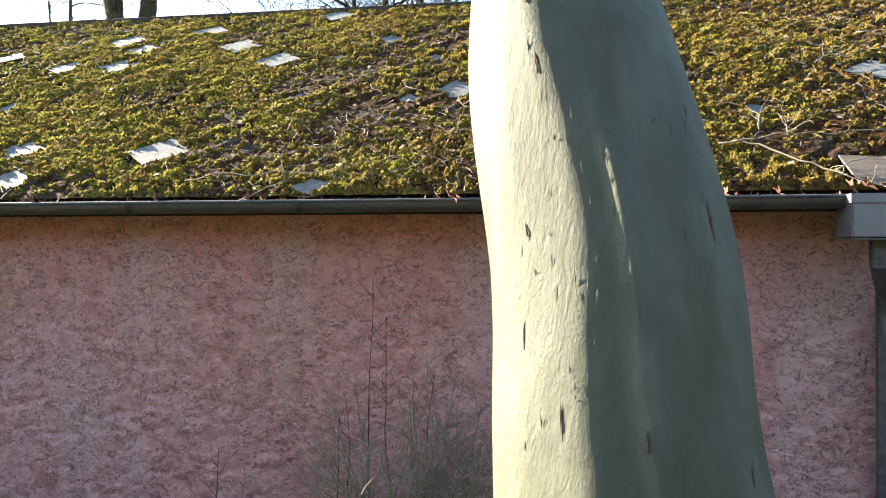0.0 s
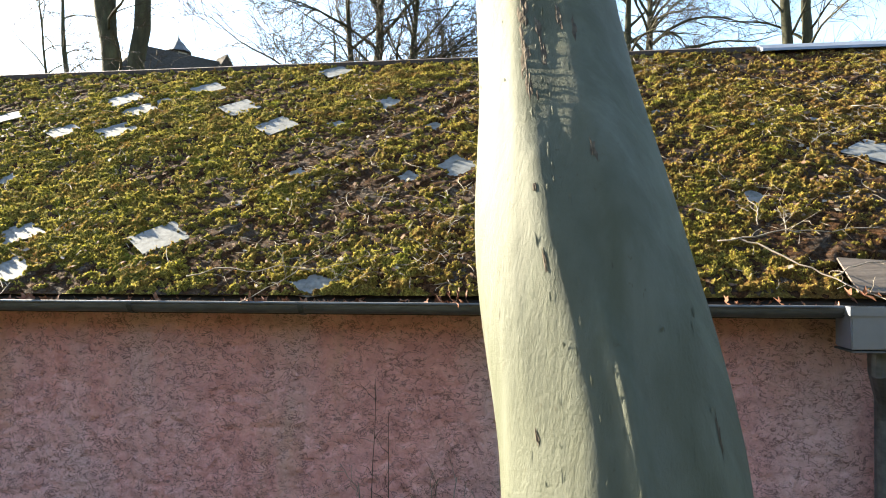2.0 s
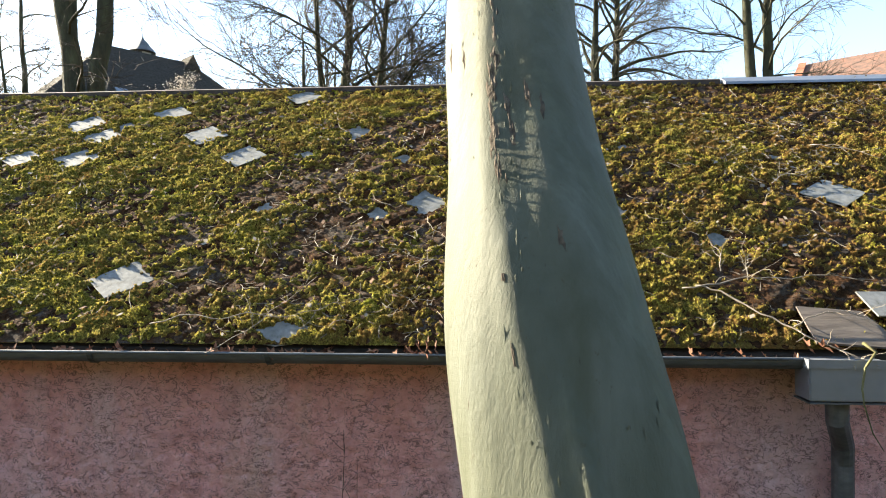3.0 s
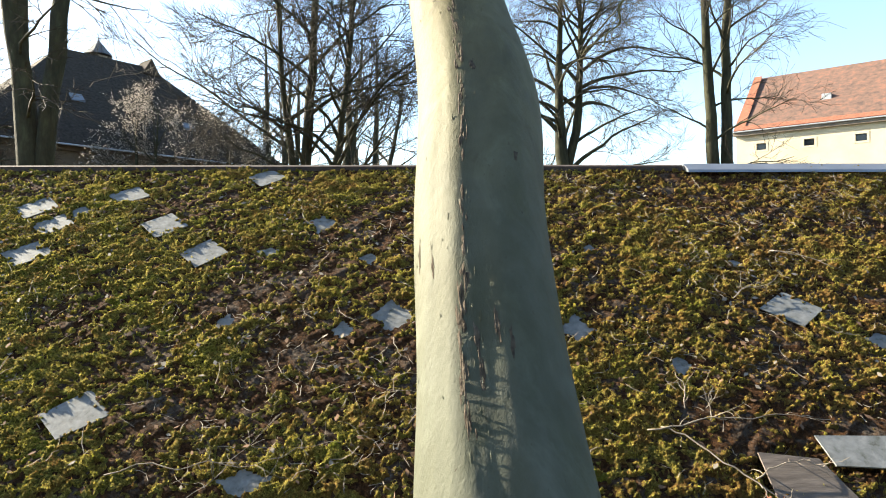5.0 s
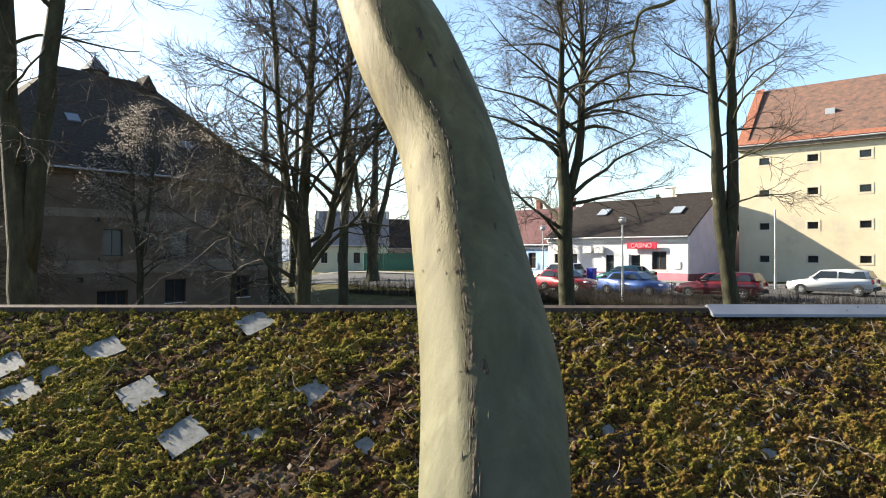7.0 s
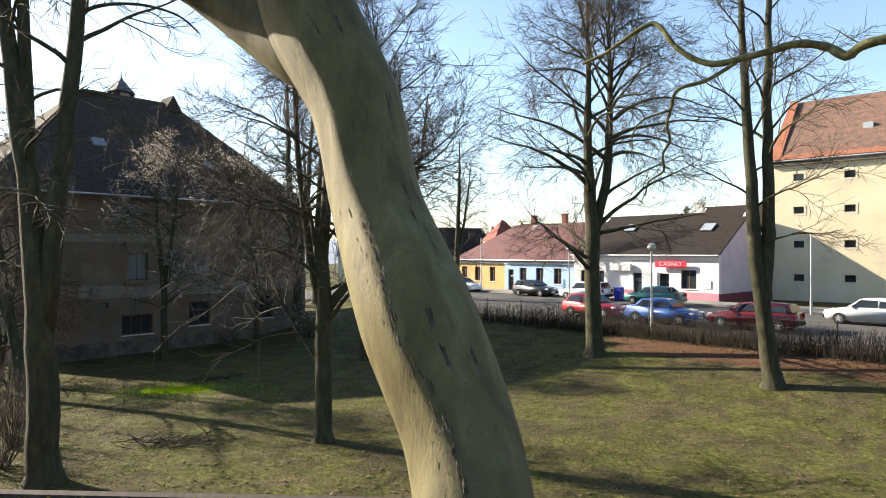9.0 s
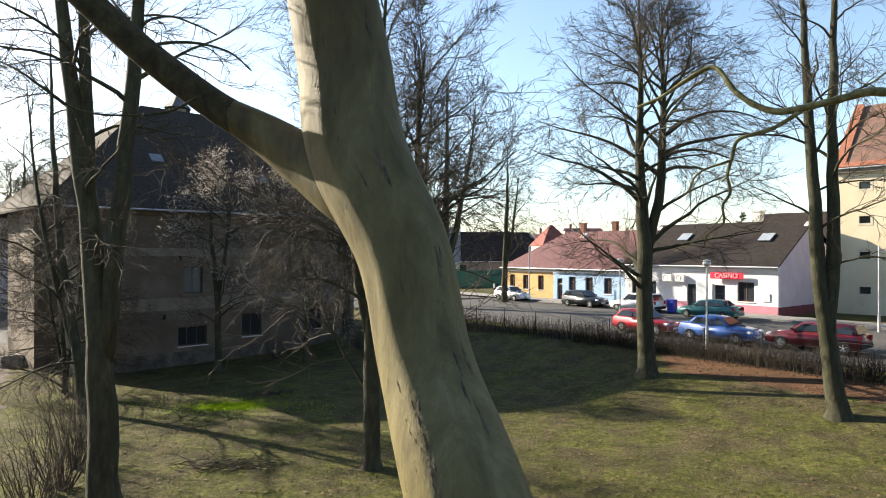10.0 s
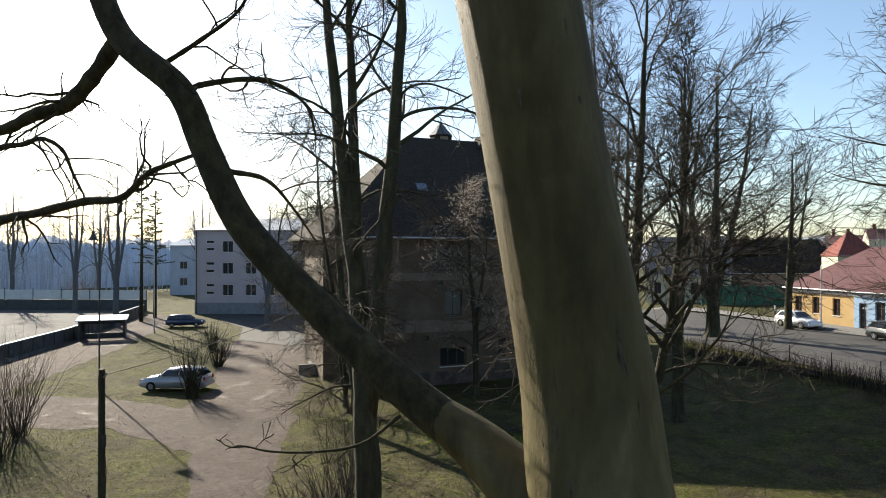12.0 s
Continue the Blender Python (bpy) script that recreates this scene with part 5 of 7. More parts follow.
kinds = [leaf_shape(0.045, rng).mesh("dry_leaf", dry_leaf) for _ in range(6)]
first = True
for k in range(170):
    x = rng.uniform(-4.6, 1.6) if k < 130 else rng.uniform(-2.4, 0.2)
    ob = new("dry_leaf", kinds[k % 6])
    ob.matrix_world = pose(x, GY + rng.uniform(-0.045, 0.05), GZ - 0.02 + rng.uniform(0, 0.03), rng.uniform(-60, 60), rng.uniform(-60, 60), rng.uniform(0, 360)) @ Matrix.Scale(rng.uniform(0.4, 1.15), 4)
    tagged(ob, "dry brown leaf lying in the gutter", "leaf", "leaves in the gutter")
for x, dy, dz, sc_, rx in ((-0.30, -0.03, 0.03, 2.0, 70), (-0.34, -0.05, 0.03, 1.7, 55), (-0.26, -0.045, 0.025, 1.8, 80), (-0.40, -0.04, 0.02, 1.3, 40), (-0.31, -0.06, 0.015, 1.4, 95), (-2.0, -0.04, 0.02, 1.2, 60), (-1.45, -0.05, 0.02, 1.3, 75), (-2.75, -0.05, 0.02, 1.2, 60), (1.05, -0.04, 0.02, 1.2, 65), (1.3, -0.04, 0.02, 1.2, 50), (-1.05, -0.02, 0.0, 1.2, 20), (-0.9, -0.01, 0.0, 1.4, 10), (1.72, 0.0, 0.06, 1.6, 40), (1.66, 0.03, 0.05, 1.5, 60), (1.80, 0.02, 0.05, 1.2, 20)):
    ob = new("dry_leaf", kinds[int(abs(x) * 10) % 6])
    ob.matrix_world = pose(x, GY + dy, GZ + dz, rx, 0, 100) @ Matrix.Scale(sc_ * 0.8, 4)
    tagged(ob, "large rust-brown maple leaf standing in the gutter", "leaf", "leaves in the gutter")
# twig hanging over the hopper
hang = Shape().tube([(1.84, 3.26, 1.80), (1.88, 3.22, 1.76), (1.84, 3.24, 1.68), (1.82, 3.23, 1.58), (1.83, 3.23, 1.50), (1.88, 3.25, 1.36), (1.96, 3.3, 1.26)], [0.009, 0.008, 0.006, 0.005, 0.004, 0.003, 0.002], 6)
one_mesh("hanging_twig", solid(hang, "hanging_twig", lit_bark, True), "bent yellowish twig hanging over the hopper", "twig")


# Houses along the street: local x to the right along the front, y inwards
STREET = math.degrees(math.atan2(-0.70, 0.714))


def house(name, corner, z, ang, length, depth, height, ridge, wall_m, roof_m, label, holes, hip_left=0, hip_right=0, eave=0.35, side_m=None, category="house", verge=0.15):
    t = thing(name, pose(*corner, z, 0, 0, ang), label, category)
    part("wall", solid(wall_shape(length, -0.4, height, 0.35, holes), "wall", wall_m), t)
    for x in (0.0, length - 0.3):
        top = [] if (hip_left if x == 0 else hip_right) else [(x, depth / 2, ridge - 0.15)]
        part("side_wall", solid(Shape().prism([(x, 0.35, -0.4), (x, depth, -0.4), (x, depth, height)] + top + [(x, 0.35, height)], (0.3, 0, 0)), "side_wall", side_m or wall_m), t)
    part("back_wall", solid(Shape().box(0, depth, -0.4, length, depth + 0.3, height), "back_wall", side_m or wall_m), t)
    r = Shape()
    a = depth * hip_left if hip_left else -verge
    c_ = length - depth * hip_right if hip_right else length + 0.15
    d = depth + 0.3 + eave
    lo = height - 0.02
    roof_slab(r, [(-verge, -eave, lo), (length + 0.15, -eave, lo), (c_, d / 2, ridge), (a, d / 2, ridge)])
    roof_slab(r, [(length + 0.15, d, lo), (-verge, d, lo), (a, d / 2, ridge), (c_, d / 2, ridge)])
    if hip_left:
        roof_slab(r, [(-verge, d, lo), (-verge, -eave, lo), (a, d / 2, ridge)])
    if hip_right:
        roof_slab(r, [(length + 0.15, -eave, lo), (length + 0.15, d, lo), (c_, d / 2, ridge)])
    part("roof", solid(r, "roof", roof_m), t)
    e = Shape()
    e.tube([(-verge, -eave - 0.05, lo - 0.05), (length + 0.15, -eave - 0.05, lo - 0.05)], 0.06, 8)
    part("gutter", solid(e, "gutter", light_steel), t)
    return t


# casino
holes = [(0.7, 1.5, 1.1, 2.3), (2.1, 3.2, 1.1, 2.3), (6.1, 7.0, 0.05, 2.2), (8.5, 9.4, 0.05, 2.2), (10.4, 11.7, 1.0, 2.5)]
casino = house("casino_house", (8.77, 61.37), 1.95, STREET, 13.5, 11.0, 3.75, 7.4, white_wall, black_roof, "single-storey white house with a pink plinth and dark roof", holes, side_m=lilac_wall)
for h in holes:
    window_in(casino, *h, 0.15, brown_wood if h[2] > 0.5 else dark_steel, (1, 0) if h[2] > 0.5 else (0, 1), white_paint if h[2] > 0.5 else None, "window" if h[2] > 0.5 else "door")
blue = house("blue_house", (2.64, 67.95), 1.95, STREET, 8.95, 10.0, 3.2, 7.0, blue_wall, maroon_roof, "low pale blue house with a maroon tiled roof", [(0.5, 1.2, 0.05, 2.2), (2.0, 2.9, 0.9, 2.4), (4.1, 5.0, 0.9, 2.4), (6.3, 7.2, 0.9, 2.4)])
orange = house("orange_house", (-2.6, 73.3), 1.95, STREET, 7.4, 10.0, 3.2, 7.0, orange_wall, maroon_roof, "low orange house with a maroon hipped roof", [(1.0, 1.8, 0.9, 2.4), (3.0, 3.8, 0.9, 2.4), (5.2, 6.0, 0.9, 2.4)], hip_left=0.45)
for t, hs in ((blue, [(0.5, 1.2, 0.05, 2.2), (2.0, 2.9, 0.9, 2.4), (4.1, 5.0, 0.9, 2.4), (6.3, 7.2, 0.9, 2.4)]), (orange, [(1.0, 1.8, 0.9, 2.4), (3.0, 3.8, 0.9, 2.4), (5.2, 6.0, 0.9, 2.4)])):
    for h in hs:
        window_in(t, *h, 0.15, brown_wood, (1, 1), white_paint if h[2] > 0.5 else None, "window" if h[2] > 0.5 else "door")

part("plinth", solid(Shape().box(0.02, -0.03, -0.4, 6.08, -0.004, 0.75).box(9.42, -0.03, -0.4, 13.48, -0.004, 0.75).box(7.02, -0.03, -0.4, 8.48, -0.004, 0.75), "plinth", pink_base), casino, "old-rose painted plinth")
part("side_plinth", solid(Shape().box(13.504, 0.02, -0.4, 13.53, 10.9, 0.7), "side_plinth", plain("maroon_base", two((0.16, 0.05, 0.06), 0.2), 2, 0.9, 0, 0.1)), casino, "dark maroon plinth")
part("cornice", solid(Shape().box(-0.05, -0.10, 3.28, 13.55, -0.003, 3.46).box(-0.05, -0.18, 3.46, 13.55, -0.003, 3.62), "cornice", white_paint), casino)
board = part("sign", solid(Shape().box(8.35, -0.40, 2.72, 11.05, -0.30, 3.22), "sign", sign_red, bevel=0.03), casino, "red sign board with the word casino")
font = bpy.data.curves.new("letters", "FONT")
font.body, font.size, font.extrude, font.align_x, font.align_y = "CASINO", 0.52, 0.02, "CENTER", "CENTER"
font_ob = bpy.data.objects.new("letters", font)
letters = bpy.data.meshes.new_from_object(font_ob)
bpy.data.objects.remove(font_ob)
letters.materials.append(plain("letter_pink", two((0.85, 0.35, 0.40), 0.05), 3, 0.5, 0, 0))
lo = part("letters", letters, board)
lo.matrix_basis = pose(9.7, -0.425, 2.97, 90, 0, 0)
for u, v in ((4.0, 2.35), (5.2, 2.35)):
    ac = part("air_conditioner", solid(Shape().box(u, -0.36, v, u + 0.85, -0.06, v + 0.6), "air_conditioner", white_paint, bevel=0.03), casino, "white air-conditioning unit")
    ring = Shape().tube([(u + 0.34 + 0.22 * math.cos(q), -0.37, v + 0.3 + 0.22 * math.sin(q)) for q in np.linspace(0, 2 * math.pi, 17)], 0.012, 6)
    part("fan_grille", solid(ring, "fan_grille", dark_steel), ac)
part("porch_panel", solid(Shape().box(7.0, -0.14, 0.1, 8.4, -0.04, 2.3), "porch_panel", plain("pale_panel", two((0.5, 0.53, 0.55), 0.1), 2, 0.6, 0, 0)), casino)
part("notice", solid(Shape().box(12.3, -0.06, 1.1, 12.9, -0.005, 1.7), "notice", plain("grey_panel", two((0.45, 0.46, 0.46), 0.1), 2, 0.6, 0, 0)), casino)
for u, v in ((3.3, 0.56), (10.6, 0.52)):
    f0, f1 = v, v + 0.16
    p = [(u, -0.35 + f0 * 6.1, 3.8 + f0 * 3.65), (u + 1.0, -0.35 + f0 * 6.1, 3.8 + f0 * 3.65), (u + 1.0, -0.35 + f1 * 6.1, 3.8 + f1 * 3.65), (u, -0.35 + f1 * 6.1, 3.8 + f1 * 3.65)]
    part("skylight", solid(Shape().prism(p, (0, -0.05, 0.08)), "skylight", glass_like("skylight_glass", (0.22, 0.25, 0.28), 0.25)), casino)
part("chimney", solid(Shape().box(8.3, 6.6, 6.2, 9.0, 7.2, 8.3).box(8.22, 6.52, 8.3, 9.08, 7.28, 8.42), "chimney", white_paint), casino)
for t, u in ((blue, 3.0), (blue, 7.2), (orange, 6.2)):
    part("chimney", solid(Shape().box(u, 5.6, 6.0, u + 0.5, 6.1, 7.9).box(u - 0.05, 5.55, 7.9, u + 0.55, 6.15, 8.0), "chimney", brick_red), t)
part("cornice", solid(Shape().box(0, -0.08, 2.75, 8.9, -0.003, 2.95), "cornice", white_paint), blue)
part("cornice", solid(Shape().box(0, -0.08, 2.75, 7.3, -0.003, 2.95), "cornice", white_paint), orange)

# granary
pale_surround = plain("pale_surround", two((0.53, 0.475, 0.36), 0.12), 2, 0.9, 0, 0.1)
YANG = -38.5
cols = [1.6 + 3.55 * k for k in range(7)]
yh = [(c_, c_ + 0.75, v, v + 0.55) for c_ in cols for v in (1.6, 4.3, 7.05, 9.7)]
granary = house("granary", (24.2, 56.0), 1.95, YANG, 28.0, 13.0, 11.4, 17.4, yellow_wall, red_tile, "tall yellow granary with small windows and a red tiled roof", yh)
for h in yh:
    window_in(granary, *h, 0.2, dark_steel, (0, 0), None, fw=0.05)
    part("surround", solid(Shape().box(h[0] - 0.16, -0.02, h[2] - 0.16, h[0] - 0.003, -0.003, h[3] + 0.16).box(h[1] + 0.003, -0.02, h[2] - 0.16, h[1] + 0.16, -0.003, h[3] + 0.16).box(h[0], -0.02, h[3] + 0.003, h[1], -0.003, h[3] + 0.16).box(h[0], -0.02, h[2] - 0.16, h[1], -0.003, h[2] - 0.003), "surround", pale_surround), granary)
part("cornice", solid(Shape().box(-0.2, -0.30, 11.0, 28.2, -0.003, 11.36), "cornice", villa_band), granary)
tiles = Shape()
tiles.prism([(-0.15, -0.35, 11.42), (0.7, -0.35, 11.42), (0.5, 6.6, 17.5), (-0.15, 6.6, 17.5)], (0, -0.02, 0.04))
tiles.prism([(0.7, -0.35, 11.42), (28, -0.35, 11.42), (28, 0.1, 11.82), (0.7, 0.1, 11.82)], (0, -0.02, 0.04))
part("newer_tiles", solid(tiles, "newer_tiles", fresh_tile), granary, "brighter red newer roof tiles")
for u in (6.0, 15.0):
    part("roof_window", solid(Shape().box(u, 2.5, 13.7, u + 0.7, 3.1, 14.25), "roof_window", light_steel), granary)

# villa
VANG = math.degrees(math.atan2(48.3 - 37.35, -15.4 + 24.1))
vh = [(5.55, 7.45, 1.20, 2.45), (9.90, 11.40, 1.45, 3.05), (15.20, 16.40, 1.55, 3.15), (5.90, 7.15, 4.60, 6.30), (10.30, 11.60, 4.65, 6.35), (14.70, 15.90, 4.75, 6.40), (5.30, 5.75, 6.75, 7.35), (4.40, 4.75, 3.00, 3.30)]
VX = 0.25      # length of the front beyond its first window bay
vh = [(u0 + VX, u1 + VX, v0, v1) for u0, u1, v0, v1 in vh]
villa = house("villa", (-25.54 - VX * math.cos(radians(VANG)), 35.68 - VX * math.sin(radians(VANG))), -0.45, VANG, 19.3 + VX, 15.0, 9.9, 18.0, villa_plaster, dark_slate, "large brown-grey plastered villa with a steep dark roof", vh, hip_left=(6.0 + VX) / 15.0, hip_right=0.455, eave=0.8, verge=2.0)
part("wing", solid(Shape().box(VX - 1.5, 4.3, -0.4, VX - 0.01, 11.8, 9.85), "wing", villa_plaster), villa, "set-back side wing under the wide eaves")
for h in vh:
    big = h[1] - h[0] > 1
    window_in(villa, *h, 0.2, brown_wood if h[2] < 2 else dark_steel, ((2 if h[1] - h[0] > 1.9 else 1), 0) if big else (0, 0), white_paint if h[2] < 2 else None, pane=window_glass if h[2] < 2 else glass_like("hazy_pane", (0.13, 0.145, 0.14), 0.25))
    if 4 < h[2] < 5:
        part("window_ledge", solid(Shape().box(h[0] - 0.25, -0.16, h[2] - 0.30, h[1] + 0.25, -0.003, h[2] - 0.12), "window_ledge", villa_plaster), villa)
part("string_course", solid(Shape().box(-0.05, -0.05, 3.55, 19.35 + VX, -0.003, 4.35), "string_course", villa_band), villa, "paler plaster band")
part("upper_band", solid(Shape().box(-0.03, -0.02, 7.0, 19.33 + VX, -0.003, 7.5), "upper_band", villa_band), villa)
part("cornice", solid(Shape().box(-0.3, -0.30, 9.55, 19.6 + VX, -0.003, 9.85), "cornice", villa_plaster), villa)
part("base_course", solid(Shape().box(-0.06, -0.07, -0.4, 19.36 + VX, -0.004, 0.9), "base_course", plain("damp_base", [(0.3, (0.05, 0.042, 0.035)), (0.5, (0.10, 0.085, 0.07)), (0.72, (0.17, 0.145, 0.12))], 1.6, 0.95, 0, 0.5, 14, 0.02)), villa, "dark damp stone base")
cup = part("cupola", solid(Shape().box(8.8 + VX, 9.3, 15.4, 10.2 + VX, 10.7, 18.6), "cupola", dark_slate), villa, "small ridge cupola with a spire")
for a in range(4):
    q = pose(9.5 + VX, 10.0, 0, 0, 0, 90 * a)
    part("louvre", solid(Shape().box(-0.35, -0.74, 17.9, 0.35, -0.704, 18.5, q), "louvre", villa_band), cup)
cap = Shape()
prof = [(1.05, 18.6), (0.92, 18.75), (0.62, 19.05), (0.42, 19.35), (0.16, 19.6), (0.05, 19.85), (0.02, 20.2)]
for (r0, z0), (r1, z1) in zip(prof[:-1], prof[1:]):
    for k in range(8):
        a0, a1 = 2 * math.pi * k / 8, 2 * math.pi * (k + 1) / 8
        cap.poly([(9.5 + VX + r0 * math.cos(a0), 10.0 + r0 * math.sin(a0), z0), (9.5 + VX + r0 * math.cos(a1), 10.0 + r0 * math.sin(a1), z0), (9.5 + VX + r1 * math.cos(a1), 10.0 + r1 * math.sin(a1), z1), (9.5 + VX + r1 * math.cos(a0), 10.0 + r1 * math.sin(a0), z1)])
part("spire", cap.mesh("spire", zinc), cup)
part("end_gable", solid(Shape().prism([(11.5 + VX, 7.0, 17.2), (12.9 + VX, 7.0, 17.2), (12.2 + VX, 7.0, 18.45)], (0, 1.9, 0)), "end_gable", dark_slate), villa)
for u, f in ((4.9 + VX, 0.42), (12.1 + VX, 0.30)):
    dz, dy = 7.8, 8.1
    p = [(u, -0.6 + f * dy, 9.95 + f * dz), (u + 0.8, -0.6 + f * dy, 9.95 + f * dz), (u + 0.8, -0.6 + (f + 0.07) * dy, 9.95 + (f + 0.07) * dz), (u, -0.6 + (f + 0.07) * dy, 9.95 + (f + 0.07) * dz)]
    part("skylight", solid(Shape().prism(p, (0, -0.06, 0.08)), "skylight", glass_like("villa_skylight", (0.12, 0.14, 0.17), 0.2)), villa)
steps = thing("stone_steps", pose(-33.35, 38.7, -0.53, 0, 0, VANG - 90), "pale stone entrance steps beside the villa", "steps")
for k in range(4):
    part("step", solid(Shape().box(-0.9, 0.24 * k, 0.17 * k, 0.9, 0.98, 0.17 * (k + 1)), "step", concrete, bevel=0.015), steps)
part("cheek_wall", solid(Shape().box(0.91, -0.25, 0, 1.15, 0.98, 0.8), "cheek_wall", concrete, bevel=0.02), steps)

# block of flats
rows_f = (2.7, 5.9, 9.1)
fh = [(4.0 + 3.4 * k, 5.6 + 3.4 * k, v, v + 1.7) for k in range(6) for v in rows_f] + [(1.6, 2.8, v + d, v + d + 0.5) for v in rows_f for d in (0.2, 1.3)]
flats = house("block_of_flats", (-79.2, 66.7), -0.8, 29.85, 26.0, 11.0, 12.4, 14.4, flat_white, light_steel, "three-storey pale block of flats with a low metal roof", fh, hip_left=0.5, category="building")
for h in fh:
    window_in(flats, *h, 0.15, white_paint, (1, 0) if h[3] - h[2] > 1 else (0, 0), None)
part("base", solid(Shape().box(-0.03, -0.04, -0.3, 26.03, -0.004, 1.7), "base", plain("flats_base", two((0.2, 0.21, 0.23), 0.2), 1.5, 0.9, 0, 0.2)), flats, "dark grey plinth")
part("downpipe", solid(Shape().tube([(0.25, -0.12, 0), (0.25, -0.12, 12.2)], 0.07, 8), "downpipe", dark_steel), flats)
# walls, roof and frames share the colour with haze painted in
far_block = house("grey_building", (-118.0, 92.0), -0.8, 29.85, 24.0, 12.0, 10.5, 12.0, far_haze, far_haze, "building in haze-tinted grey beyond the flats", [(2 + 4 * k, 3.6 + 4 * k, v, v + 1.6) for k in range(5) for v in (2, 5.5)], category="building")
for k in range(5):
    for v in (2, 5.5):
        window_in(far_block, 2 + 4 * k, 3.6 + 4 * k, v, v + 1.6, 0.15, far_haze, (1, 0), None)

# houses further off
cream = house("cream_house", (-20.0, 92.0), 1.95, 6, 10.5, 9.0, 3.4, 8.6, cream_wall, plain("grey_roof", two((0.16, 0.15, 0.15), 0.2), 2, 0.85, 0, 0.4, 18, 0.02), "cream house with a grey roof behind bare trees", [(1.0 + 2.3 * k, 1.9 + 2.3 * k, 0.9, 2.4) for k in range(4)])
for k in range(4):
    window_in(cream, 1.0 + 2.3 * k, 1.9 + 2.3 * k, 0.9, 2.4, 0.15, brown_wood, (1, 1), white_paint)
barn = house("dark_barn", (-14.5, 112), 1.95, 27, 20.0, 12.0, 3.2, 8.6, plain("barn_wall", two((0.20, 0.16, 0.14), 0.2), 1, 0.9, 0, 0.2), black_roof, "long low barn with a dark roof", [(2.0, 4.5, 0.05, 2.6)], category="barn")
window_in(barn, 2.0, 4.5, 0.05, 2.6, 0.1, brown_wood, (1, 0), None, "door")
shed_two = house("rear_house", (20.0, 66.0), 1.95, STREET, 16, 9, 4.6, 8.6, lilac_wall, black_roof, "house with a dark roof behind the casino", [(2, 3, 1, 2.4)])
window_in(shed_two, 2, 3, 1, 2.4, 0.15, brown_wood, (1, 1), white_paint)
rng = random.Random(77)
for k in range(11):
    x, y = -40 + 19 * k + rng.uniform(-4, 4), 265 + rng.uniform(-20, 30)
    hs = house("town_house", (x, y), 8.5 + rng.uniform(-1, 1.0), rng.uniform(-20, 20), rng.uniform(9, 15), 9, 3.2, rng.uniform(5.5, 7.5), rng.choice([cream_wall, white_wall, yellow_wall, brick_red]), rng.choice([maroon_roof, red_tile, black_roof]), "distant town house under a tiled roof", [(1.5, 2.6, 1, 2.4), (5, 6.1, 1, 2.4)])
    tagged(hs, group="distant roofs")
    for u in (2.0, 6.5):
        part("chimney", solid(Shape().box(u, 4.3, 4.6, u + 0.9, 5.1, 8.2).box(u - 0.08, 4.22, 8.2, u + 0.98, 5.18, 8.35), "chimney", brick_red), hs)
    for h in ((1.5, 2.6, 1, 2.4), (5, 6.1, 1, 2.4)):
        window_in(hs, *h, 0.15, white_paint, (1, 0), None)
fence = thing("green_fence", pose(-10, 88.5, 1.95, 0, 0, 30.5), "tall dark green board fence beside the street", "fence")
plank = solid(Shape().box(0, 0, 0, 0.30, 0.04, 2.3), "plank", green_paint)
for k in range(34):
    o = part("plank", plank, fence)
    o.matrix_basis = pose(k * 0.315 - 2.5, 0, 0)
for k in range(6):
    part("post", solid(Shape().box(k * 2.1 - 2.6, 0.045, -0.3, k * 2.1 - 2.48, 0.17, 2.4), "post", green_paint), fence)

rear = house("red_roofed_house", (2.6, 110.0), 1.95, 20, 5.4, 5.4, 6.0, 9.5, cream_wall, plain("bright_tile", two((0.17, 0.05, 0.04), 0.25), 3, 0.85, 0, 0.4, 18, 0.02), "house with a bright red tent roof behind the orange house", [(0.8, 1.8, 3.6, 5.0), (2.8, 3.8, 3.6, 5.0)], hip_left=0.46, hip_right=0.46)
for u in (0.8, 2.8):
    window_in(rear, u, u + 1.0, 3.6, 5.0, 0.15, white_paint, (1, 1), None)
bin_t = thing("litter_bin", pose(-3.0, 70.9, gz(-3.0, 70.9), 0, 0, STREET), "dark green litter bin beside the orange house", "bin")
bin_s = Shape()
for z0, z1, r0, r1 in ((0.08, 0.95, 0.24, 0.30), (0.95, 1.0, 0.32, 0.32)):
    bin_s.tube([(0, 0, z0), (0, 0, z1)], [r0, r1], 14)
part("body", solid(bin_s, "body", plain("bin_green", two((0.02, 0.035, 0.028), 0.2), 5, 0.6, 0, 0)), bin_t)
part("lid", solid(Shape().tube([(0, 0, 1.0), (0, 0, 1.08), (0, 0, 1.13)], [0.33, 0.27, 0.08], 14), "lid", dark_steel), bin_t)
part("foot", solid(Shape().tube([(0, 0, -0.05), (0, 0, 0.08)], 0.14, 10), "foot", dark_steel), bin_t)
marker = thing("marker_post", pose(-3.5, 70.6, gz(-3.5, 70.6)), "short white-topped post at the street corner", "post")
part("shaft", solid(Shape().tube([(0, 0, -0.2), (0, 0, 1.0)], 0.07, 8), "shaft", dark_steel), marker)
part("top", solid(Shape().tube([(0, 0, 1.0), (0, 0, 1.45), (0, 0, 1.5)], [0.08, 0.08, 0.03], 8), "top", white_paint), marker, "white top")

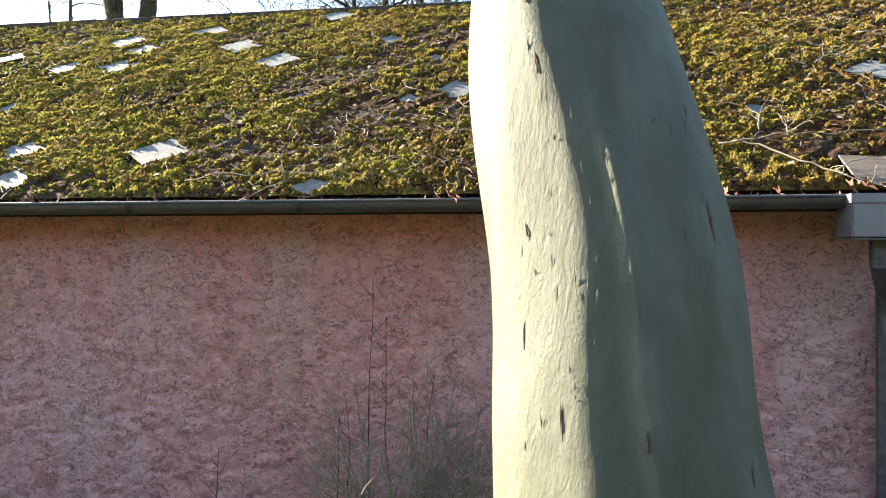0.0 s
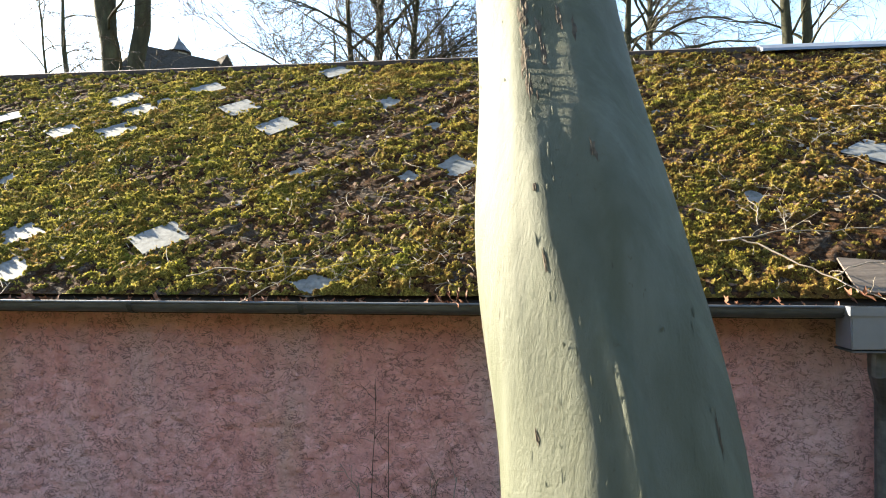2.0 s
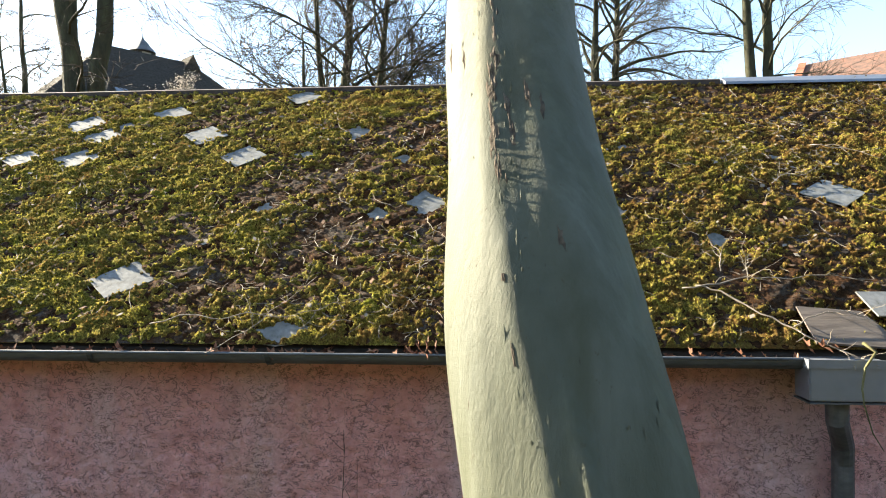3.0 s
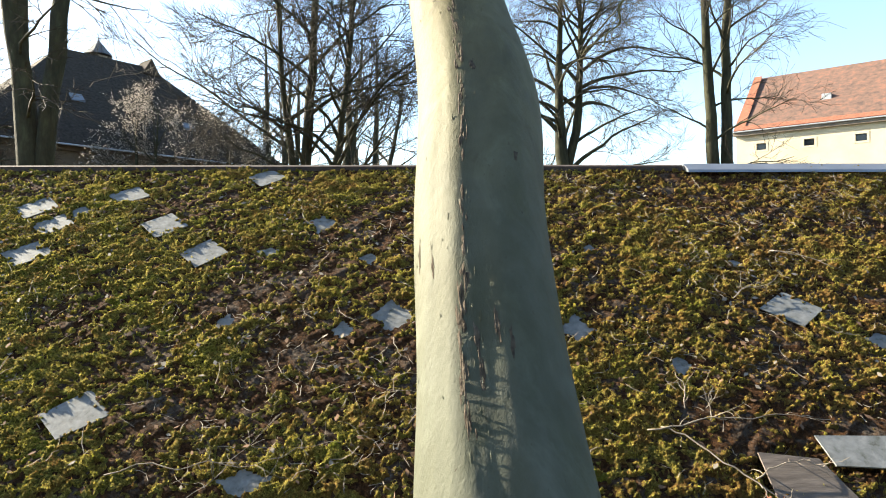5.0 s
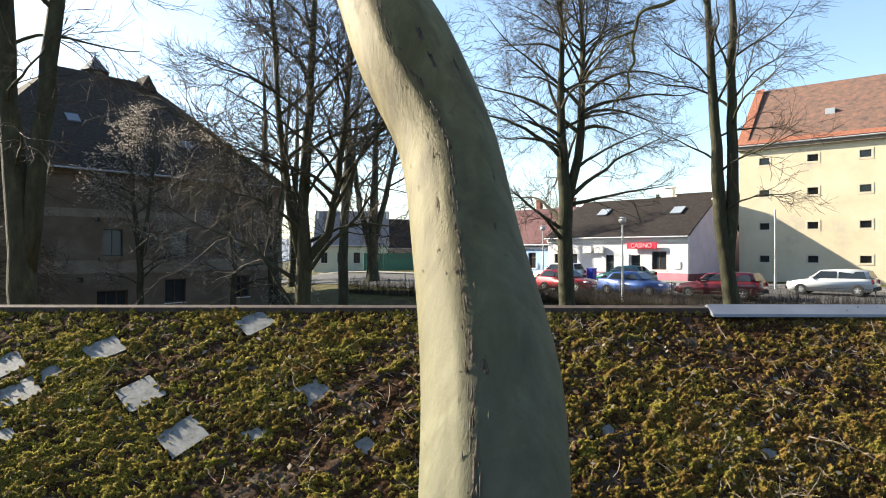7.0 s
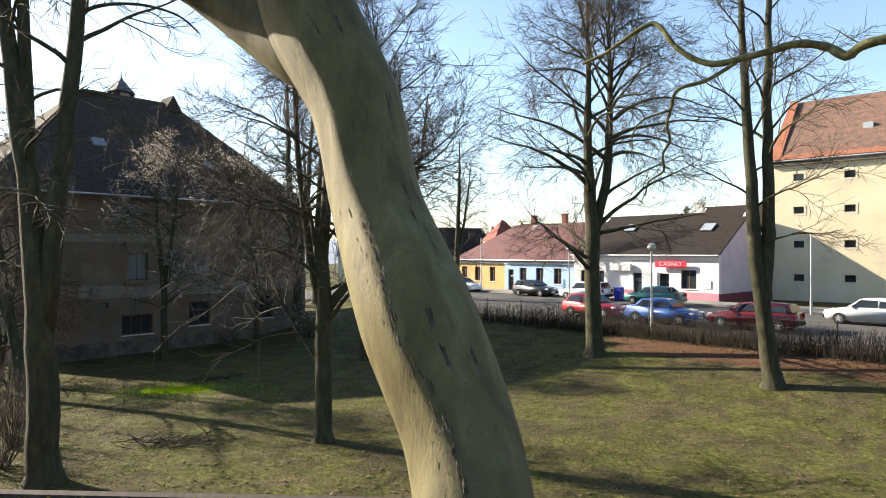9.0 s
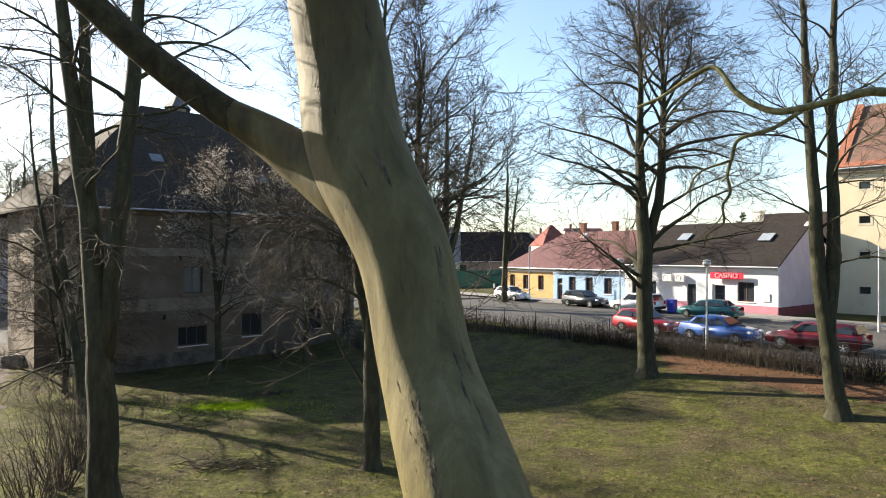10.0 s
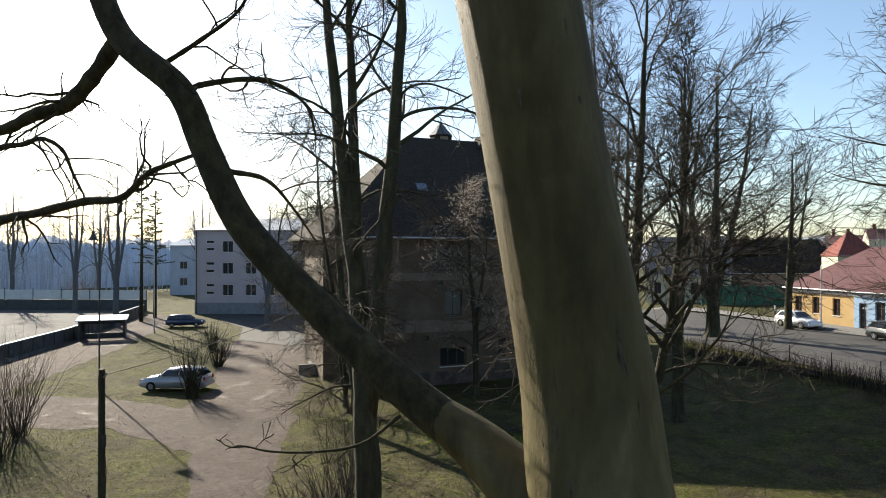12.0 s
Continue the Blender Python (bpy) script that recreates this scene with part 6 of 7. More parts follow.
# hedge along the street
rng = random.Random(55)
hedge = Shape()
for k in range(11000):
    u = rng.uniform(-42, 30)
    s_ = 31.7 + rng.gauss(0, 0.28) - 0.9 * float(smoothstep(-u, 30, 38))
    x, y = street(u, s_)
    p, r = limb(rng, (x, y, gz(x, y) - 0.05), (rng.gauss(0, 0.16), rng.gauss(0, 0.16), 1), rng.uniform(0.7, 1.35) + 0.25 * rng.random() ** 3, 0.010, 0.003, 2, 0.14, 0)
    if u < -27 and rng.random() < 0.45:
        continue
    hedge.tube(p, r, 3, False)
    if k % 2:
        fp, fd, fr = along(p, r, rng.uniform(0.3, 0.95))
        qp, qr = limb(rng, fp, spread(rng, fd, 40), 0.4, 0.006, 0.003, 1, 0.2, 0)
        hedge.tube(qp, qr, 3, False)
one_mesh("hedge", hedge.mesh("hedge", plain("hedge_bark", two((0.033, 0.0265, 0.02), 0.4), 2, 0.9, 0, 0), True), "long clipped leafless hedge beside the street", "hedge", kind="stuff")
park_fence = thing("wire_fence", pose(0, 0, 0), "low wire fence on thin dark posts behind the hedge", "fence")
for k in range(22):
    x, y = street(-40 + 3.0 * k, 32.4)
    part("post", solid(Shape().tube([(x, y, gz(x, y) - 0.2), (x, y, gz(x, y) + 1.35)], 0.03, 6), "post", dark_steel), park_fence)
for h_ in (0.5, 0.95, 1.3):
    pts = [street(-40 + 1.5 * k, 32.4) for k in range(43)]
    part("wire", Shape().tube([(x, y, gz(x, y) + h_) for x, y in pts], 0.008, 4, False).mesh("wire", dark_steel), park_fence)


# vehicles: nose at +x, on the ground at z = 0
def car(name, colour, label, length=4.0, height=1.42, kind="hatch"):
    t = thing(name, pose(0, 0, 0), label, "car", "parked cars")
    L, W, H = length, 1.70, height
    hood = 0.92 if kind != "van" else 1.0
    paint = car_paint(name + "_paint", colour)

    def loft(side, inset, base_w):
        """Side outline (x, z, half-width factor) closed into a body."""
        s = Shape()
        n = len(side)
        for sg in (-1, 1):
            for x, z, f in side:
                s.v.append((x, sg * W / 2 * f, z))
        s.f.append(tuple(range(n)))
        s.f.append(tuple(range(2 * n - 1, n - 1, -1)))
        for k in range(n):
            s.f.append((k, n + k, n + (k + 1) % n, (k + 1) % n))
        return s

    a, z_ = -L / 2, L / 2
    body = loft([(a + 0.05, 0.28, 0.94), (a, 0.5, 0.96), (a + 0.03, 0.75, 0.96), (a + 0.1, hood + 0.02, 0.93), (a + 0.6, hood + 0.04, 0.95), (z_ - 1.25, hood, 0.95), (z_ - 0.35, hood - 0.14, 0.9), (z_ - 0.06, 0.66, 0.88), (z_, 0.45, 0.9), (z_ - 0.06, 0.26, 0.9), (z_ - 0.4, 0.2, 0.95), (a + 0.4, 0.2, 0.95)], 0, W)
    part("body", solid(body, "body", paint, True, 0.045), t)
    rear = {"hatch": 0.12, "estate": 0.1, "saloon": 0.55, "van": 0.06}[kind]
    top0, top1 = a + rear + (0.42 if kind != "estate" else 0.25), z_ - 1.75
    c0, c1 = a + rear, z_ - 1.12
    cab = loft([(c0, hood - 0.02, 0.90), (top0, H - 0.05, 0.72), ((top0 + top1) / 2, H, 0.74), (top1, H - 0.06, 0.72), (c1, hood - 0.03, 0.90)], 0, W)
    part("cabin", solid(cab, "cabin", paint, True, 0.05), t)

    def glass(pts, nm):
        s = Shape().prism(pts, (0, 0, 0.004))
        part(nm, solid(s, nm, car_glass), t, "dark car glass")

    for sg in (-1, 1):
        y0, y1 = sg * (W / 2 * 0.895 + 0.006), sg * (W / 2 * 0.745 + 0.006)
        m0, m1 = hood + 0.04, H - 0.12
        gap = (c0 + c1) / 2 + 0.05
        for lo_, hi_, lt, ht in ((c0 + 0.22, gap - 0.04, top0 + 0.12, gap - 0.04), (gap + 0.04, c1 - 0.25, gap + 0.04, top1 - 0.02)):
            s = Shape().prism([(lo_, y0, m0), (hi_, y0, m0), (ht, y1, m1), (lt, y1, m1)], (0, sg * 0.008, 0.004))
            part("side_window", solid(s, "side_window", car_glass), t, "dark car glass")
        mir = Shape().box(c1 - 0.32, sg * 0.80 - 0.09 * (sg < 0), hood + 0.02, c1 - 0.2, sg * 0.80 + 0.09 * (sg > 0) + 0.0, hood + 0.15)
        part("wing_mirror", solid(mir, "wing_mirror", paint), t)
        part("headlight", solid(Shape().box(z_ - 0.28, sg * 0.62 - 0.14, 0.60, z_ - 0.04, sg * 0.62 + 0.14, 0.74), "headlight", glass_like("lamp_glass", (0.7, 0.72, 0.74), 0.1), bevel=0.03), t)
        part("tail_light", solid(Shape().box(a - 0.005, sg * 0.66 - 0.1, 0.66, a + 0.14, sg * 0.66 + 0.1, 0.9), "tail_light", glass_like("tail_glass", (0.4, 0.01, 0.01), 0.15), bevel=0.02), t)
    s = Shape().prism([(c1 - 0.05, -0.68, hood + 0.05), (c1 - 0.05, 0.68, hood + 0.05), (top1 + 0.05, 0.55, H - 0.09), (top1 + 0.05, -0.55, H - 0.09)], (0.012, 0, 0.012))
    part("windscreen", solid(s, "windscreen", car_glass), t, "dark car glass")
    s = Shape().prism([(c0 + 0.03, -0.66, hood + 0.07), (c0 + 0.03, 0.66, hood + 0.07), (top0 - 0.03, 0.55, H - 0.1), (top0 - 0.03, -0.55, H - 0.1)], (-0.014, 0, 0.012))
    part("rear_window", solid(s, "rear_window", car_glass), t, "dark car glass")
    for x in (a, z_):
        part("bumper", solid(Shape().box(x - 0.05, -0.76, 0.30, x + 0.05, 0.76, 0.50), "bumper", rubber if kind == "estate" else paint, bevel=0.03), t)
    part("number_plate", solid(Shape().box(z_ + 0.05, -0.26, 0.36, z_ + 0.06, 0.26, 0.47), "number_plate", white_paint), t, "plain white plate")
    for x in (a + 0.72, z_ - 0.78):
        for sg in (-1, 1):
            y = sg * (W / 2 - 0.10)
            ty = Shape()
            ring = [(0.18, 0.10), (0.29, 0.10), (0.305, 0.07), (0.305, -0.07), (0.29, -0.10), (0.18, -0.10)]
            for k in range(20):
                q0, q1 = 2 * math.pi * k / 20, 2 * math.pi * (k + 1) / 20
                for (r0, w0), (r1, w1) in zip(ring, ring[1:] + ring[:1]):
                    ty.poly([(x + r0 * math.cos(q0), y + w0, 0.305 + r0 * math.sin(q0)), (x + r1 * math.cos(q0), y + w1, 0.305 + r1 * math.sin(q0)), (x + r1 * math.cos(q1), y + w1, 0.305 + r1 * math.sin(q1)), (x + r0 * math.cos(q1), y + w0, 0.305 + r0 * math.sin(q1))])
            wh = part("wheel", solid(ty, "wheel", rubber), t)
            rim = Shape()
            for k in range(5):
                q = 2 * math.pi * k / 5
                rim.box(-0.02, -0.015, 0, 0.02, 0.015, 0.19, Matrix.Translation((x, y + sg * 0.08, 0.305)) @ Matrix.Rotation(q, 4, "Y"))
            rim.tube([(x, y + sg * 0.06, 0.305), (x, y + sg * 0.105, 0.305)], 0.05, 10)
            rim.tube([(x, y - sg * 0.02, 0.305), (x, y + sg * 0.04, 0.305)], 0.185, 16)
            part("rim", solid(rim, "rim", light_steel), wh)
    return t


def park(t, u, s, turn=0):
    x, y = street(u, s)
    t.matrix_world = pose(x, y, gz(x, y) + 0.055, 0, 0, STREET + turn)


park(car("white_hatchback", (0.72, 0.74, 0.76), "small white hatchback parked before the orange house", 3.7), -47.2, 46.0)
park(car("black_estate_car", (0.02, 0.025, 0.03), "black estate car parked before the blue house", 4.0, 1.42, "estate"), -38.0, 45.9)
park(car("white_estate_car", (0.7, 0.71, 0.72), "white car parked before the white house", 4.3, 1.5, "estate"), -32.4, 45.6, 180)
park(car("green_car", (0.02, 0.14, 0.135), "dark teal saloon parked before the casino", 4.3, 1.38, "saloon"), -25.8, 45.0, 180)
park(car("red_car", (0.26, 0.015, 0.025), "red hatchback parked behind the hedge", 3.9), -24.4, 35.2)
park(car("blue_car", (0.02, 0.07, 0.24), "blue saloon parked behind the hedge", 4.2, 1.40, "saloon"), -19.6, 35.1)
park(car("maroon_estate_car", (0.13, 0.012, 0.02), "dark red estate car parked behind the hedge", 4.4, 1.42, "estate"), -14.8, 35.6, 180)
park(car("silver_off_roader", (0.45, 0.47, 0.48), "silver estate car standing on the street", 4.3, 1.45, "estate"), -10.9, 41.2, 180)
sc_car = car("silver_hatchback", (0.42, 0.44, 0.47), "silver hatchback parked on the grass beside the drive", 4.25, 1.45)
sc_car.matrix_world = pose(-36.1, 30.2, gz(-36.1, 30.2) + 0.05, 0, 0, 207)
dk_car = car("dark_blue_car", (0.02, 0.03, 0.07), "dark blue car parked on the forecourt", 4.3, 1.45, "estate")
dk_car.matrix_world = pose(-67.0, 55.4, gz(-67, 55.4) + 0.09, 0, 0, 40)
x, y = street(-29.6, 46.2)
bin_ = thing("wheelie_bin", pose(x, y, gz(x, y) + 0.05, 0, 0, STREET), "blue plastic wheelie bin on the street edge", "bin")
blue_plastic = plain("blue_plastic", two((0.02, 0.04, 0.32), 0.15), 4, 0.5, 0, 0)
part("body", solid(Shape().prism([(-0.25, -0.28, 0.05), (0.25, -0.28, 0.05), (0.30, -0.33, 1.0), (-0.30, -0.33, 1.0)], (0, 0.62, 0)), "body", blue_plastic, bevel=0.03), bin_)
part("lid", solid(Shape().box(-0.32, -0.36, 1.005, 0.32, 0.34, 1.08), "lid", blue_plastic, bevel=0.02), bin_)


def lamp_post(x, y, height, label, ball=False, arm=0.0):
    t = thing("street_lamp", pose(x, y, gz(x, y)), label, "street lamp", "street lamps")
    part("pole", solid(Shape().tube([(0, 0, -0.2), (0, 0, 1.0), (0, 0, 1.01), (0, 0, height)], [0.08, 0.08, 0.055, 0.045], 10), "pole", light_steel if not arm else dark_steel), t)
    if ball:
        s = Shape().tube([(0, 0, height + 0.32 * q) for q in np.linspace(0, 1, 9)], [0.02 + 0.20 * math.sin(math.pi * q) ** 0.6 for q in np.linspace(0.02, 0.98, 9)], 14)
        part("globe", solid(s, "globe", white_paint, True), t, "pale frosted globe")
        part("cap", solid(Shape().tube([(0, 0, height + 0.30), (0, 0, height + 0.38)], [0.24, 0.10], 14), "cap", light_steel), t)
    if arm:
        part("arm", solid(Shape().tube([(0, 0, height - 0.05), (-arm * 0.5, 0, height + 0.12), (-arm, 0, height + 0.1)], 0.03, 8), "arm", dark_steel), t)
        part("shade", solid(Shape().tube([(-arm, 0, height + 0.15), (-arm, 0, height - 0.15), (-arm, 0, height - 0.45)], [0.08, 0.14, 0.34], 12), "shade", dark_steel), t)
    return t


lamp_post(20.8, 42.9, 5.2, "thin pale steel lamp post beside the street")
x, y = street(-19.3, 33.2)
lamp_post(x, y, 4.4, "lamp post with a pale globe beside the hedge", ball=True)
lamp_post(6.4, 47.6, 4.0, "lamp post with a pale globe on the street edge", ball=True)
lamp_post(*street(-46.0, 47.2), 5.4, "thin pale steel lamp post beside the orange house")
lamp_post(-40.5, 27.7, 10.2, "tall dark lamp mast with a bell shade", arm=0.7)
lamp_post(-65.0, 49.6, 9.5, "tall thin lamp mast beside the forecourt")

# wooden pole with a wire
pole = thing("wooden_pole", pose(-19.4, 14.5, -0.45), "dark wooden pole carrying a slack wire", "pole")
part("shaft", solid(Shape().tube([(0, 0, -0.3), (0, 0, 5.3)], [0.12, 0.095], 12), "shaft", bark), pole)
part("insulator", solid(Shape().tube([(0.08, 0, 5.05), (0.2, 0, 5.12), (0.2, 0, 5.22)], 0.03, 8), "insulator", concrete), pole)
part("clamp", solid(Shape().box(0.05, -0.06, 2.9, 0.14, 0.06, 3.3), "clamp", dark_steel), pole)
wire = [(0.2 + 30 * q * -0.35, 30 * q, 5.15 + 3.2 * q - 3.4 * q * (1 - q)) for q in np.linspace(0, 1, 24)]
part("wire", Shape().tube(wire, 0.014, 5, False).mesh("wire", rubber), pole)
part("down_wire", Shape().tube([(0.11, -0.02, 5.2), (0.12, -0.02, 3.3), (0.2, 0.02, 2.2), (0.14, 0, 0)], 0.012, 5, False).mesh("down_wire", rubber), pole)

# sports court: boards, far fence, dugout
court = thing("court_boards", pose(0, 0, -0.8), "dark boards with a pale top rail round the sports court", "fence")
line_c = [(-59.2, 30.4), (-62.7, 35.2), (-66.4, 40.4), (-71.0, 46.0), (-76.5, 52.2), (-81.5, 58), (-86.5, 63.5)]
board_m = plain("court_board", two((0.055, 0.06, 0.065), 0.25), 1.5, 0.7, 0, 0.1)
for (x0, y0), (x1, y1) in zip(line_c[:-1], line_c[1:]):
    L_ = math.dist((x0, y0), (x1, y1))
    m_ = pose(x0, y0, 0, 0, 0, math.degrees(math.atan2(y1 - y0, x1 - x0)))
    part("board", solid(Shape().box(0, -0.04, 0, L_ - 0.03, 0.04, 1.3, m_), "board", board_m), court)
    part("top_rail", solid(Shape().box(0, -0.10, 1.305, L_ - 0.02, 0.10, 1.38, m_), "top_rail", plain("rail_white", two((0.55, 0.57, 0.58), 0.1), 2, 0.5, 0, 0)), court)
    for k in range(int(L_ / 2) + 1):
        part("post", solid(Shape().box(k * 2.0, -0.12, 0, k * 2.0 + 0.08, -0.045, 1.3, m_), "post", board_m), court)
far_c = thing("court_fence", pose(0, 0, -0.8), "pale mesh-panel fence over dark boards at the court's far side", "fence")
mesh_m = plain("pale_panel_far", two((0.55, 0.58, 0.58), 0.1), 1, 0.8, 0, 0)
for k in range(16):
    x0, y0 = -90 - 4.0 * k, 66.5 - 2.1 * k
    m_ = pose(x0, y0, 0, 0, 0, math.degrees(math.atan2(-2.1, -4.0)))
    part("board", solid(Shape().box(0, -0.05, 0, 4.45, 0.05, 1.7, m_), "board", board_m), far_c)
    part("panel", solid(Shape().box(0.05, -0.02, 1.75, 4.4, 0.02, 3.2, m_), "panel", mesh_m), far_c)
    part("post", solid(Shape().tube([(x0, y0, 0), (x0, y0, 3.5)], 0.06, 6), "post", dark_steel), far_c)
for k in range(9):
    x0, y0 = -60.0 - 2.2 * k * 0.3, 30.0 - 1.2 * k
    part("near_post", solid(Shape().tube([(x0 - 1, y0, 0), (x0 - 1, y0, 2.6)], 0.05, 6), "near_post", dark_steel), far_c)
hut = thing("dugout", pose(-65.5, 43.8, -0.8, 0, 0, 51), "low dugout with a white sheet roof behind the boards", "shelter")
part("roof", solid(Shape().prism([(-2.4, -1.0, 2.0), (2.4, -1.0, 2.0), (2.4, 1.6, 2.3), (-2.4, 1.6, 2.3)], (0, 0, 0.08)), "roof", white_paint), hut, "white sheet roof")
part("walls", solid(wall_shape(4.4, 0, 1.95, 0.1, [(0.4, 4.0, 0.5, 1.5)], m=pose(-2.2, 1.0, 0)).box(-2.2, -0.8, 0, -2.1, 0.99, 1.95).box(2.1, -0.8, 0, 2.2, 0.99, 1.95), "walls", board_m), hut)

bush("willow_shrub", -105, 65.5, "broad orange-brown willow shrub beyond the court", 79, 60, 6.0, 4.6, material=plain("willow_bark", two((0.20, 0.115, 0.055), 0.25), 2, 0.9, 0, 0), thick=0.05)

# trees of the park
bare_tree("lime_tree", -11.2, 17.2, [[(0, 0, 0, 0.40), (-0.1, 0, 4.5, 0.34), (-0.5, 0, 8, 0.26), (-1.25, 0, 13, 0.17), (-1.6, 0, 16, 0.12), (-1.8, 0, 19, 0.05)], [(-0.4, 0, 7, 0.2), (-0.6, 0.1, 10, 0.17), (-0.72, 0.1, 13.5, 0.13), (-0.85, 0.1, 18, 0.04)], [(0, 0, 4.0, 0.24), (0.35, 0, 7.5, 0.24), (0.75, 0.1, 11.5, 0.19), (1.0, 0.1, 14.8, 0.14), (1.2, 0.1, 19, 0.05)]], "old bare lime tree forking into three tall stems", 5, 30, 4.4, 65, 0.03, 0.40, 6, 5, 3)
old_lime = [o for o in bpy.data.objects if o.name == "lime_tree"][0]
for pts, r in (([(0.78, 0.1, 11.9), (1.05, 0.1, 12.3), (1.7, 0.1, 12.45), (2.6, 0.1, 12.4), (3.5, 0.05, 12.1), (4.1, 0, 11.6)], 0.062), ([(0.82, 0.1, 12.6), (1.15, 0.1, 13.05), (1.8, 0.1, 13.15), (2.5, 0.1, 12.9), (3.1, 0.1, 12.6)], 0.04)):
    branch_part(pts, r, 0.018, "limb", old_lime, bark, 41, 9, 0.6)
bare_tree("lime_tree", -4.9, 21.2, [[(0, 0, 0, 0.27), (0.05, 0, 4.2, 0.25), (0, 0, 5.8, 0.18), (0.15, 0, 8.1, 0.15), (0.4, 0, 12.6, 0.08), (0.5, 0, 16, 0.03)], [(0, 0, 4.0, 0.16), (-0.4, 0, 5.8, 0.13), (-0.7, 0, 8.1, 0.1), (-1.0, 0.1, 12, 0.05), (-1.1, 0.1, 15, 0.02)], [(0, 0, 4.0, 0.17), (0.78, 0, 5.0, 0.14), (1.1, 0, 6.6, 0.12), (1.3, 0, 8.1, 0.1), (1.7, 0, 13, 0.04)]], "bare lime tree with dark forked trunk", 6, 60, 5.4, 66, 0.03, 0.22, 8, 6, 4)
bare_tree("lime_tree", 11.2, 26.9, [[(0.2, 0, 0, 0.36), (-0.2, 0, 3.0, 0.30), (-0.50, 0, 6.0, 0.25), (-0.75, 0, 10.0, 0.19), (-1.1, 0.1, 18, 0.06)], [(-0.15, 0, 2.6, 0.26), (0.05, 0, 6.0, 0.24), (0.0, 0, 11, 0.18), (0.2, 0.1, 18, 0.06)]], "bare twin-stemmed lime tree with mossy bark", 7, 26, 4.2, 66, 0.04, 0.36, 6, 5, 3)
bare_tree("lime_tree", 5.75, 33.6, [[(0, 0, 0, 0.44), (-0.15, 0, 3.5, 0.38), (-0.1, 0, 6.6, 0.36), (-0.35, 0, 9.5, 0.24), (-0.3, 0, 13, 0.15), (-0.4, 0, 18.5, 0.04)], [(0, 0, 6.2, 0.26), (0.55, 0, 8.5, 0.23), (0.75, 0, 12, 0.16), (0.7, 0, 18, 0.04)]], "broad bare lime tree with a wide rounded crown", 8, 64, 6.8, 66, 0.03, 0.26, 9, 6, 4, droop=0.10, thick=1.5)
bare_tree("lime_tree", -6.2, 36.3, [[(0, 0, 0, 0.30), (0, 0, 5, 0.26), (0.2, 0, 10, 0.18), (0.3, 0, 18, 0.04)], [(0, 0, 5.5, 0.16), (0.5, 0, 9, 0.13), (1.0, 0, 15, 0.04)]], "slim tall bare lime tree", 12, 26, 4.2, 55, 0.03, 0.33, 5, 4, 3)
bare_tree("lime_tree", -13.2, 47.5, [[(0, 0, 0, 0.42), (-0.1, 0, 5, 0.36), (-0.6, 0, 10, 0.24), (-0.8, 0, 19, 0.05)], [(0, 0, 4, 0.25), (0.7, 0, 9, 0.2), (1.2, 0, 17, 0.05)]], "tall bare lime tree near the villa", 14, 26, 5.0, 58, 0.03, 0.33, 5, 4, 3)
bare_tree("lime_tree", -7.2, 57.0, [[(0, 0, 0, 0.55), (0, 0, 3, 0.46), (0.1, 0, 7, 0.36), (0.3, 0, 12, 0.22), (0.3, 0, 20, 0.05)], [(0, 0, 2.5, 0.32), (-1.1, 0, 6.5, 0.26), (-1.9, 0, 12, 0.16), (-2.3, 0, 18, 0.04)], [(0, 0, 3, 0.3), (1.2, 0, 7.5, 0.24), (2.3, 0, 13, 0.14), (2.8, 0, 18, 0.04)]], "massive bare lime tree with several stems", 13, 54, 6.6, 66, 0.02, 0.30, 6, 5, 3)
bare_tree("lime_tree", -15.0, 60.0, [[(0, 0, 0, 0.4), (0.1, 0, 6, 0.32), (0.4, 0, 12, 0.2), (0.5, 0, 20, 0.05)], [(0, 0, 5, 0.22), (-0.9, 0, 10, 0.16), (-1.4, 0, 17, 0.04)]], "tall bare lime tree behind the lawn", 15, 26, 5.2, 58, 0.03, 0.3, 5, 4, 3)
bare_tree("lime_tree", -2.2, 64.0, [[(0, 0, 0, 0.32), (0.1, 0, 5, 0.26), (0.3, 0, 10, 0.16), (0.3, 0, 15, 0.04)], [(0, 0, 3, 0.2), (0.8, 0, 7, 0.14), (1.4, 0, 12, 0.04)]], "bare lime tree beside the street", 16, 28, 4.6, 62, 0.02, 0.25, 5, 4, 3)
bare_tree("lime_tree", -19.7, 28.1, [[(0, 0, 0, 0.26), (-0.5, 0, 3, 0.22), (-1.3, 0, 7, 0.17), (-1.7, 0, 12, 0.1), (-1.8, 0, 17, 0.03)], [(-0.3, 0, 2, 0.15), (-1.6, 0, 6, 0.12), (-2.6, 0, 11, 0.06), (-3.0, 0, 15, 0.02)]], "leaning bare tree beside the drive", 17, 36, 4.6, 75, -0.03, 0.2, 6, 5, 3, droop=0.13)
bare_tree("young_tree", -23.6, 31.8, [[(0, 0, 0, 0.13), (-0.2, 0, 4, 0.10), (-0.5, 0, 8, 0.06), (-0.6, 0, 11, 0.02)], [(0, 0, 0.4, 0.09), (0.6, 0, 4, 0.07), (1.1, 0, 8.5, 0.03)], [(0, 0, 0.5, 0.09), (-1.0, 0.3, 4, 0.07), (-2.0, 0.4, 9, 0.02)]], "dense bare many-stemmed young tree beside the drive", 23, 44, 4.2, 75, -0.04, 0.12, 7, 6, 4, droop=0.14)
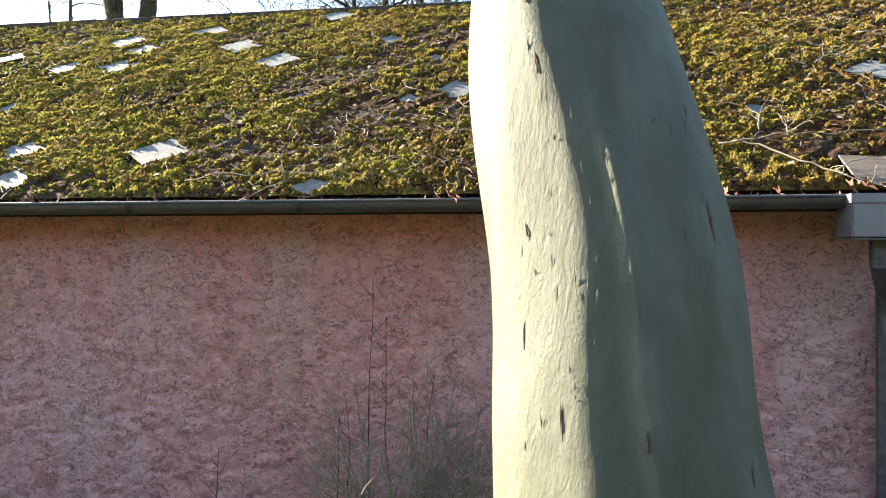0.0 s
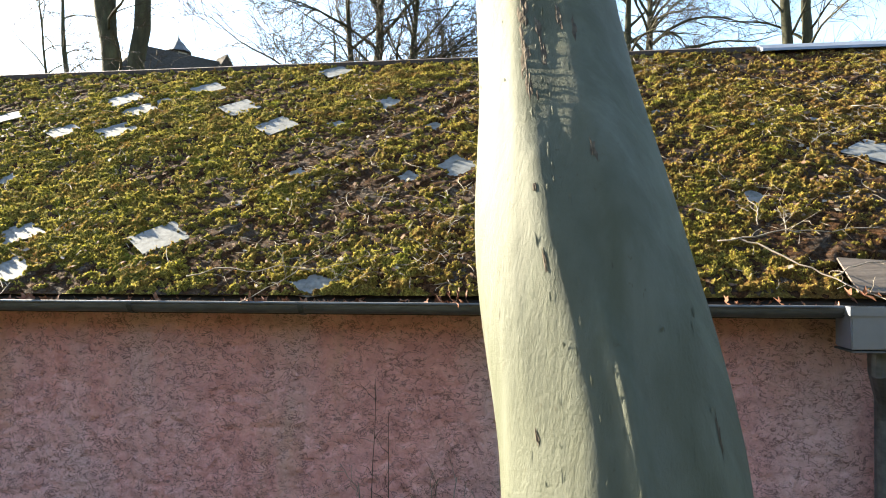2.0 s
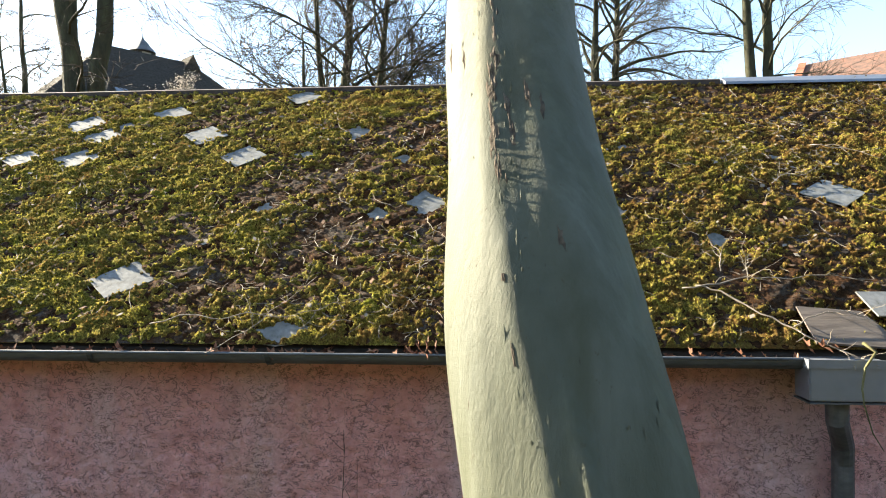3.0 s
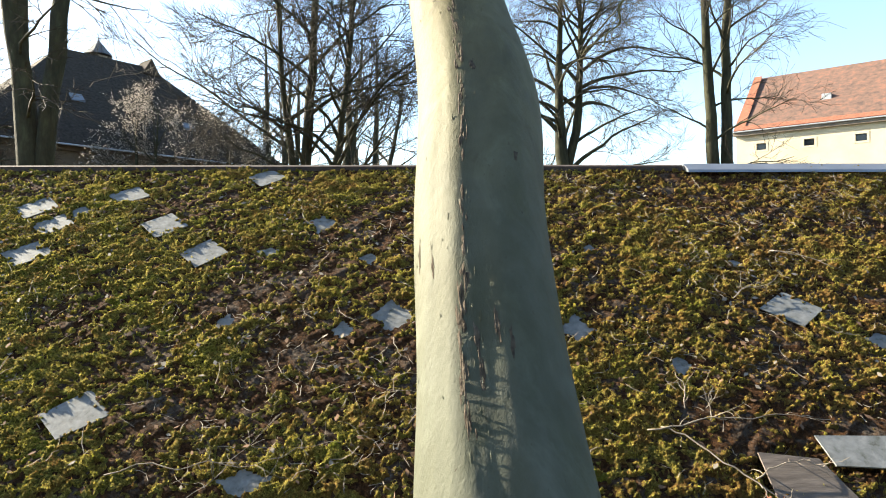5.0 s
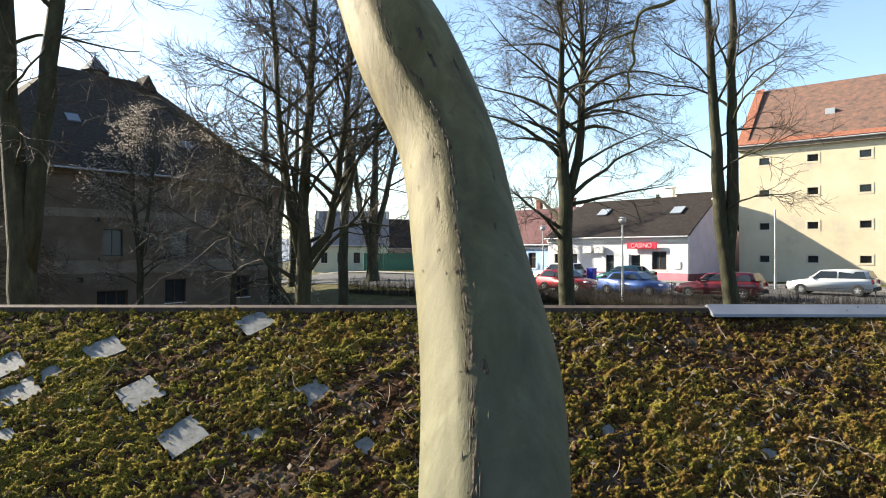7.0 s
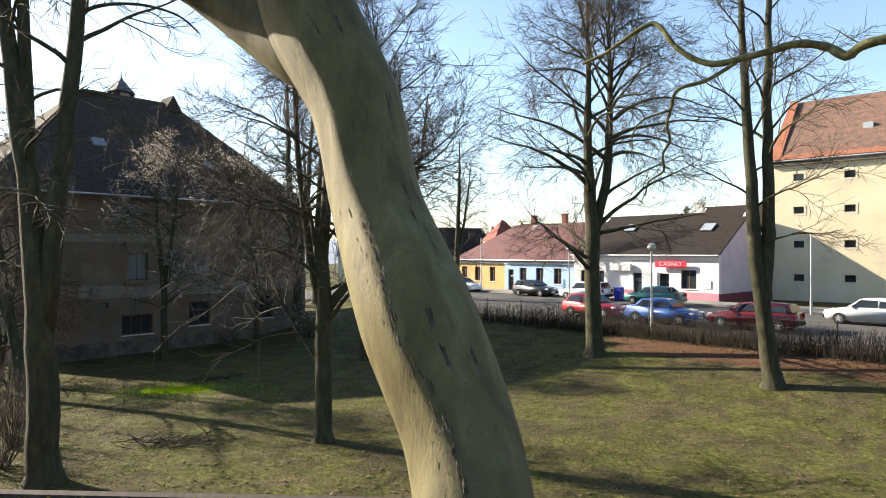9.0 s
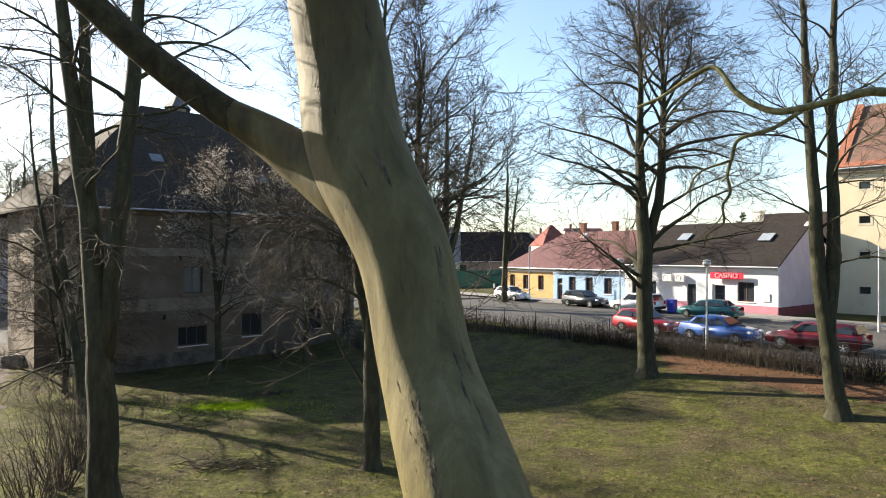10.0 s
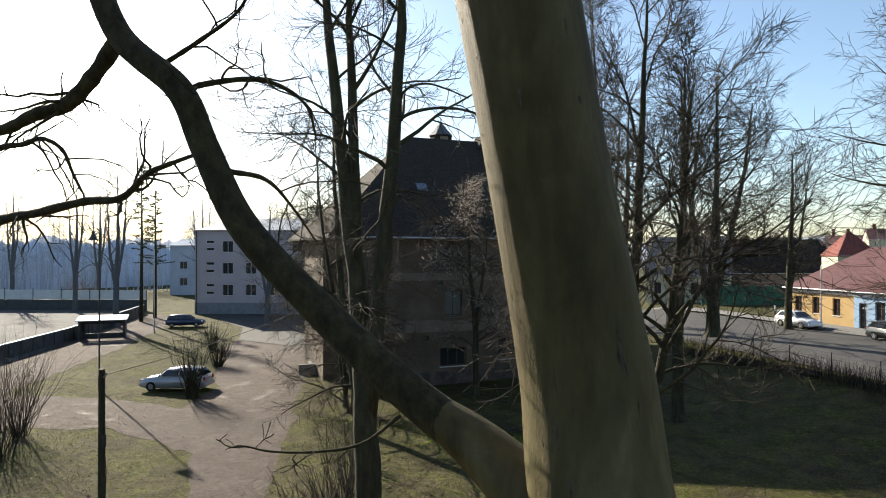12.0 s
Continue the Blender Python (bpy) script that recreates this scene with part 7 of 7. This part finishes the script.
bare_tree("hornbeam", -18.5, 38.2, [[(0, 0, 0, 0.22), (0, 0, 4.5, 0.18), (-0.4, 0, 8, 0.11), (-0.6, 0, 12, 0.03)], [(0, 0, 4.4, 0.13), (0.5, 0, 7.5, 0.10), (0.9, 0, 12, 0.03)]], "slim bare hornbeam with pale dry seed clusters", 18, 30, 4.0, 68, -0.02, 0.33, 6, 5, 3, leaves=4)
bare_tree("hornbeam", -13.8, 40.5, [[(0, 0, 0, 0.2), (0.1, 0, 4, 0.16), (-0.4, 0, 8, 0.1), (-0.7, 0, 11, 0.03)]], "slim bare hornbeam with pale dry seed clusters", 19, 28, 4.4, 78, -0.04, 0.28, 6, 5, 3, leaves=4)
bare_tree("roadside_tree", -39.5, 47.5, [[(0, 0, 0, 0.28), (0.1, 0, 5, 0.22), (0.3, 0, 10, 0.14), (0.2, 0, 16, 0.03)], [(0, 0, 3.5, 0.16), (-0.9, 0.3, 8, 0.11), (-1.4, 0.4, 14, 0.03)], [(0, 0, 3.0, 0.15), (1.0, -0.2, 7.5, 0.11), (1.7, -0.3, 13, 0.03)]], "dense bare tree on the far side of the drive", 24, 66, 5.4, 68, -0.02, 0.2, 8, 6, 4, droop=0.12)
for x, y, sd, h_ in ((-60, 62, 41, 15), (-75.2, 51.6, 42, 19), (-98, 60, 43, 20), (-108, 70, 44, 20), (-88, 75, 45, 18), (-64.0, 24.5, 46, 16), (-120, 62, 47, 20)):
    bare_tree("distant_tree", x, y, [[(0, 0, 0, 0.38), (0.2, 0, h_ * 0.3, 0.32), (0.5, 0, h_ * 0.6, 0.2), (0.4, 0, h_, 0.04)], [(0.1, 0, h_ * 0.22, 0.22), (-1.2, 0, h_ * 0.5, 0.16), (-1.8, 0, h_ * 0.9, 0.04)], [(0.1, 0, h_ * 0.25, 0.22), (1.6, 0, h_ * 0.55, 0.15), (2.4, 0, h_ * 0.92, 0.04)]], "tall bare tree with haze-tinted bark beyond the drive", sd, 24, 5.5, 45, 0.04, 0.3, 5, 4, 2, group="far trees", single=False, material=hazy_bark)


def conifer(x, y, height, label, seed, width=2.2, bare=0.25, dens=60, sparse=1.0):
    rng = random.Random(seed)
    t = thing("conifer", pose(x, y, gz(x, y) - 0.05), label, "tree", "conifers")
    trunk_s, leaf_s = Shape().tube([(0, 0, -0.2), (0.1, 0, height * 0.5), (0, 0, height)], [0.26, 0.17, 0.03], 8), Shape()
    for k in range(dens):
        f = bare + (0.98 - bare) * k / dens
        a, L = rng.uniform(0, 2 * math.pi), width * (1.05 - f) ** 0.7 * rng.uniform(0.6, 1.2)
        p, r = limb(rng, (0, 0, height * f), (math.cos(a), math.sin(a), rng.uniform(-0.15, 0.25)), L, 0.04, 0.01, 5, 0.1, 0.02)
        trunk_s.tube(p, r, 4, False)
        for q in range(int(26 * sparse)):
            c_, d, _ = along(p, r, rng.uniform(0.25, 1.0))
            for e in range(3):
                v1 = Vector((rng.gauss(0, 1), rng.gauss(0, 1), rng.gauss(0.2, 0.6))).normalized() * rng.uniform(0.12, 0.3)
                v2 = spread(rng, v1.normalized(), 90) * 0.03
                leaf_s.poly([c_ - v2, c_ + v1, c_ + v2])
    part("trunk", trunk_s.mesh("trunk", bark, True), t)
    part("needles", leaf_s.mesh("needles", plain("needles_" + str(seed), two((0.05, 0.07, 0.03), 0.4), 2, 0.9, 0, 0)), t, "dark green needles")


conifer(-77.0, 56.4, 21, "tall sparse pine beside the court", 61, 3.4, 0.45, 60, 2.0)
conifer(-79.8, 60.5, 18, "tall sparse pine beside the court", 62, 3.2, 0.4, 60, 2.0)
conifer(-19.0, 64.0, 17, "grey-green spruce behind the bare trees", 63, 3.0, 0.1, 80, 1.0)
conifer(24.0, 78.0, 9.5, "dark spruce behind the casino roof", 64, 2.4, 0.05, 60, 1.2)

# a vivid patch of young grass
rng = random.Random(33)
tuft_s = Shape()
for k in range(8200):
    a, q = rng.uniform(0, 6.28), abs(rng.gauss(0, 0.62 if k < 6200 else 1.9))
    x, y = -13.3 + 1.5 * q * math.cos(a), 28.9 + 0.75 * q * math.sin(a)
    o = Vector((x, y, float(ground_place(np.array(x), np.array(y))[2]) - 0.01))
    w_ = Vector((rng.gauss(0, 0.3), rng.gauss(0, 0.3), 1)).normalized() * rng.uniform(0.04, 0.11)
    e = spread(rng, w_.normalized(), 90) * 0.016
    tuft_s.poly([o - e, o + e, o + w_])
one_mesh("young_grass", tuft_s.mesh("young_grass", vivid_grass), "patch of vivid young grass on the lawn", "grass", kind="stuff")

# tufts of grass over the lawn
rng_np = np.random.RandomState(17)
def inside(px, py, outline):
    """Which points lie inside a closed outline."""
    out = np.zeros(np.shape(px), bool)
    for (x0, y0), (x1, y1) in zip(outline, outline[1:] + outline[:1]):
        if y0 != y1:
            out ^= ((y0 > py) != (y1 > py)) & (px < x0 + (py - y0) * (x1 - x0) / (y1 - y0))
    return out


N = 190000
gx = rng_np.uniform(-58, 16, N)
gy = 10.5 + 38 * rng_np.uniform(0, 1, N) ** 1.4
mask = (fractal(gx * 0.5, gy * 0.5, 4, 301, 0.7) + 0.25 * rng_np.uniform(-1, 1, N) > 0.42) & (0.70 * gx + 0.714 * gy < 27.5) & ~inside(gx, gy, DRIVE_A + DRIVE_B[::-1]) & ~inside(gx, gy, SIDE_A + SIDE_B[::-1]) & ((gx < -24) | (gy < 37)) & ~((gx > -8) & (gx < 8) & (gy < 10.6))
gx, gy = gx[mask], gy[mask]
base_pt = np.stack([gx, gy, ground_place(gx, gy)[2] - 0.01], 1)
n = len(gx)
lean = rng_np.normal(0, 0.5, (n, 3)) + np.array([0, 0, 1.0])
lean /= np.linalg.norm(lean, axis=1)[:, None]
across = np.cross(lean, rng_np.normal(0, 1, (n, 3)))
across /= np.linalg.norm(across, axis=1)[:, None]
hgt = rng_np.uniform(0.03, 0.10, n)[:, None]
V = np.stack([base_pt - across * 0.014, base_pt + across * 0.014, base_pt + lean * hgt], 1).reshape(-1, 3)
me = bpy.data.meshes.new("lawn_grass")
me.from_pydata(V.tolist(), [], np.arange(len(V)).reshape(-1, 3).tolist())
me.materials.append(grass_blade)
one_mesh("lawn_grass", me, "short uneven winter grass blades on the lawn", "grass", kind="stuff")

# shrubs
for x, y, sd, n, h_, w_ in ((-12.6, 16.4, 71, 40, 2.6, 1.5), (-13.6, 18.6, 72, 46, 3.0, 1.6), (-14.6, 20.6, 73, 46, 2.8, 1.6), (-16.2, 23.4, 74, 40, 2.6, 1.6), (-33.5, 19.2, 77, 60, 5.4, 2.6), (-30.5, 17.0, 78, 40, 4.6, 2.2), (-22.5, 31.0, 79, 34, 2.4, 1.5), (-16.5, 42.5, 80, 40, 1.8, 1.6), (-11.5, 44.5, 81, 40, 1.6, 1.6)):
    bush("bare_shrub", x, y, "leafless many-stemmed shrub on the grass", sd, n, h_, w_, thick=0.018)
for x, y, sd, n, h_, w_ in ((-33.2, 29.0, 75, 44, 4.4, 1.5), (-40.7, 37.5, 82, 40, 2.8, 1.6), (-48.7, 43.8, 76, 30, 3.2, 1.4)):
    bush("bare_shrub", x, y, "dark leafless shrub with upright stems beside the drive", sd, n, h_, w_, material=bark, thick=0.036)

# fallen branches and leaves on the lawn
rng = random.Random(91)
pile = Shape()
for k in range(150):
    a = rng.uniform(0, math.pi)
    x, y = rng.gauss(0, 0.8), rng.gauss(0, 0.35)
    p, r = limb(rng, (x, y, rng.uniform(0.0, 0.14)), (math.cos(a), math.sin(a) * 0.5, rng.uniform(-0.1, 0.2)), rng.uniform(0.25, 0.9), 0.014, 0.005, 4, 0.2, -0.03)
    pile.tube(p, r, 5, False)
one_mesh("brush_pile", pile.mesh("brush_pile", twig_bark, True), "pile of cut branches lying on the lawn", "branch pile", pose(-9.6, 20.7, gz(-9.6, 20.7)), kind="stuff")
one_mesh("brush_pile", pile.mesh("brush_pile", plain("dark_brush", two((0.03, 0.028, 0.02), 0.3), 3, 0.9, 0, 0), True), "small dark heap of brush lying on the lawn", "branch pile", pose(-12.4, 31.2, gz(-12.4, 31.2), 0, 0, 30) @ Matrix.Scale(0.75, 4), kind="stuff")
fallen = Shape()
for k in range(12000):
    x, y = rng.uniform(-20, 16), 11 + 24 * rng.random() ** 1.3
    if k % 3 == 0:
        u, s_ = rng.uniform(-26, 8), rng.gauss(30, 1.2)
        x, y = street(u, s_)
    z_ = float(ground_place(np.array(x), np.array(y))[2]) + 0.02
    a, L = rng.uniform(0, 6.28), rng.uniform(0.025, 0.075)
    e1, e2 = Vector((math.cos(a), math.sin(a), rng.uniform(-0.4, 0.4))) * L, Vector((-math.sin(a), math.cos(a), rng.uniform(-0.4, 0.4))) * L * 0.6
    o = Vector((x, y, z_ + 0.02))
    fallen.poly([o - e1, o + e2, o + e1, o - e2])
for k in range(7000):
    x, y = rng.uniform(-46, -15), 11 + 27 * rng.random() ** 1.2
    if inside(np.array(x), np.array(y), DRIVE_A + DRIVE_B[::-1]):
        continue
    a, L = rng.uniform(0, 6.28), rng.uniform(0.03, 0.075)
    e1, e2 = Vector((math.cos(a), math.sin(a), rng.uniform(-0.4, 0.4))) * L, Vector((-math.sin(a), math.cos(a), rng.uniform(-0.4, 0.4))) * L * 0.6
    o = Vector((x, y, float(ground_place(np.array(x), np.array(y))[2]) + 0.035))
    fallen.poly([o - e1, o + e2, o + e1, o - e2])
one_mesh("fallen_leaves", fallen.mesh("fallen_leaves", plain("lawn_leaf", [(0.3, (0.05, 0.025, 0.012)), (0.7, (0.13, 0.085, 0.05))], 7, 0.85, 0, 0)), "dry brown leaves scattered over the lawn", "leaves", kind="stuff")

# woods and hills round about; far haze is painted into the colours
def woods(name, pts, height, z0, seed, material, label, step=0.5):
    """A far wood: an uneven mass with many bare tops."""
    rng = random.Random(seed)
    s = Shape()
    for (x0, y0), (x1, y1) in zip(pts[:-1], pts[1:]):
        n = int(math.dist((x0, y0), (x1, y1)) / step)
        for k in range(n):
            f = rng.random()
            x, y = x0 + (x1 - x0) * f + rng.gauss(0, 6), y0 + (y1 - y0) * f + rng.gauss(0, 6)
            H_ = height * (0.55 + 0.6 * float(fractal(np.array(x * 0.05), np.array(y * 0.05), 3, seed))) * rng.uniform(0.75, 1.1)
            p, r = limb(rng, (x, y, z0), (rng.gauss(0, 0.05), rng.gauss(0, 0.05), 1), H_, 0.10, 0.03, 4, 0.04, 0)
            s.tube(p, r, 3, False)
            for e in range(16):
                fp, fd, fr = along(p, r, rng.uniform(0.2, 1.0))
                qp, qr = limb(rng, fp, spread(rng, fd, rng.uniform(20, 75)), H_ * 0.20, 0.035, 0.02, 2, 0.2, 0.05)
                s.tube(qp, qr, 3, False)
                for g in range(2):
                    hp, hd, hr = along(qp, qr, rng.uniform(0.3, 1.0))
                    kp, kr = limb(rng, hp, spread(rng, hd, 45), H_ * 0.09, 0.022, 0.015, 1, 0.2, 0.05)
                    s.tube(kp, kr, 3, False)
    one_mesh(name, s.mesh(name, material, True), label, "woods", kind="stuff")


def hill(name, pts, height, material, label, seed):
    s = Shape()
    n = 0
    for k, (x, y) in enumerate(pts):
        h_ = height * (0.75 + 0.5 * hash2(np.array(float(k)), np.array(1.0), seed))
        d = Vector((x, y, 0)).normalized()
        for q, f in ((-60, -0.3), (0, 1.0), (80, 0.9), (200, -0.3)):
            s.v.append((x + d.x * q, y + d.y * q, float(h_) * f))
    for k in range(len(pts) - 1):
        for q in range(3):
            a = k * 4 + q
            s.f.append((a, a + 4, a + 5, a + 1))
    one_mesh(name, s.mesh(name, material, True), label, "hill", kind="structure")


def wood_mass(name, pts, height, z0, material, label, seed):
    """A belt of wood as one rough mass: lumpy crowns over a slope. Any haze is in the material's colour."""
    L = np.concatenate([[0], np.cumsum([math.dist(p, q) for p, q in zip(pts[:-1], pts[1:])])])

    def place(U, W):
        x, y = np.interp(U, L, [p[0] for p in pts]), np.interp(U, L, [p[1] for p in pts])
        d = np.hypot(x, y)
        H_ = height * (0.7 + 0.6 * fractal(U * 0.06, U * 0 + W, 3, seed) + 0.25 * (fractal(U * 0.6, W * 6, 3, seed + 1) - 0.5))
        back_ = 18 * W * W + 3 * fractal(U * 0.4, W * 5, 3, seed + 2)
        return x + x / d * back_, y + y / d * back_, z0 + H_ * np.sin(W * math.pi / 2)

    one_mesh(name, grid_mesh(name, np.arange(0, L[-1], 0.7), np.linspace(0, 1, 16), place, material), label, "woods", kind="stuff")


wood_mass("far_wood_belt", [(-138, 20), (-158, 80), (-150, 118), (-112, 150)], 14.0, -1.5, plain("wood_haze", two((0.405, 0.485, 0.605), 0.12), 0.15, 1, 0, 0), "haze-tinted blue belt of woods beyond the court", 111)
# added out of view behind the camera, to cut sky light on shaded sides
wood_mass("sky_blocker_belt", [(-70, -6), (-40, -18), (0, -21), (40, -18), (58, 4), (64, 30)], 15.0, -0.5, plain("blocker_brown", two((0.05, 0.046, 0.032), 0.35), 0.8, 0.95, 0, 0.6, 3, 0.3), "unseen dark belt added behind the camera to cut sky light", 131)
woods("far_woods", [(-125, 35), (-140, 75), (-135, 110), (-105, 135)], 19, -1, 101, far_haze, "haze-tinted blue-grey bare woods beyond the court", 0.42)
woods("park_woods", [(-45, 110), (-20, 135), (10, 150)], 13, 1, 102, plain("wood_brown", two((0.16, 0.15, 0.145), 0.25), 0.2, 1, 0, 0), "brown-grey bare woods behind the houses", 0.9)
# skyline hills, their blue standing in for haze
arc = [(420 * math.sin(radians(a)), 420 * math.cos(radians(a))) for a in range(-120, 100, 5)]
hill("backdrop_hill", arc, 14, plain("hill_haze", two((0.255, 0.3, 0.36), 0.12), 0.02, 1, 0, 0), "low haze-tinted wooded hills on the skyline", 5)
